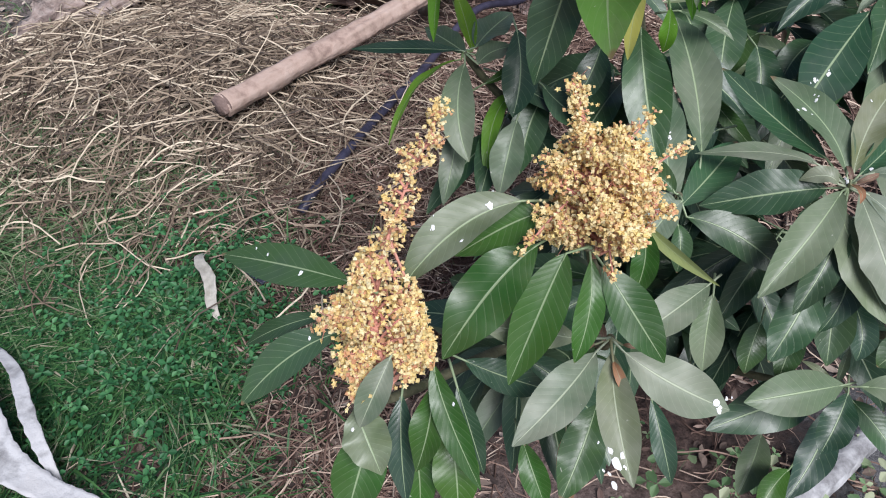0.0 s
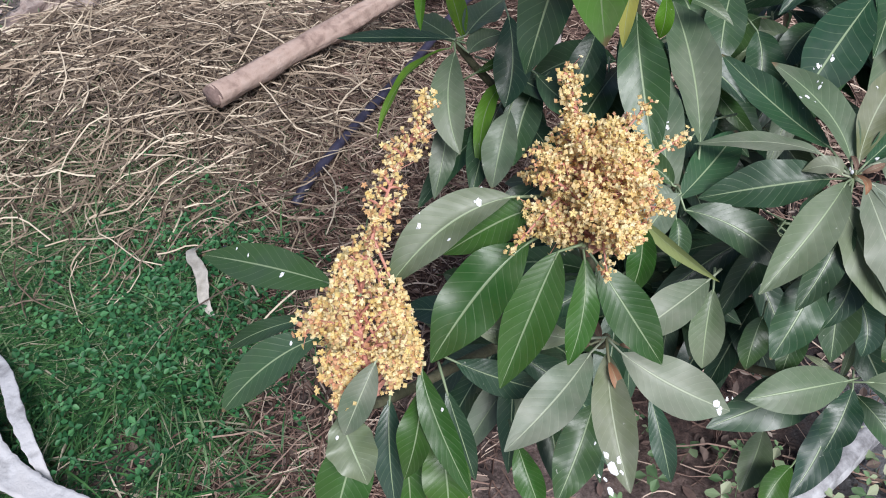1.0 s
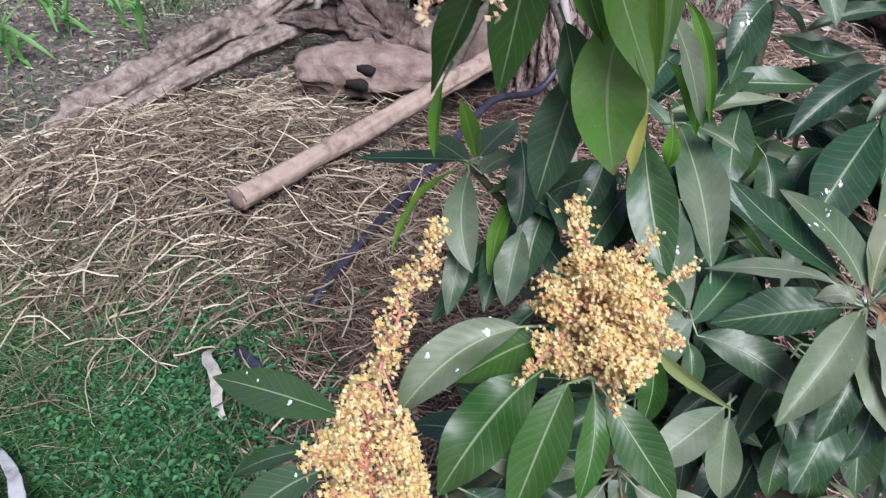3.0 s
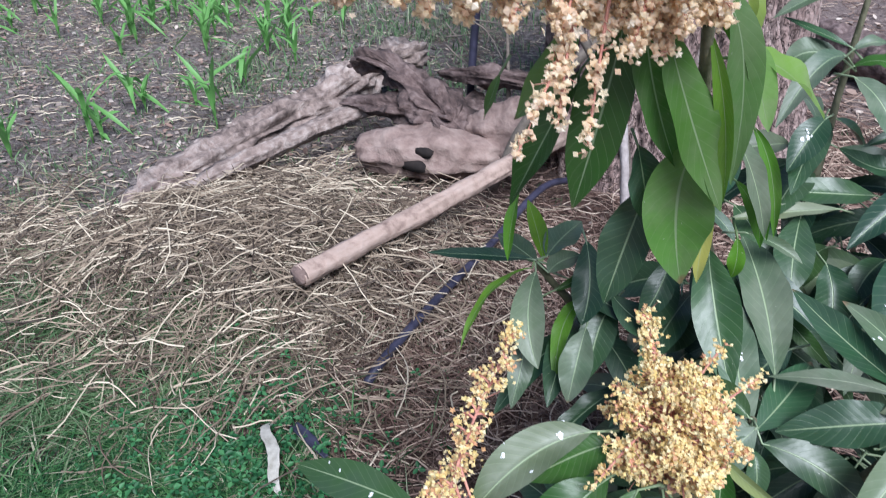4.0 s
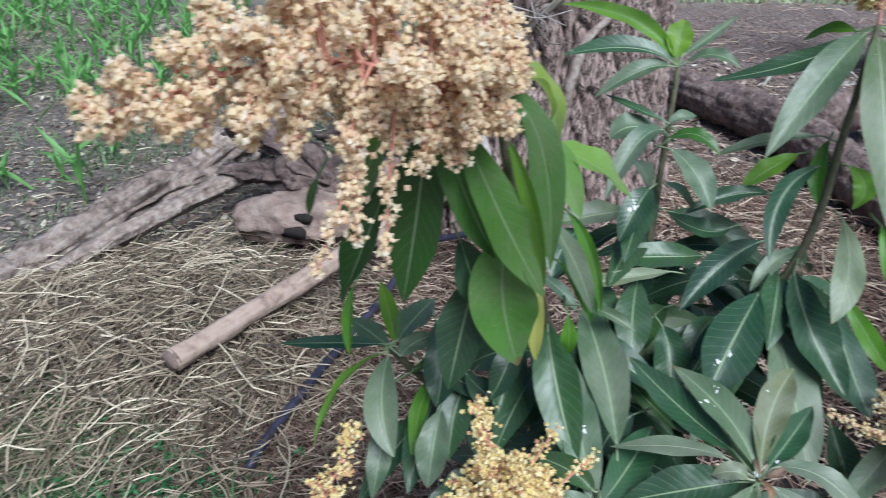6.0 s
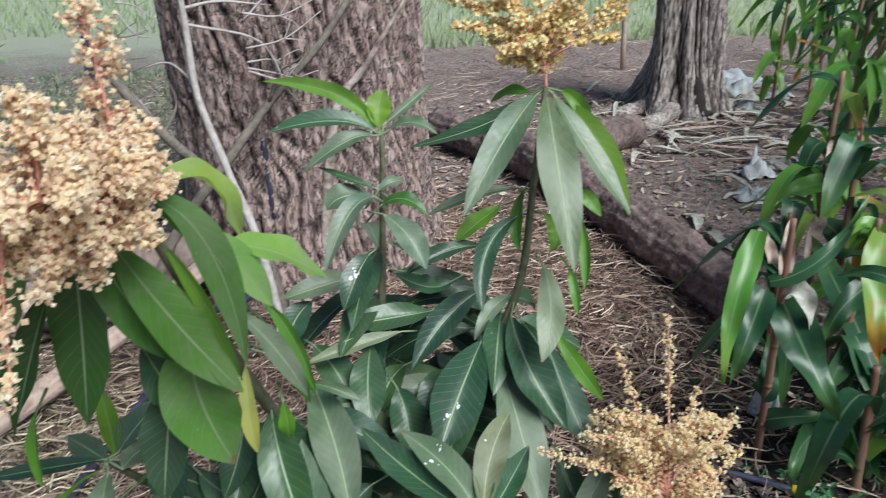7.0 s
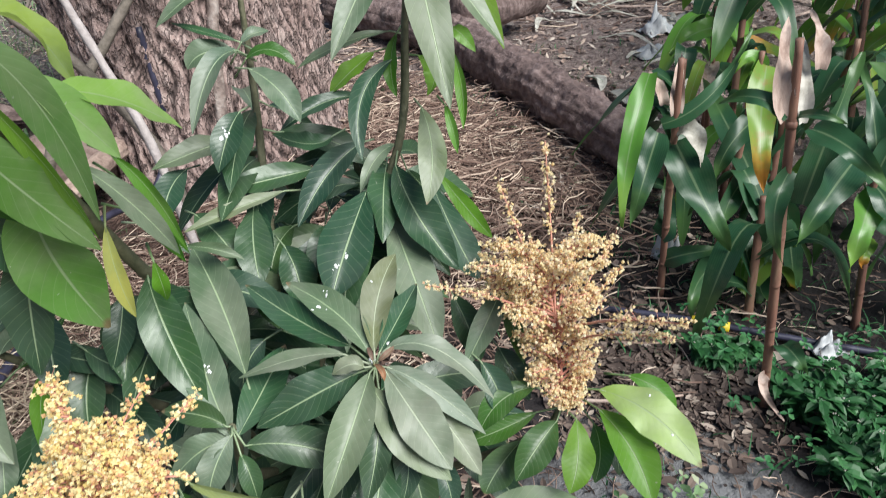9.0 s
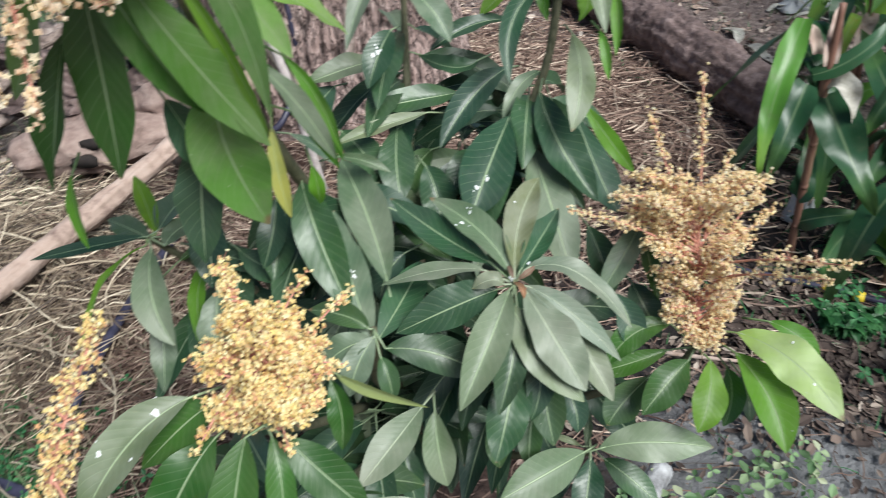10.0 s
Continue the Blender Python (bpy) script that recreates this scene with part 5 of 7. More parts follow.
bare_by_log, heap_hill = hill(-1.62, 2.5, 0.22, 0.4), hill(-1.12, 2.1, 0.66, 0.52)
mound, under, right_floor = lambda x, y: max(0.0, heap_hill(x, y) - 0.8 * bare_by_log(x, y)), hill(0.1, 1.9, 0.75, 0.9), hill(1.3, 3.1, 0.5, 0.8)
stuff("straw_heap", straws(10500, (-2.4, 0.4, 1.15, 3.2, mound), 1, (0.06, 0.3), (0.001, 0.0026), 0.3, 0.11), MAT_STRAW, "heap of tangled pale dry grass", "straw")
stuff("brown_straw", straws(6500, (-1.2, 1.5, 0.4, 3.8, lambda x, y: under(x, y) * (0.3 if x > 0.12 and y < 1.6 else 1.0)), 2, (0.03, 0.22), (0.001, 0.0024), 0.2, 0.05), MAT_STRAW_RED, "thin layer of reddish-brown dry grass", "straw")
stuff("straw_by_log", straws(8500, (0.6, 2.6, 1.2, 6.0, right_floor), 3, (0.04, 0.26), (0.0013, 0.0034), 0.22, 0.06), MAT_STRAW_RED, "scattered dry grass on trodden soil", "straw")
stuff("field_straw", straws(9000, (-6.5, -0.3, 2.0, 9, lambda x, y: 0.6), 4, (0.03, 0.12), (0.001, 0.003), 0.1, 0.01), MAT_STRAW, "bits of dry stubble on tilled soil", "straw")


stuff("far_straw", straws(1800, (0.6, 6.5, 4.6, 9.6, lambda x, y: 0.7), 14, (0.05, 0.3), (0.0015, 0.004), 0.12, 0.03), MAT_STRAW_RED, "pale dry grass strewn over trodden earth", "straw")


def litter(count, x0, x1, y0, y1, keep, seed, size):
    """Curled scraps of dead leaf."""
    rng = random.Random(seed)
    verts, faces = [], []
    made = 0
    while made < count:
        x, y = rng.uniform(x0, x1), rng.uniform(y0, y1)
        if rng.random() > keep(x, y):
            continue
        made += 1
        g, ln = rng.uniform(0, 6.28), rng.uniform(*size)
        w = ln * rng.uniform(0.1, 0.32)
        d, s = Vector((math.cos(g), math.sin(g), rng.gauss(0, 0.25))), Vector((-math.sin(g), math.cos(g), rng.gauss(0, 0.3)))
        c = Vector((x, y, ground_height(x, y) + 0.004 + rng.random() * 0.015))
        curl = rng.uniform(0.05, 0.4) * ln
        o = len(verts)
        for q, ww in ((-0.5, 0.15), (-0.2, 0.9), (0.15, 1.0), (0.5, 0.05)):
            m = c + d * q * ln + Vector((0, 0, curl * (q * q)))
            verts += [m + s * w * ww + Vector((0, 0, w * 0.3 * ww)), m, m - s * w * ww + Vector((0, 0, w * 0.3 * ww))]
        for k in range(3):
            a = o + 3 * k
            faces += [(a, a + 1, a + 4, a + 3), (a + 1, a + 2, a + 5, a + 4)]
    return verts, faces


stuff("leaf_litter", litter(3800, -0.8, 2.8, 0.4, 5.5, lambda x, y: (0.22 if y > 1.9 else 0.05 if x < 0.8 else 0.0) + (0.2 if x > 0.12 and y < 1.6 else 0.75) * under(x, y), 5, (0.01, 0.04)), MAT_LITTER, "dead curled leaves on the soil", "leaf litter")
stuff("floor_litter", litter(4200, 0.9, 5.2, 2.3, 7.0, lambda x, y: 0.3 + 0.7 * max(0.0, noise.noise(Vector((x * 2, y * 2, 6)))), 45, (0.015, 0.075)), MAT_LITTER, "torn pale dry leaves on trodden earth", "leaf litter")
stuff("dry_leaf_litter", litter(2600, 0.7, 2.6, 0.55, 2.1, lambda x, y: 0.25 + 0.75 * max(0.0, noise.noise(Vector((x * 4, y * 4, 3)))), 35, (0.008, 0.036)), MAT_LITTER_DARK, "curled brown dead leaves round the maize", "leaf litter")
stuff("under_litter", litter(1500, -0.5, 0.35, 0.4, 1.25, hill(-0.12, 0.85, 0.24, 0.3), 56, (0.01, 0.045)), MAT_LITTER_DARK, "dark dead leaves and stems on bare soil", "leaf litter")
stuff("under_stems", straws(900, (-0.5, 0.4, 0.4, 1.3, hill(-0.12, 0.85, 0.26, 0.32)), 57, (0.03, 0.2), (0.0008, 0.002), 0.2, 0.03), MAT_STRAW_RED, "thin dry stems on bare soil", "straw")
stuff("mulch", litter(1700, 1.2, 1.9, 1.1, 1.8, hill(1.55, 1.45, 0.2, 0.25), 55, (0.012, 0.05)), MAT_LITTER_DARK, "brown dead leaves heaped beside the drip pipe", "leaf litter")
stuff("dry_stems", straws(900, (0.7, 2.6, 0.55, 2.1, lambda x, y: 0.7), 36, (0.02, 0.12), (0.0007, 0.0018), 0.15, 0.02), MAT_STRAW_RED, "thin dry stems on dark soil", "straw")
stuff("field_litter", litter(12000, -7, -0.5, 1.8, 9.5, lambda x, y: 0.6, 6, (0.012, 0.045)), MAT_LITTER, "pale scraps of dry leaf on tilled soil", "leaf litter")


def blades(count, x0, x1, y0, y1, keep, seed, height, width, lean=0.5):
    rng = random.Random(seed)
    verts, faces = [], []
    made = 0
    while made < count:
        x, y = rng.uniform(x0, x1), rng.uniform(y0, y1)
        if rng.random() > keep(x, y):
            continue
        made += 1
        g = rng.uniform(0, 6.28)
        h, w = rng.uniform(*height), rng.uniform(*width)
        d, s = Vector((math.cos(g), math.sin(g), 0)), Vector((-math.sin(g), math.cos(g), 0))
        b = Vector((x, y, ground_height(x, y)))
        out = rng.uniform(0.15, lean) * h * 1.6
        o = len(verts)
        for q, ww in ((0, 0.8), (0.4, 1.0), (0.75, 0.7)):
            c = b + d * out * q * q + Vector((0, 0, h * (q - 0.35 * q * q)))
            verts += [c + s * w * ww, c - s * w * ww]
        verts.append(b + d * out * 1.15 + Vector((0, 0, h * 0.6)))
        faces += [(o, o + 1, o + 3, o + 2), (o + 2, o + 3, o + 5, o + 4), (o + 4, o + 5, o + 6)]
    return verts, faces


patchy = lambda x, y: min(1.0, max(0.06, 0.5 + 1.5 * noise.noise(Vector((x * 5.5, y * 5.5, 8)))))
lawn = lambda x, y: (0.2 if (x + 0.6) ** 2 + (y - 0.82) ** 2 < 0.035 else 1.0) * patchy(x, y) * min(1.0, 1.3 * math.exp(-(((x + 0.74) / 0.3) ** 2 + ((y - 1.0) / 0.3) ** 2)))
stuff("grass", blades(15000, -2.0, 0.1, 0.35, 2.1, lawn, 7, (0.02, 0.14), (0.0011, 0.0033), 1.0), MAT_GRASS, "patch of short green grass with dry blades", "grass")
stuff("dry_grass", blades(9000, -2.6, -0.4, 1.0, 2.4, lambda x, y: patchy(x, y) * math.exp(-(((x + 1.35) / 0.5) ** 2 + ((y - 1.55) / 0.32) ** 2)), 17, (0.03, 0.15), (0.001, 0.0026), 1.1), MAT_WEED, "grey-green half-dry grass beside the straw", "grass")
stuff("edge_grass", blades(1600, -3.2, 0.2, 1.4, 4.5, lambda x, y: 0.12 + 0.5 * math.exp(-((x + 0.3 - 0.0) / 0.25) ** 2 - ((y - 1.75) / 0.25) ** 2) + 0.4 * math.exp(-((x + 2.2) / 0.5) ** 2 - ((y - 2.6) / 0.6) ** 2), 8, (0.02, 0.07), (0.001, 0.0025), 0.8), MAT_WEED, "sparse grey-green weeds between straw", "grass")
stuff("field_weeds", blades(15000, -7, -0.6, 2.3, 9.5, lambda x, y: 0.15 + 0.85 * max(0.0, noise.noise(Vector((x * 1.3, y * 1.3, 5)))), 19, (0.02, 0.1), (0.0012, 0.004), 0.9), MAT_WEED, "low grey-green weeds between seedlings", "weeds")
stuff("verge_grass", blades(2600, -2.4, 0.4, 3.9, 9.5, lambda x, y: 0.25 + 0.75 * max(0.0, noise.noise(Vector((x * 1.1, y * 1.1, 2)))), 23, (0.05, 0.22), (0.002, 0.006), 0.8), MAT_WEED, "rough green grass at the field edge", "grass")
stuff("rag_grass", blades(1500, 1.2, 3.6, 0.6, 4.5, lambda x, y: 0.2 + 0.8 * math.exp(-((x - 2.0) / 0.5) ** 2 - ((y - 1.75) / 0.5) ** 2), 9, (0.02, 0.08), (0.001, 0.003), 0.8), MAT_CLOVER, "thin green weeds round the maize", "grass")


def clovers(count, x0, x1, y0, y1, keep, seed, size):
    """Small weeds with three round leaflets on a stalk."""
    rng = random.Random(seed)
    verts, faces = [], []
    made = 0
    while made < count:
        x, y = rng.uniform(x0, x1), rng.uniform(y0, y1)
        if rng.random() > keep(x, y):
            continue
        made += 1
        z = ground_height(x, y)
        h, r = rng.uniform(0.02, 0.1), rng.uniform(*size)
        top = Vector((x + rng.gauss(0, 0.01), y + rng.gauss(0, 0.01), z + h))
        turn, tip = rng.uniform(0, 6.28), Vector((rng.gauss(0, 0.3), rng.gauss(0, 0.3) - 0.2, 1)).normalized()
        a, n, s = frame_of(tip, (1, 0, 0))
        o = len(verts)
        verts += [Vector((x - 0.0008, y, z)), Vector((x + 0.0008, y, z)), top]
        faces.append((o, o + 1, o + 2))
        for k in range(3):
            g = turn + k * 2.09
            d, e = n * math.cos(g) + s * math.sin(g), n * math.cos(g + 1.57) + s * math.sin(g + 1.57)
            i = len(verts)
            verts += [top, top + d * r * 0.5 + e * r * 0.36 + a * r * 0.12, top + d * r * 0.95 + e * r * 0.2, top + d * r * 1.1 - a * r * 0.05, top + d * r * 0.95 - e * r * 0.2, top + d * r * 0.5 - e * r * 0.36 + a * r * 0.12]
            faces += [(i, i + 1, i + 2, i + 3), (i, i + 3, i + 4, i + 5)]
    return verts, faces


stuff("clover", clovers(1300, -1.2, 0.0, 0.7, 1.7, lambda x, y: math.exp(-(((x + 0.56) / 0.24) ** 2 + ((y - 1.16) / 0.28) ** 2)), 10, (0.008, 0.02)), MAT_CLOVER, "low clover with small round leaflets", "clover")
stuff("leafy_weeds", clovers(230, 1.2, 2.6, 0.6, 1.9, lambda x, y: math.exp(-(((x - 1.98) / 0.2) ** 2 + ((y - 1.12) / 0.16) ** 2)) + 0.5 * math.exp(-(((x - 1.75) / 0.1) ** 2 + ((y - 1.5) / 0.1) ** 2)), 11, (0.012, 0.026)), MAT_CLOVER, "clump of bright green leafy weeds", "weeds")
stuff("low_weeds", clovers(200, 0.5, 1.4, 0.7, 1.1, lambda x, y: 0.6, 12, (0.012, 0.03)), MAT_WEED, "small green weeds on dark soil", "weeds")


def leafy_weed(x, y, seed, height):
    """A low weed: a few stems with pairs of pointed oval leaves and tiny white flowers."""
    rng = random.Random(seed)
    z = ground_height(x, y)
    thing = holder("weed", (x, y, z), "low green broad-leaved weed on dark soil", "weed", "weeds by the drip pipe")
    stems, leaves, buds = [], [], []
    for k in range(6):
        g, h = rng.uniform(0, 6.28), height * rng.uniform(0.6, 1.1)
        out = Vector((math.cos(g), math.sin(g), 0)) * h * rng.uniform(0.25, 0.8)
        path = spline([(x, y, z - 0.01), Vector((x, y, z + h * 0.5)) + out * 0.4, Vector((x, y, z + h)) + out], 4)
        stems.append(tube_data(path, list(np.linspace(0.002, 0.001, len(path))), 5, cap=False))
        for c in path[2:] + [path[-1]] * 2:
            for side in (0.0, 3.14):
                a = g + 1.57 + side + rng.uniform(-0.7, 0.7)
                d = Vector((math.cos(a), math.sin(a), rng.uniform(-0.2, 0.5))).normalized()
                ln = rng.uniform(0.024, 0.055)
                ax, n, s = frame_of(d, (rng.gauss(0, 0.2), rng.gauss(0, 0.2) - 0.2, 1))
                v = [c] + [c + d * ln * u + s * sg * ln * w + n * ln * 0.08 * abs(sg) - n * ln * 0.25 * u * u for u, w in ((0.3, 0.24), (0.6, 0.22)) for sg in (-1, 0, 1)] + [c + d * ln - n * ln * 0.28]
                leaves.append((v, [(0, 2, 1), (0, 3, 2), (1, 2, 5, 4), (2, 3, 6, 5), (4, 5, 7), (5, 6, 7)]))
        if k % 2:
            buds.append(flower_cloud([path[-1] + Vector((rng.gauss(0, 0.004), rng.gauss(0, 0.004), 0.006)) for _ in range(3)], rng, 0.0028))
    for name, group, mat in (("stem", stems, MAT_CLOVER), ("foliage", leaves, MAT_WEEDLEAF), ("blossom", buds, MAT_WHITEHUSK)):
        v, f = merge(group)
        part = adopt(link_mesh(name, v, f, mat, None, "", smooth=name == "stem"), thing)
        if name != "stem":
            tagged(part, kind="stuff")


MAT_WEEDLEAF = island_mat("weed_leaf_green", [(0.0, (0.012, 0.06, 0.016)), (0.6, (0.03, 0.12, 0.035)), (1.0, (0.07, 0.2, 0.07))], 0.5, 0.2)
rng_w = random.Random(91)
for k in range(15):
    leafy_weed(rng_w.uniform(1.74, 2.15), rng_w.uniform(0.92, 1.24), 500 + k, rng_w.uniform(0.07, 0.14))
for k in range(5):
    leafy_weed(1.81 + rng_w.gauss(0, 0.05), 1.5 + rng_w.gauss(0, 0.04), 540 + k, 0.05)


def clods(count, x0, x1, y0, y1, seed, size):
    """Broken lumps of tilled earth."""
    rng = random.Random(seed)
    verts, faces = [], []
    for _ in range(count):
        x, y = rng.uniform(x0, x1), rng.uniform(y0, y1)
        r = rng.uniform(*size) * rng.random() ** 0.5
        c = Vector((x, y, ground_height(x, y) + r * 0.2))
        o = len(verts)
        verts += [c + Vector((dx * r * rng.uniform(0.6, 1.3), dy * r * rng.uniform(0.6, 1.3), dz * r * rng.uniform(0.5, 0.9))) for dx, dy, dz in ((1, 0, 0), (0.2, 1, 0), (-1, 0.1, 0), (-0.1, -1, 0), (0.4, 0.4, 0.8), (-0.4, -0.3, 0.9))]
        faces += [tuple(o + i for i in q) for q in ((0, 1, 4), (1, 5, 4), (1, 2, 5), (2, 3, 5), (3, 4, 5), (3, 0, 4))]
    return verts, faces


MAT_CLOD = island_mat("tilled_earth_lumps", [(0.0, (0.07, 0.055, 0.05)), (0.5, (0.19, 0.15, 0.135)), (0.85, (0.32, 0.265, 0.24)), (1.0, (0.5, 0.44, 0.4))], 0.95)
stuff("earth_clods", clods(9000, -7, -0.7, 2.1, 9.5, 21, (0.006, 0.026)), MAT_CLOD, "loose grey-brown clods of tilled earth", "earth")
stuff("floor_clods", clods(3000, 0.3, 4.6, 2.0, 6.5, 22, (0.006, 0.025)), MAT_CLOD, "crumbs of earth on trodden soil", "earth")


# ---- maize ----
def maize_leaf(base, way, length, width, rise, droop, mat, rng, parent, name="leaf"):
    """A long strap leaf that leaves its stalk, folds over and hangs."""
    base, way = Vector(base), Vector((*way, 0)).normalized()
    s0 = Vector((-way.y, way.x, 0))
    rows, cols = 16, 4
    verts, uvs = [], []
    ph, tw, kink, snap = rng.uniform(0, 6), rng.uniform(-0.9, 0.9), rng.uniform(0.08, 0.3), rng.choice((14, 30, 60))
    p, ang = base.copy(), rise
    for i in range(rows + 1):
        u = i / rows
        d = way * math.cos(ang) + Vector((0, 0, math.sin(ang)))
        up = Vector((0, 0, math.cos(ang))) - way * math.sin(ang)
        rot = Matrix.Rotation(tw * u, 3, d)
        s, nn = rot @ s0, rot @ up
        w = width * min(1, 0.6 + 2.0 * u) * (1 - u ** 4.5) * (1 + 0.1 * noise.noise(Vector((u * 6, ph, 3)))) + 0.0008
        for k in range(cols + 1):
            q = 2 * k / cols - 1
            verts.append(p + s * w * q + nn * (abs(q) * w * 0.22 + 0.16 * width * math.sin(u * 12 + ph + q * 1.4) * abs(q)))
            uvs.append((u, 0.5 + 0.5 * q))
        p = p + d * (length / rows)
        ang = rise - droop * (0.15 * u + 0.85 / (1 + math.exp(-(u - kink) * snap)))
    w1 = cols + 1
    faces = [(i * w1 + k, i * w1 + k + 1, (i + 1) * w1 + k + 1, (i + 1) * w1 + k) for i in range(rows) for k in range(cols)]
    return adopt(link_mesh(name, verts, faces, mat, None, "", uvs), parent)


def maize(x, y, height, seed, label, leaves, lean=(0.0, 0.0), husk=True, thick=0.014):
    """A topped maize plant: leaves is rows of (height, direction in degrees, length, kind)."""
    rng = random.Random(seed)
    z = ground_height(x, y)
    thing = holder("maize_plant", (x, y, z), label, "maize", "maize plants by the log")
    at = lambda h: Vector((x + lean[0] * h, y + lean[1] * h, z + h))
    adopt(tube("stalk", [tuple(at(h)) for h in np.linspace(-0.02, height, 6)], [thick * 1.15, thick, thick, thick * 0.95, thick * 0.85, thick * 0.7], MAT_STALK, None, 10, 5, 0.12, seed, "", 40.0), thing)
    kinds = {"g": MAT_MAIZE, "b": MAT_MAIZE_FRESH, "o": MAT_MAIZE_OLD, "w": MAT_WHITEHUSK}
    for h, g, ln, kind, *more in leaves:
        way = (math.cos(radians(g)), math.sin(radians(g)))
        up = rng.uniform(0.4, 1.4) if kind != "w" else -0.3
        fall = rng.uniform(0.1, 0.5) if rng.random() < 0.15 else up + rng.uniform(1.0, 1.5)
        if more:
            up, fall = more[0], max(more[1], more[0] + 1.15)
        maize_leaf(at(h), way, ln, rng.uniform(0.03, 0.047) if kind != "w" else 0.03, up, fall if kind != "w" else 1.2, kinds[kind], rng, thing)
    if husk:
        for k in range(seed % 2 + seed % 3 // 2):
            g = 3.6 + 2.0 * k + rng.uniform(-0.6, 0.6)
            b = at(height * (0.84 + 0.1 * k))
            out = Vector((math.cos(g), math.sin(g), 0))
            size = rng.uniform(0.13, 0.22)
            core = spline([b, b + out * 0.012 + Vector((0, 0, size * 0.5)), b + out * 0.02 + Vector((0, 0, size * 0.85))], 5)
            v, f = tube_data(core, list(np.linspace(0.009, 0.004, len(core))), 8, 0.4, seed + k, 40, ridge=0.3)
            adopt(link_mesh("stub", v, f, MAT_STALK, None, "brown broken stub"), thing)
            for m in range(2):
                h = g + (m - 1) * 1.5 + rng.uniform(-0.4, 0.4)
                maize_leaf(b + Vector((math.cos(h), math.sin(h), 0)) * 0.008, (math.cos(h), math.sin(h)), size * rng.uniform(0.7, 1.1), rng.uniform(0.015, 0.026), rng.uniform(1.35, 1.6), rng.uniform(0.0, 0.35), MAT_HUSK, rng, thing, "husk")
    return thing


def rows_of_leaves(seed, low, high, count, old=0.12, bright=0.25):
    r = random.Random(seed)
    return [(low + (high - low) * (j + r.random()) / count, r.uniform(0, 360), r.uniform(0.32, 0.6), "o" if r.random() < old else ("b" if r.random() < bright else "g")) for j in range(count)]


def maize_blade(kind, base, mid, tip, w, parent, rng):
    """A maize leaf or husk whose midrib bends through mid; w: half its width."""
    base, mid, tip = Vector(base), Vector(mid), Vector(tip)
    ctrl = mid * 2 - (base + tip) * 0.5
    rows, cols = 18, 4
    verts, uvs = [], []
    ph, roll_on, dry = rng.uniform(0, 6), rng.uniform(-1.1, 1.1), kind in "hw"
    cup = 0.55 if dry else 0.34
    for i in range(rows + 1):
        u = i / rows
        c = base * (1 - u) ** 2 + ctrl * 2 * u * (1 - u) + tip * u * u
        a, n, s = frame_of((ctrl - base) * (1 - u) + (tip - ctrl) * u, (-0.4, -0.7, 0.6))
        spin = Matrix.Rotation(roll_on * (u - 0.3), 3, a)
        n, s = spin @ n, spin @ s
        ww = w * min(1, 0.6 + 2.6 * u) * (1 - u ** 2.0) * (1 + 0.12 * noise.noise(Vector((u * 6, ph, 3)))) + 0.0008
        for k in range(cols + 1):
            q = 2 * k / cols - 1
            verts.append(c + s * ww * q + n * (abs(q) * ww * cup + 0.3 * w * math.sin(u * 12 + ph + q * 1.4) * abs(q)))
            uvs.append((u, 0.5 + 0.5 * q))
    w1 = cols + 1
    faces = [(i * w1 + k, i * w1 + k + 1, (i + 1) * w1 + k + 1, (i + 1) * w1 + k) for i in range(rows) for k in range(cols)]
    mat = {"g": MAT_MAIZE, "b": MAT_MAIZE_FRESH, "o": MAT_MAIZE_OLD, "w": MAT_WHITEHUSK, "h": MAT_HUSK}[kind]
    return adopt(link_mesh("husk" if dry else "leaf", verts, faces, mat, None, "", uvs), parent)


def front_maize(x, y, height, lean, label, blades_of, seed, thick=0.0115):
    """A maize plant whose leaves are rows of (kind, base, mid, tip, half width)."""
    rng = random.Random(seed)
    z = ground_height(x, y)
    thing = holder("maize_plant", (x, y, z), label, "maize", "maize plants by the log")
    stem = [(x + lean[0] * h, y + lean[1] * h, z + h) for h in np.linspace(-0.02, height, 7)]
    adopt(tube("stalk", stem, [thick * 1.25, thick, thick, thick, thick * 0.9, thick * 0.85, thick * 0.7], MAT_STALK, None, 12, 6, 0.12, seed, "", 40.0), thing)
    for k in range(1, int(height / 0.14)):
        h = 0.14 * k
        c = Vector((x + lean[0] * h, y + lean[1] * h, z + h))
        v, f = tube_data([c - Vector((0, 0, 0.008)), c, c + Vector((0, 0, 0.008))], [thick * 1.0, thick * 1.07, thick * 1.0], 12)
        adopt(link_mesh("node", v, f, MAT_STALK), thing)
    for kind, base, mid, tip, w in blades_of:
        maize_blade(kind, base, mid, tip, w, thing, rng)
    return thing


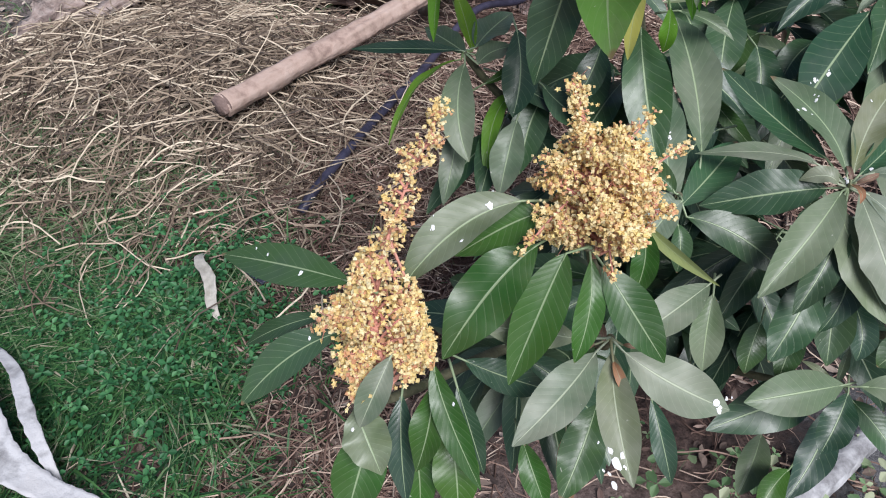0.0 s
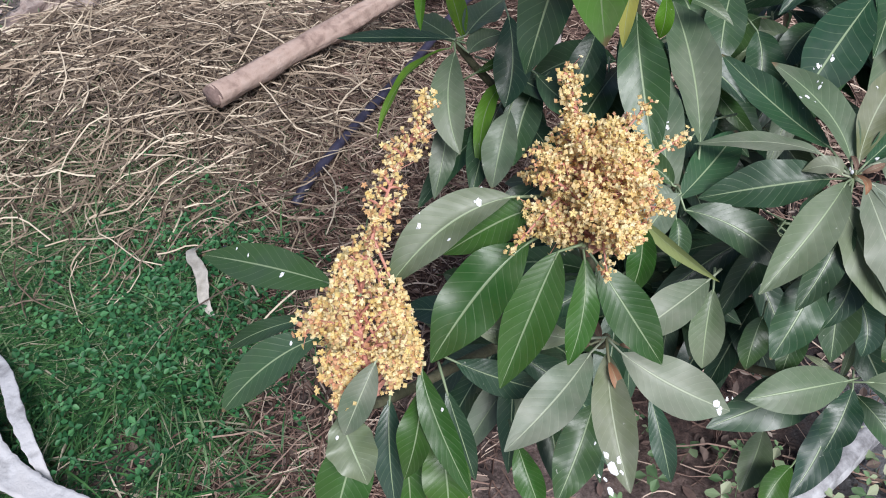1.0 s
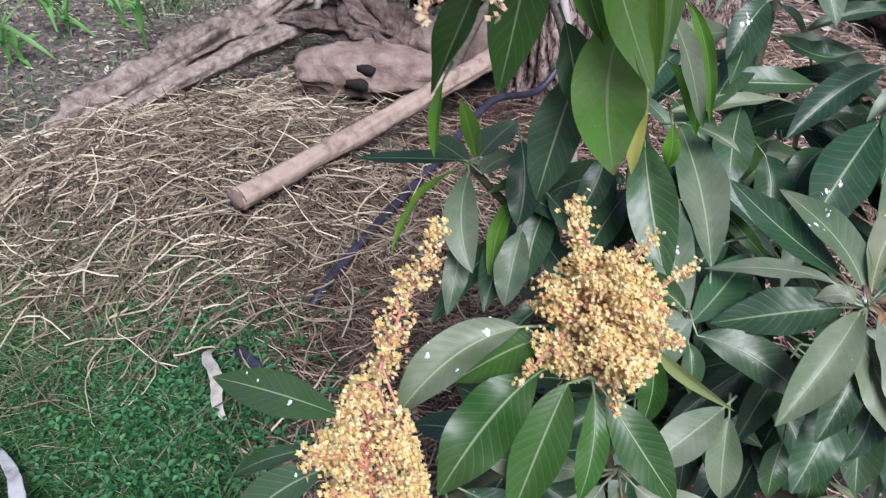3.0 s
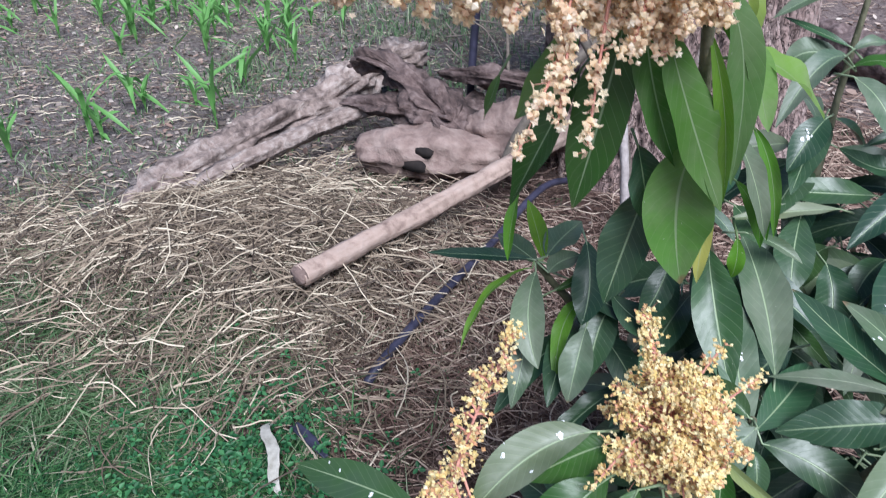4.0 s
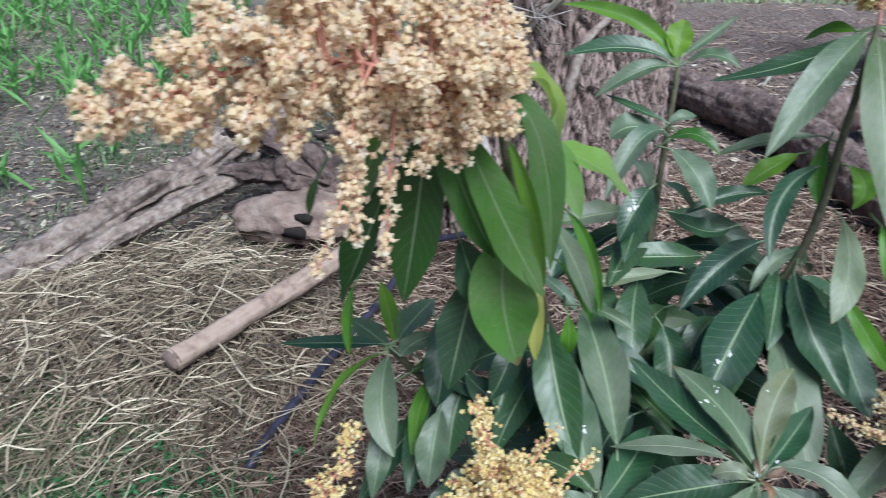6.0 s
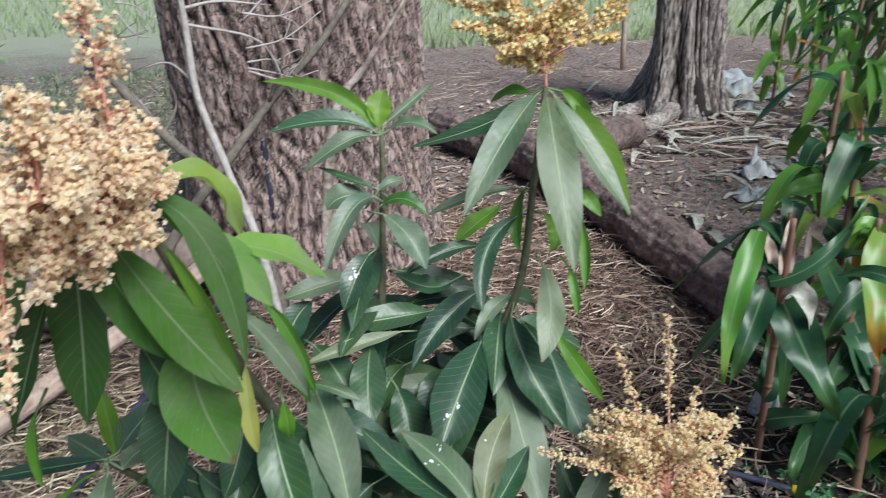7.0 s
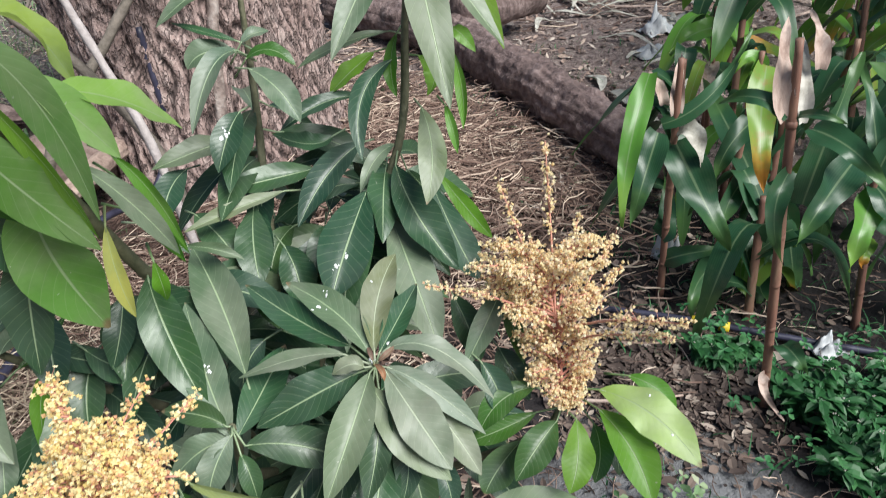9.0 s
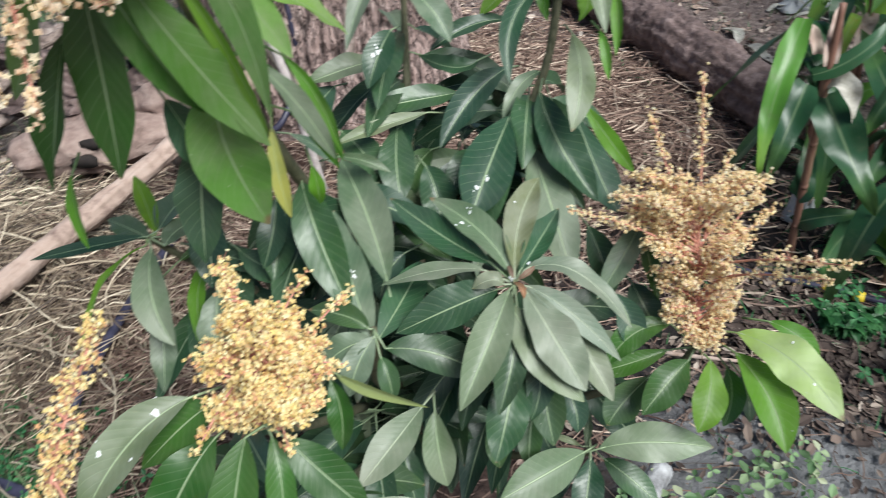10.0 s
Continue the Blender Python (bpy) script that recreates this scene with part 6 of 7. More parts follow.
front_maize(1.785, 1.817, 0.82, (-0.050, 0.000), "maize plant with a bright drooping leaf and bleached bract", [
    ("b", (1.668, 1.846, 0.766), (1.548, 1.730, 0.592), (1.504, 1.662, 0.413), 0.035),
    ("g", (1.710, 1.833, 0.587), (1.633, 1.766, 0.488), (1.585, 1.739, 0.351), 0.042),
    ("g", (1.759, 1.815, 0.558), (1.768, 1.681, 0.446), (1.822, 1.583, 0.298), 0.061),
    ("g", (1.718, 1.830, 0.613), (1.839, 1.783, 0.702), (1.985, 1.839, 0.845), 0.027),
    ("w", (1.763, 1.815, 0.596), (1.779, 1.752, 0.592), (1.781, 1.713, 0.509), 0.032),
    ("h", (1.751, 1.819, 0.637), (1.759, 1.836, 0.722), (1.808, 1.903, 0.789), 0.021),
    ("h", (1.717, 1.830, 0.673), (1.689, 1.829, 0.732), (1.684, 1.875, 0.761), 0.016),
    ("g", (1.775, 1.817, 0.134), (1.832, 1.750, 0.190), (1.940, 1.711, 0.202), 0.032),
    ("g", (1.758, 1.822, 0.226), (1.791, 1.847, 0.287), (1.844, 1.963, 0.383), 0.036),
], 300)
front_maize(1.753, 1.279, 1.02, (-0.150, 0.000), "tall topped maize plant with dry husks on its top", [
    ("h", (1.613, 1.283, 0.851), (1.599, 1.308, 0.954), (1.648, 1.370, 1.033), 0.021),
    ("w", (1.647, 1.271, 0.842), (1.657, 1.298, 0.925), (1.702, 1.378, 0.992), 0.014),
    ("h", (1.676, 1.286, 0.947), (1.685, 1.311, 0.998), (1.723, 1.391, 1.032), 0.016),
    ("g", (1.696, 1.265, 0.643), (1.738, 1.279, 0.813), (1.824, 1.329, 0.947), 0.036),
    ("g", (1.672, 1.265, 0.825), (1.686, 1.167, 0.815), (1.724, 1.100, 0.751), 0.031),
    ("g", (1.748, 1.213, 0.758), (1.632, 1.154, 0.727), (1.554, 1.127, 0.650), 0.036),
    ("g", (1.634, 1.274, 0.858), (1.638, 1.219, 0.880), (1.687, 1.196, 0.859), 0.011),
    ("g", (1.616, 1.281, 0.859), (1.559, 1.323, 0.895), (1.527, 1.387, 0.863), 0.020),
    ("g", (1.753, 1.268, 0.220), (1.741, 1.217, 0.231), (1.768, 1.188, 0.182), 0.031),
    ("h", (1.735, 1.279, 0.120), (1.682, 1.225, 0.126), (1.714, 1.169, 0.058), 0.013),
    ("g", (1.651, 1.275, 0.734), (1.586, 1.229, 0.662), (1.611, 1.199, 0.544), 0.024),
], 301)
front_maize(2.020, 1.860, 0.81, (-0.050, -0.100), "maize plant with one orange-tipped leaf", [
    ("o", (2.002, 1.777, 0.759), (1.907, 1.652, 0.630), (1.882, 1.567, 0.482), 0.046),
    ("b", (2.001, 1.781, 0.717), (1.952, 1.787, 0.788), (1.908, 1.791, 0.745), 0.025),
    ("g", (2.084, 1.789, 0.411), (1.947, 1.746, 0.384), (1.880, 1.695, 0.268), 0.044),
    ("g", (2.096, 1.791, 0.349), (2.052, 1.680, 0.275), (2.005, 1.627, 0.173), 0.045),
    ("g", (2.147, 1.801, 0.119), (1.894, 1.744, 0.108), (1.783, 1.644, 0.030), 0.051),
    ("b", (2.140, 1.800, 0.144), (2.010, 1.722, 0.113), (1.993, 1.653, 0.040), 0.047),
    ("g", (2.162, 1.799, 0.094), (2.072, 1.685, 0.030), (2.071, 1.595, 0.030), 0.035),
    ("g", (2.033, 1.784, 0.608), (1.912, 1.765, 0.532), (1.883, 1.761, 0.410), 0.036),
], 302)
front_maize(2.450, 2.500, 0.73, (-0.125, -0.050), "maize plant with a green bent leaf and broken brown top", [
    ("b", (2.376, 2.466, 0.640), (2.248, 2.438, 0.639), (2.154, 2.433, 0.578), 0.042),
    ("h", (2.388, 2.462, 0.617), (2.377, 2.483, 0.699), (2.437, 2.556, 0.780), 0.026),
    ("g", (2.409, 2.470, 0.480), (2.419, 2.359, 0.422), (2.369, 2.295, 0.293), 0.048),
    ("g", (2.366, 2.464, 0.683), (2.411, 2.409, 0.772), (2.460, 2.335, 0.721), 0.037),
    ("h", (2.391, 2.473, 0.504), (2.321, 2.406, 0.446), (2.294, 2.386, 0.366), 0.026),
], 303)
front_maize(2.241, 1.449, 0.54, (-0.150, 0.050), "maize plant with a yellow-edged lower leaf", [
    ("b", (2.171, 1.472, 0.459), (2.077, 1.402, 0.412), (2.024, 1.358, 0.313), 0.041),
    ("g", (2.172, 1.472, 0.485), (2.152, 1.385, 0.447), (2.162, 1.326, 0.355), 0.042),
    ("g", (2.163, 1.474, 0.504), (2.122, 1.551, 0.580), (2.120, 1.583, 0.497), 0.034),
    ("g", (2.162, 1.477, 0.537), (2.180, 1.552, 0.667), (2.224, 1.681, 0.778), 0.027),
    ("g", (2.165, 1.474, 0.520), (2.191, 1.464, 0.619), (2.272, 1.457, 0.638), 0.039),
    ("o", (2.200, 1.463, 0.320), (2.138, 1.417, 0.306), (2.134, 1.409, 0.265), 0.022),
    ("g", (2.188, 1.467, 0.395), (2.209, 1.374, 0.369), (2.216, 1.306, 0.261), 0.043),
], 304)
maize(1.98, 1.62, 0.42, 47, "short maize plant with dark drooping leaves", rows_of_leaves(47, 0.08, 0.4, 9, 0.05, 0.1), (0.0, 0.1), False)
maize(2.2, 1.85, 0.55, 48, "short maize plant with dark drooping leaves", rows_of_leaves(48, 0.08, 0.5, 10, 0.05, 0.1), (0.05, 0.1), False)
maize(2.1, 2.25, 0.6, 49, "low maize plant with hanging dark leaves", rows_of_leaves(49, 0.1, 0.55, 10, 0.05, 0.1), (0.05, 0.1), False)
maize(2.5, 1.9, 0.7, 51, "maize plant with hanging dark leaves", rows_of_leaves(51, 0.1, 0.65, 12, 0.05, 0.1), (0.05, 0.1), False)
maize(2.42, 1.35, 0.6, 53, "maize plant with hanging dark leaves", rows_of_leaves(53, 0.15, 0.6, 10, 0.05, 0.1), (0.05, 0.1), False)
maize(2.6, 1.6, 0.8, 50, "maize plant with hanging dark leaves", rows_of_leaves(50, 0.2, 0.75, 11), (0.05, 0.1))
maize(2.36, 2.25, 0.85, 44, "maize plant with split dry husks", rows_of_leaves(44, 0.25, 0.8, 11), (0.05, 0.15))
maize(2.75, 2.05, 0.9, 45, "leafy green maize plant", rows_of_leaves(45, 0.2, 0.85, 11), (0.05, 0.2))
maize(2.75, 2.9, 0.95, 46, "maize plant with pale broken husk", rows_of_leaves(46, 0.2, 0.9, 11), (0.05, 0.1))
for k, (x, y) in enumerate(((3.3, 2.6), (3.35, 3.5), (3.0, 2.4), (3.9, 3.2), (3.9, 4.1), (4.5, 3.7), (4.35, 4.8), (4.9, 4.6), (4.9, 5.5), (5.4, 5.2), (5.2, 6.2), (5.9, 6.0), (3.0, 1.8), (3.6, 2.0), (5.8, 6.9), (6.4, 6.6), (5.6, 4.4), (4.2, 2.6), (6.4, 7.8), (7.0, 7.2), (4.6, 5.9), (4.1, 3.7), (3.6, 3.0), (5.0, 5.0), (5.5, 6.5), (4.0, 2.2))):
    r = random.Random(100 + k)
    tall = 1.35 + 0.5 * r.random()
    maize(x, y, tall, 60 + k, "tall green maize plant in a dense row", rows_of_leaves(200 + k, 0.2, tall - 0.1, 17, 0.16, 0.55), (r.gauss(0, 0.03), r.gauss(0, 0.03)), k % 3 == 0)


def seedling(seed, height):
    rng = random.Random(seed)
    thing = holder("maize_seedling", (0, 0, 0), "young bright green maize seedling in soil", "maize", "maize seedlings in the field")
    link_mesh("stem", *tube_data([(0, 0, -0.02), (0, 0, height * 0.25), (0.004, 0, height * 0.45)], [0.006, 0.005, 0.002], 6), MAT_SEEDLING, thing)
    for k in range(7):
        maize_leaf((0, 0, height * (0.1 + 0.07 * k)), (math.cos(k * 2.6 + seed), math.sin(k * 2.6 + seed)), height * rng.uniform(0.75, 1.1), 0.0145, rng.uniform(1.25, 1.55), rng.choice((0.3, 0.6, 1.1, 2.2)), MAT_SEEDLING, rng, thing)
    return thing


def plant_field():
    kinds = [seedling(1, 0.34), seedling(2, 0.27), seedling(3, 0.4), seedling(4, 0.23)]
    rng = random.Random(77)
    spots = [(-3.88, 4.2), (-2.57, 2.83), (-2.33, 3.12), (-2.3, 3.16), (-2.36, 3.54), (-2.32, 3.58), (-1.8, 3.44), (-2.09, 3.73), (-1.96, 4.1), (-1.86, 4.62), (-3.86, 4.82), (-3.17, 4.58), (-2.45, 2.42)]
    while len(spots) < 295:
        y = 4.6 + 6 * rng.random() ** 1.1
        row = round(rng.uniform(-9, 0) / 0.55) * 0.55 + rng.gauss(0, 0.07)
        x = row - 0.3 * (y - 4.6) - 0.4 + rng.gauss(0, 0.05)
        thick = 1.0 if -0.75 * y + 0.3 < x < -0.28 * y - 0.3 else 0.22
        if x > -0.85 * y - 1.5 and x < -0.28 * y - 0.3 and min((x - a) ** 2 + (y - b) ** 2 for a, b in spots) > 0.02 and rng.random() < thick * (0.25 + 0.1 * (y - 4)):
            spots.append((x, y))
    for i, (x, y) in enumerate(spots):
        m = Matrix.Translation((x, y, ground_height(x, y))) @ Matrix.Rotation(rng.uniform(0, 6.28), 4, "Z") @ Matrix.Scale(rng.uniform(0.65, 1.05), 4)
        if i < len(kinds):
            kinds[i].matrix_basis = m
        else:
            ob = copy_thing(kinds[i % len(kinds)], m)
            ob.matrix_basis = m
    return len(spots)


plant_field()


# ---- far crop ----
def far_crop():
    rng = random.Random(5)
    verts, faces = [], []
    for _ in range(26000):
        y = 10.5 + 40 * rng.random() ** 1.6
        row = round(y / 0.35) * 0.35 + rng.gauss(0, 0.05)
        x = rng.uniform(-0.9, 1.1) * row + rng.gauss(0, 0.5)
        if x < 0.5 and row < 13:
            continue
        h, w = rng.uniform(0.12, 0.32), rng.uniform(0.006, 0.014) * (1 + row / 30)
        dx, dy = rng.gauss(0, 0.08), rng.gauss(0, 0.08)
        o = len(verts)
        verts += [(x - w, row, 0), (x + w, row, 0), (x + dx, row + dy, h)]
        faces.append((o, o + 1, o + 2))
    return verts, faces


stuff("crop_field", far_crop(), MAT_CROP, "pale green rows of a distant low crop", "crop")

# ---- bare branches and poles ----
def bare_branch(name, parts, mat, label):
    """A dry branch with twigs; parts: rows of points and the radii at both ends."""
    first = Vector(parts[0][0][-1])
    thing = holder(name, tuple(first), label, "branch")
    for k, (pts, r0, r1) in enumerate(parts):
        adopt(tube("limb" if k == 0 else "twig", pts, [r0, r1], mat, None, 7, 6, 0.25, k * 3.0, "", 25.0), thing)
    return thing


def fine_twigs(start, count, seed, reach):
    """Thin forked twigs that fan out from a point of a branch."""
    rng = random.Random(seed)
    rows = []
    for k in range(count):
        p = Vector(start) + Vector((0, 0, rng.uniform(-0.25, 0.25)))
        way = Vector((rng.uniform(0.3, 1.0), rng.uniform(-0.1, 0.25), rng.uniform(-0.75, 0.45))).normalized() * rng.uniform(0.4, 1.0) * reach
        q = p + way * 0.5 + Vector((0, 0, rng.uniform(-0.04, 0.06)))
        rows.append(([tuple(p), tuple(q), tuple(p + way)], 0.0042, 0.0016))
        for side in (-1, 1):
            w2 = Vector((way.x * 0.3 - side * way.z * 0.35, way.y * 0.3, way.z * 0.3 + side * way.x * 0.35)) * rng.uniform(0.5, 1.0)
            rows.append(([tuple(q), tuple(q + w2 * 0.5 + Vector((0.01, 0, 0.01))), tuple(q + w2)], 0.0026, 0.001))
    return rows


bare_branch("dry_branch", [
    ([(0.11, 2.81, 1.6), (0.126, 2.786, 1.262), (0.137, 2.752, 1.028), (0.206, 2.698, 0.782), (0.292, 2.623, 0.5), (0.36, 2.56, 0.02)], 0.01, 0.017),
    ([(0.126, 2.79, 1.3), (0.23, 2.9, 1.31), (0.399, 3.0, 1.284)], 0.006, 0.003),
    ([(0.13, 2.79, 1.25), (0.346, 2.95, 1.169), (0.428, 2.973, 1.004)], 0.006, 0.003),
    ([(0.137, 2.76, 1.06), (0.05, 2.85, 1.12), (-0.05, 2.9, 1.1)], 0.005, 0.002)] + fine_twigs((0.3, 2.93, 1.2), 8, 3, 0.32) + fine_twigs((-0.1, 2.9, 1.15), 4, 4, 0.25), MAT_TWIG_PALE, "pale leafless forked branch leaning at a trunk")
bare_branch("dry_shrub", [([(-0.3, 3.6, 0.9), (-0.25, 3.5, 0.4), (-0.22, 3.45, 0.0)], 0.006, 0.014)] + fine_twigs((-0.45, 3.55, 0.85), 9, 7, 0.4) + fine_twigs((-0.6, 3.7, 0.6), 8, 9, 0.45) + fine_twigs((-0.35, 3.5, 1.25), 7, 12, 0.35), MAT_TWIGBARK, "tangle of thin leafless twigs beside the trunk")
bare_branch("brown_branch", [
    ([(0.76, 3.2, 1.4), (0.593, 3.099, 1.165), (0.357, 3.057, 0.927), (0.19, 2.997, 0.734), (-0.05, 2.9, 0.45), (-0.2, 2.86, 0.1)], 0.012, 0.024),
    ([(0.357, 3.05, 0.93), (0.42, 3.0, 1.1), (0.4, 2.98, 1.25)], 0.007, 0.003),
    ([(0.4, 2.99, 1.05), (0.5, 2.95, 1.12), (0.52, 2.93, 1.22)], 0.004, 0.002),
    ([(0.42, 2.98, 1.0), (0.48, 2.95, 0.94), (0.56, 2.93, 0.95)], 0.004, 0.002)], MAT_TWIGBARK, "brown thorny dead branch propped against bark")
bare_branch("crooked_branch", [
    ([(-0.15, 2.83, 1.1), (0.001, 2.802, 0.89), (0.145, 2.777, 0.721), (0.3, 2.75, 0.4), (0.35, 2.73, 0.05)], 0.016, 0.022),
    ([(0.0, 2.8, 0.89), (0.05, 2.85, 0.98), (0.02, 2.9, 1.08)], 0.006, 0.002)], MAT_TWIGBARK, "crooked brown dead branch")
bare_branch("splintered_branch", [([(0.96, 3.35, 1.3), (0.751, 3.25, 1.02), (0.6, 3.2, 0.8), (0.5, 3.15, 0.03)], 0.006, 0.03)], MAT_WOOD_GREY, "short splintered dead branch beside the trunk")
tagged(tube("metal_pole", [(-0.36, 3.75, 2.0), (-0.392, 3.717, 1.428), (-0.443, 3.63, 0.5), (-0.46, 3.6, -0.05)], 0.02, MAT_HOSE, None, 10, 4), "thin dark blue-black upright pole", "pole")
tagged(tube("stake", [(4.2, 8.3, 1.6), (4.25, 8.25, -0.05)], 0.03, MAT_WOOD_PALE, None, 8, 4, 0.1), "thin pale wooden stake at a field edge", "stake")

# ---- hoses ----
tagged(tube("hose", [(-0.332, 1.62, 0.07), (-0.306, 1.7, 0.1), (-0.215, 2.0, 0.13), (-0.115, 2.33, 0.14), (0.02, 2.8, 0.16), (0.2, 3.05, 0.12), (0.31, 3.17, 0.3), (0.32, 3.16, 0.5), (0.31, 3.17, 0.75)], 0.014, MAT_HOSE, None, 12, 8), "dark blue-black rubber irrigation hose on straw", "hose")
drip = tube("drip_pipe", [(1.5, 1.85, 0.012), (1.75, 1.66, 0.02), (2.0, 1.45, 0.02), (2.3, 1.22, 0.015), (3.0, 0.7, 0.01)], 0.011, MAT_HOSE, None, 8, 8)
tagged(drip, "black drip irrigation pipe along the maize", "pipe")
for px, py in ((1.79, 1.63), (1.85, 1.575)):
    v, f = tube_data([(px - 0.012, py + 0.01, 0.02), (px + 0.012, py - 0.01, 0.02)], 0.016, 10)
    link_mesh("tag", v, f, MAT_TAG, drip, "yellow plastic joint")

# ---- rags, sheaths and scraps ----
def crumpled(name, place, sx, sy, height, mat, label, category, seed, turn=0.0):
    """A crumpled sheet lying on the ground."""
    rng = random.Random(seed)
    rows = 16
    verts = []
    ct, st = math.cos(turn), math.sin(turn)
    for j in range(rows + 1):
        for i in range(rows + 1):
            u, v = i / rows - 0.5, j / rows - 0.5
            wob = 1 + 0.35 * noise.noise(Vector((u * 3, v * 3, seed)))
            x, y = u * sx * wob, v * sy * wob
            X, Y = place[0] + x * ct - y * st, place[1] + x * st + y * ct
            rim = max(0.0, 1 - 3.6 * (u * u + v * v))
            h = abs(noise.noise(Vector((u * 3.1 + seed * 7, v * 3.1, seed)))) * 1.7 * height * rim + 0.35 * height * abs(noise.noise(Vector((u * 9, v * 9, seed)))) * rim
            verts.append((X, Y, ground_height(X, Y) + 0.01 + max(h, 0)))
    w = rows + 1
    faces = [(j * w + i, j * w + i + 1, (j + 1) * w + i + 1, (j + 1) * w + i) for j in range(rows) for i in range(rows)]
    ob = link_mesh(name, verts, faces, mat)
    sol = ob.modifiers.new("thickness", "SOLIDIFY")
    sol.thickness = 0.002
    return tagged(ob, label, category)


crumpled("plastic_rag", (3.45, 4.35), 0.24, 0.2, 0.2, MAT_PLASTIC, "crumpled white plastic sheet on the soil", "plastic sheet", 1)
crumpled("plastic_rag", (2.066, 1.383), 0.1, 0.08, 0.07, MAT_PLASTIC, "torn white plastic scrap by a maize stalk", "plastic sheet", 2)
crumpled("plastic_rag", (4.6, 6.6), 0.6, 0.4, 0.2, MAT_PLASTIC, "bunched white plastic beside maize stalks", "plastic sheet", 3)
crumpled("plastic_rag", (5.0, 7.2), 0.7, 0.5, 0.2, MAT_PLASTIC, "bunched white plastic beside maize stalks", "plastic sheet", 4)
for k, (x, y) in enumerate(((4.25, 6.3), (4.5, 6.1), (4.75, 6.5), (4.4, 6.8), (4.9, 6.9), (5.1, 6.5), (4.65, 7.1), (5.3, 7.1), (3.7, 4.5), (3.2, 4.0))):
    crumpled("plastic_rag", (x, y), 0.22 + 0.04 * (k % 4), 0.18 + 0.03 * (k % 3), 0.09, MAT_PLASTIC if k % 2 else MAT_WHITEHUSK, "torn pale sheet lying among dry leaves", "plastic sheet", 20 + k, k * 0.7)["group"] = "pale scraps by the dead trunk"
crumpled("plastic_rag", (1.93, 2.0), 0.1, 0.1, 0.2, MAT_PLASTIC, "small white plastic scrap at a stalk's foot", "plastic sheet", 6)


def strap(name, points, widths, mat, label, category, up=(0, 0, 1), cup=0.3):
    """A curled strip such as a dry leaf sheath."""
    path = spline(points, 8)
    n = len(path)
    ws = np.interp(np.linspace(0, 1, n), np.linspace(0, 1, len(widths)), widths)
    verts = []
    for i, c in enumerate(path):
        a, nn, s = frame_of(path[min(i + 1, n - 1)] - path[max(i - 1, 0)], up)
        for k in range(7):
            q = k / 3 - 1
            jag = 1 + 0.25 * noise.noise(Vector((i * 0.7, q * 2, widths[0] * 90)))
            verts.append(c + s * ws[i] * q * jag + nn * (cup * ws[i] * q * q + 0.1 * ws[i] * noise.noise(Vector((i * 0.5, q * 3, 1)))))
    faces = [(i * 7 + k, i * 7 + k + 1, (i + 1) * 7 + k + 1, (i + 1) * 7 + k) for i in range(n - 1) for k in range(6)]
    ob = link_mesh(name, verts, faces, mat)
    sol = ob.modifiers.new("thickness", "SOLIDIFY")
    sol.thickness = 0.003
    return tagged(ob, label, category)


strap("dry_sheath", [(-0.84, 1.02, 0.1), (-0.74, 0.95, 0.13), (-0.66, 0.86, 0.13), (-0.59, 0.79, 0.11), (-0.55, 0.755, 0.07)], [0.009, 0.013, 0.015, 0.012, 0.005], MAT_WHITE, "narrow white dry sheath strip lying on grass", "dry sheath", cup=0.1)
strap("dry_sheath", [(-0.93, 0.98, 0.11), (-0.82, 0.9, 0.14), (-0.73, 0.82, 0.14), (-0.65, 0.76, 0.12), (-0.56, 0.73, 0.1), (-0.47, 0.72, 0.09), (-0.4, 0.72, 0.07)], [0.034, 0.042, 0.04, 0.034, 0.025, 0.016, 0.003], MAT_WHITE, "broad torn white dry sheath lying on grass", "dry sheath", cup=0.12)
strap("dry_sheath", [(-0.9, 0.88, 0.1), (-0.8, 0.78, 0.12), (-0.72, 0.72, 0.1)], [0.03, 0.05, 0.02], MAT_WHITE, "broken white dry sheath piece on grass", "dry sheath", cup=0.15)
strap("dead_leaf", [(-0.51, 1.39, 0.1), (-0.5, 1.34, 0.125), (-0.45, 1.28, 0.125), (-0.425, 1.22, 0.1), (-0.4, 1.2, 0.07)], [0.004, 0.012, 0.014, 0.012, 0.003], MAT_WHITEHUSK, "pale curled dead leaf in the grass", "dead leaf")
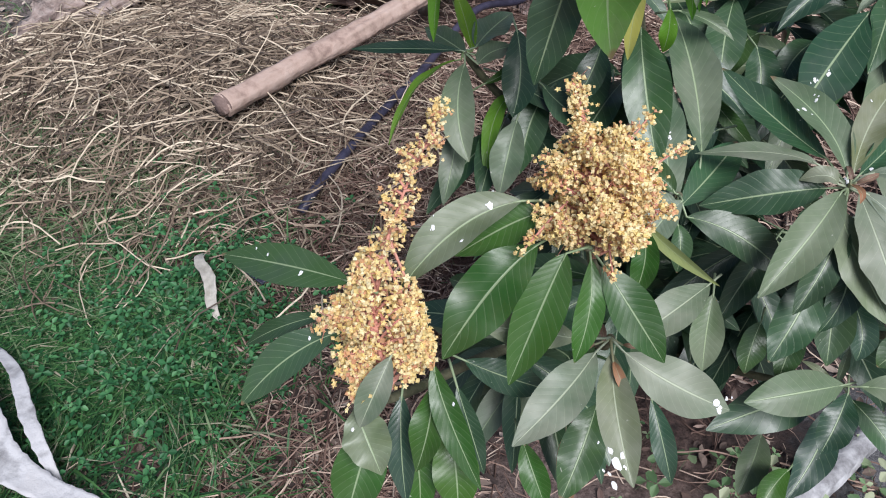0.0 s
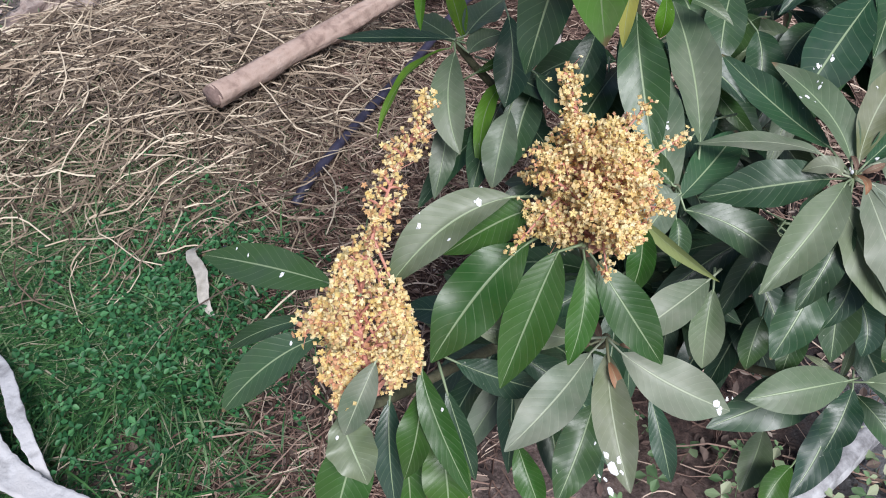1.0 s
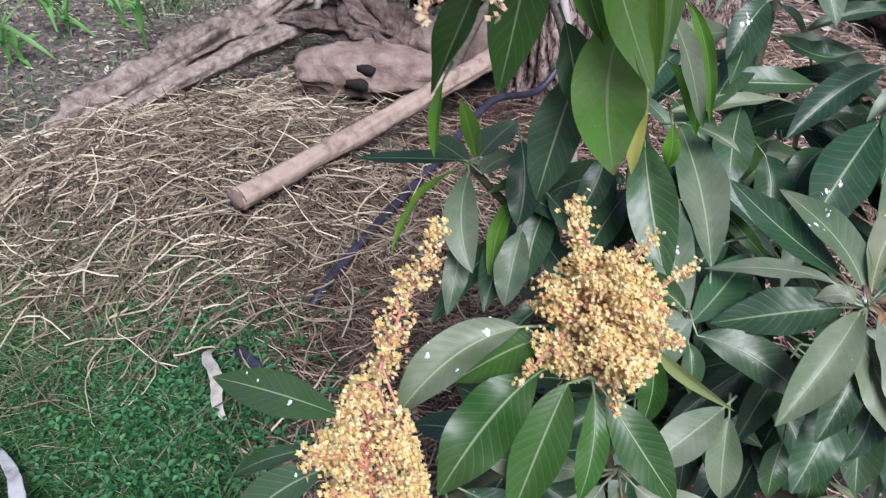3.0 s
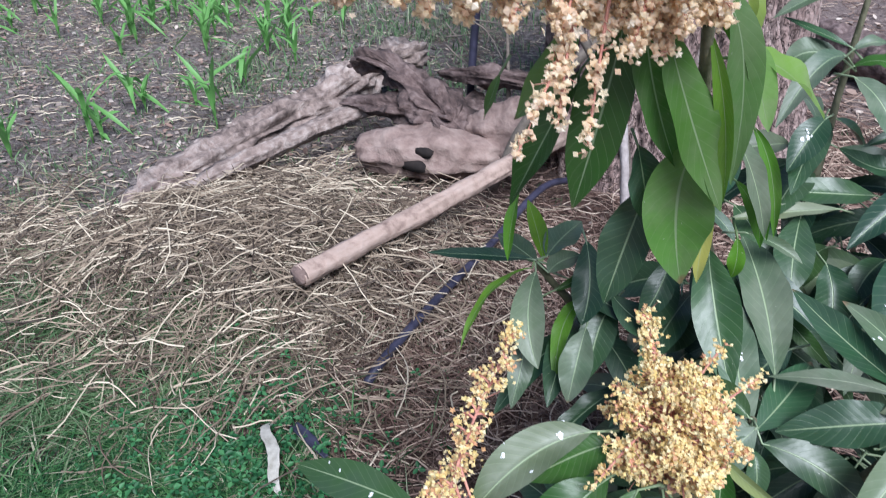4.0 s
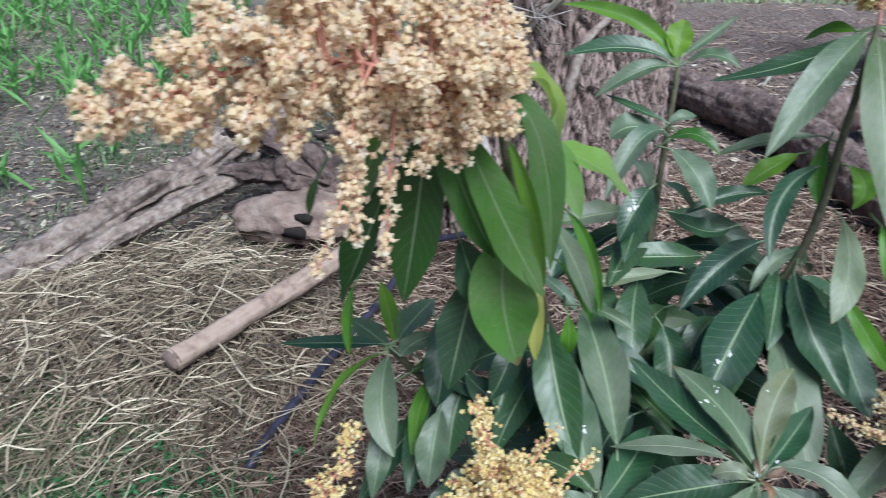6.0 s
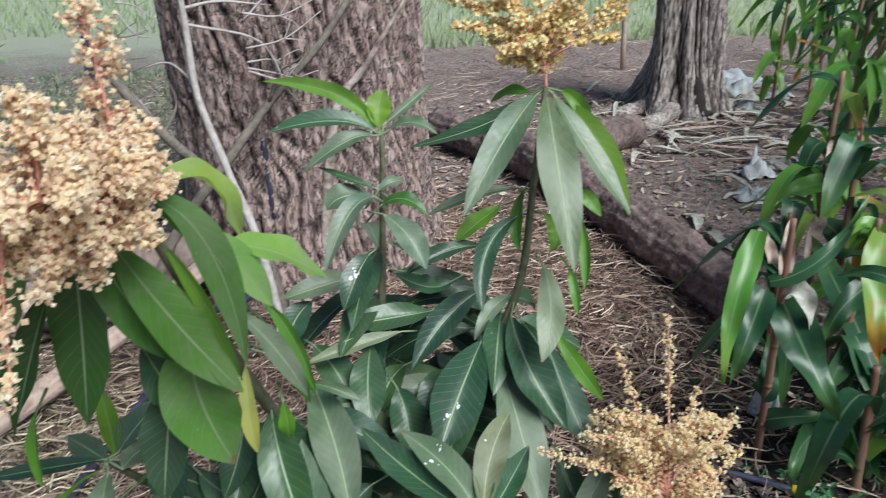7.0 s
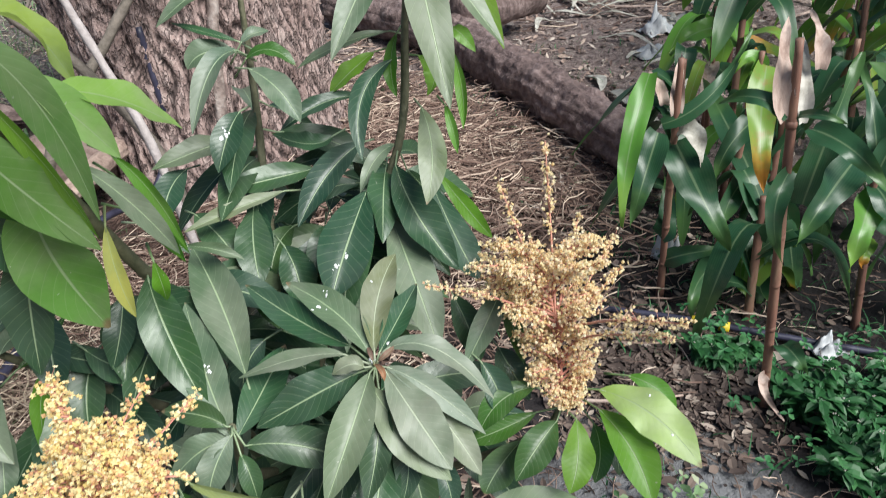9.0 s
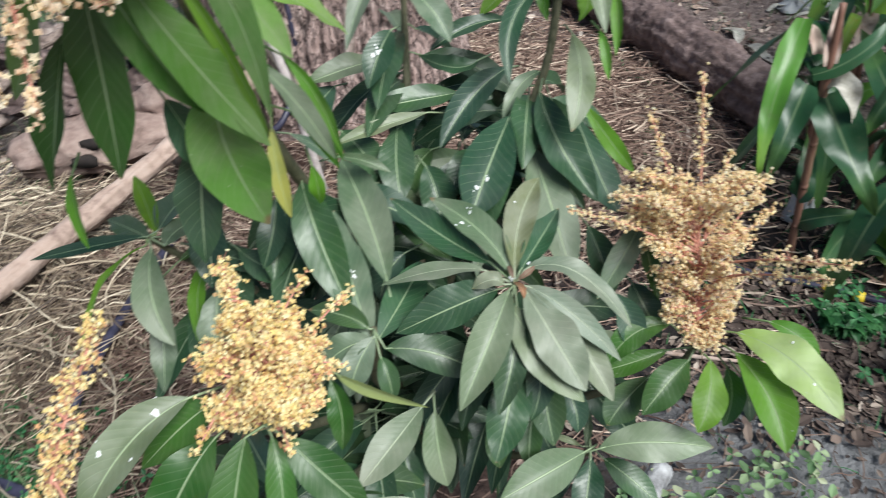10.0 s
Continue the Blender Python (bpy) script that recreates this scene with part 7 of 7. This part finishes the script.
# bleached strips of dry maize leaf strewn between the log and the maize
for k, (x0, y0, x1, y1, w) in enumerate((
        (3.65, 6.33, 3.74, 5.95, 0.03), (3.44, 5.91, 3.72, 6.25, 0.025), (3.3, 5.48, 3.42, 5.13, 0.045), (3.85, 5.21, 4.03, 4.94, 0.025), (3.85, 4.9, 4.12, 4.76, 0.03),
        (3.46, 5.16, 3.72, 5.17, 0.02), (2.6, 3.8, 2.55, 3.54, 0.03), (2.55, 3.49, 2.58, 3.24, 0.035), (2.99, 3.82, 3.23, 3.74, 0.025), (3.29, 3.94, 2.88, 3.31, 0.035),
        (2.55, 3.06, 2.53, 2.92, 0.025), (2.88, 3.4, 2.75, 3.15, 0.03), (4.34, 6.04, 4.39, 5.63, 0.035), (4.1, 5.49, 4.43, 5.56, 0.03), (4.48, 6.32, 4.63, 6.22, 0.05),
        (2.98, 3.98, 3.13, 4.03, 0.02), (3.28, 4.91, 3.55, 4.73, 0.02), (4.19, 5.04, 4.49, 5.2, 0.02))):
    a, b = Vector((x0, y0, ground_height(x0, y0) + 0.008)), Vector((x1, y1, ground_height(x1, y1) + 0.008))
    side = Vector((y0 - y1, x1 - x0, 0)) * (0.18 * math.sin(k * 2.3))
    m, q = a.lerp(b, 0.4) + side, a.lerp(b, 0.75) + side * 0.6
    m.z, q.z = ground_height(m.x, m.y) + 0.03 + 0.012 * (k % 3), ground_height(q.x, q.y) + 0.02
    strap("dry_leaf_strip", [a, m, q, b], [w * 0.4, w, w * 0.8, w * 0.15], MAT_WHITEHUSK, "bleached strip of dry maize leaf on soil", "dry leaf", cup=0.4)
strap("black_strip", [(-0.46, 1.41, 0.085), (-0.4, 1.37, 0.09), (-0.34, 1.335, 0.075)], [0.012, 0.014, 0.006], MAT_HOSE, "short strip of black rubber on straw", "rubber strip")
rng_h = random.Random(31)
for k in range(80):
    x, y = rng_h.gauss(3.75, 0.7), rng_h.gauss(5.35, 0.75)
    g, ln = rng_h.gauss(0.3, 1.0), rng_h.uniform(0.2, 0.75)
    d = Vector((math.cos(g), math.sin(g), 0)) * ln
    s = Vector((-d.y, d.x, 0)) * rng_h.uniform(-0.25, 0.25)
    p = Vector((x, y, ground_height(x, y) + 0.02))
    strap("dry_maize_leaf", [p, p + d * 0.35 + s + Vector((0, 0, rng_h.uniform(0.0, 0.08))), p + d * 0.7 + s * 0.6 + Vector((0, 0, rng_h.uniform(0.0, 0.05))), p + d], [0.006, rng_h.uniform(0.01, 0.03), rng_h.uniform(0.008, 0.02), 0.002], MAT_WHITEHUSK if k % 3 else MAT_HUSK, "bleached dry maize leaf lying on soil", "dry leaf")["group"] = "dry maize leaves by the dead trunk"
tube_twig = [((-0.7, 1.46), (-0.6, 1.36), (-0.47, 1.12)), ((-0.5, 1.25), (-0.4, 1.17), (-0.3, 1.14)), ((-0.8, 1.3), (-0.62, 1.31), (-0.45, 1.36)), ((1.2, 1.5), (1.4, 1.38), (1.55, 1.36)), ((1.75, 1.3), (1.82, 1.22), (1.92, 1.16))]
for a, b, c in tube_twig:
    tagged(tube("dry_twig", [(*a, ground_height(*a) + 0.03), (*b, ground_height(*b) + 0.05), (*c, ground_height(*c) + 0.03)], [0.006, 0.005, 0.003], MAT_HUSK, None, 6, 5, 0.2, a[0]), "thin dry twig lying on the ground", "twig", "dry twigs on the ground")
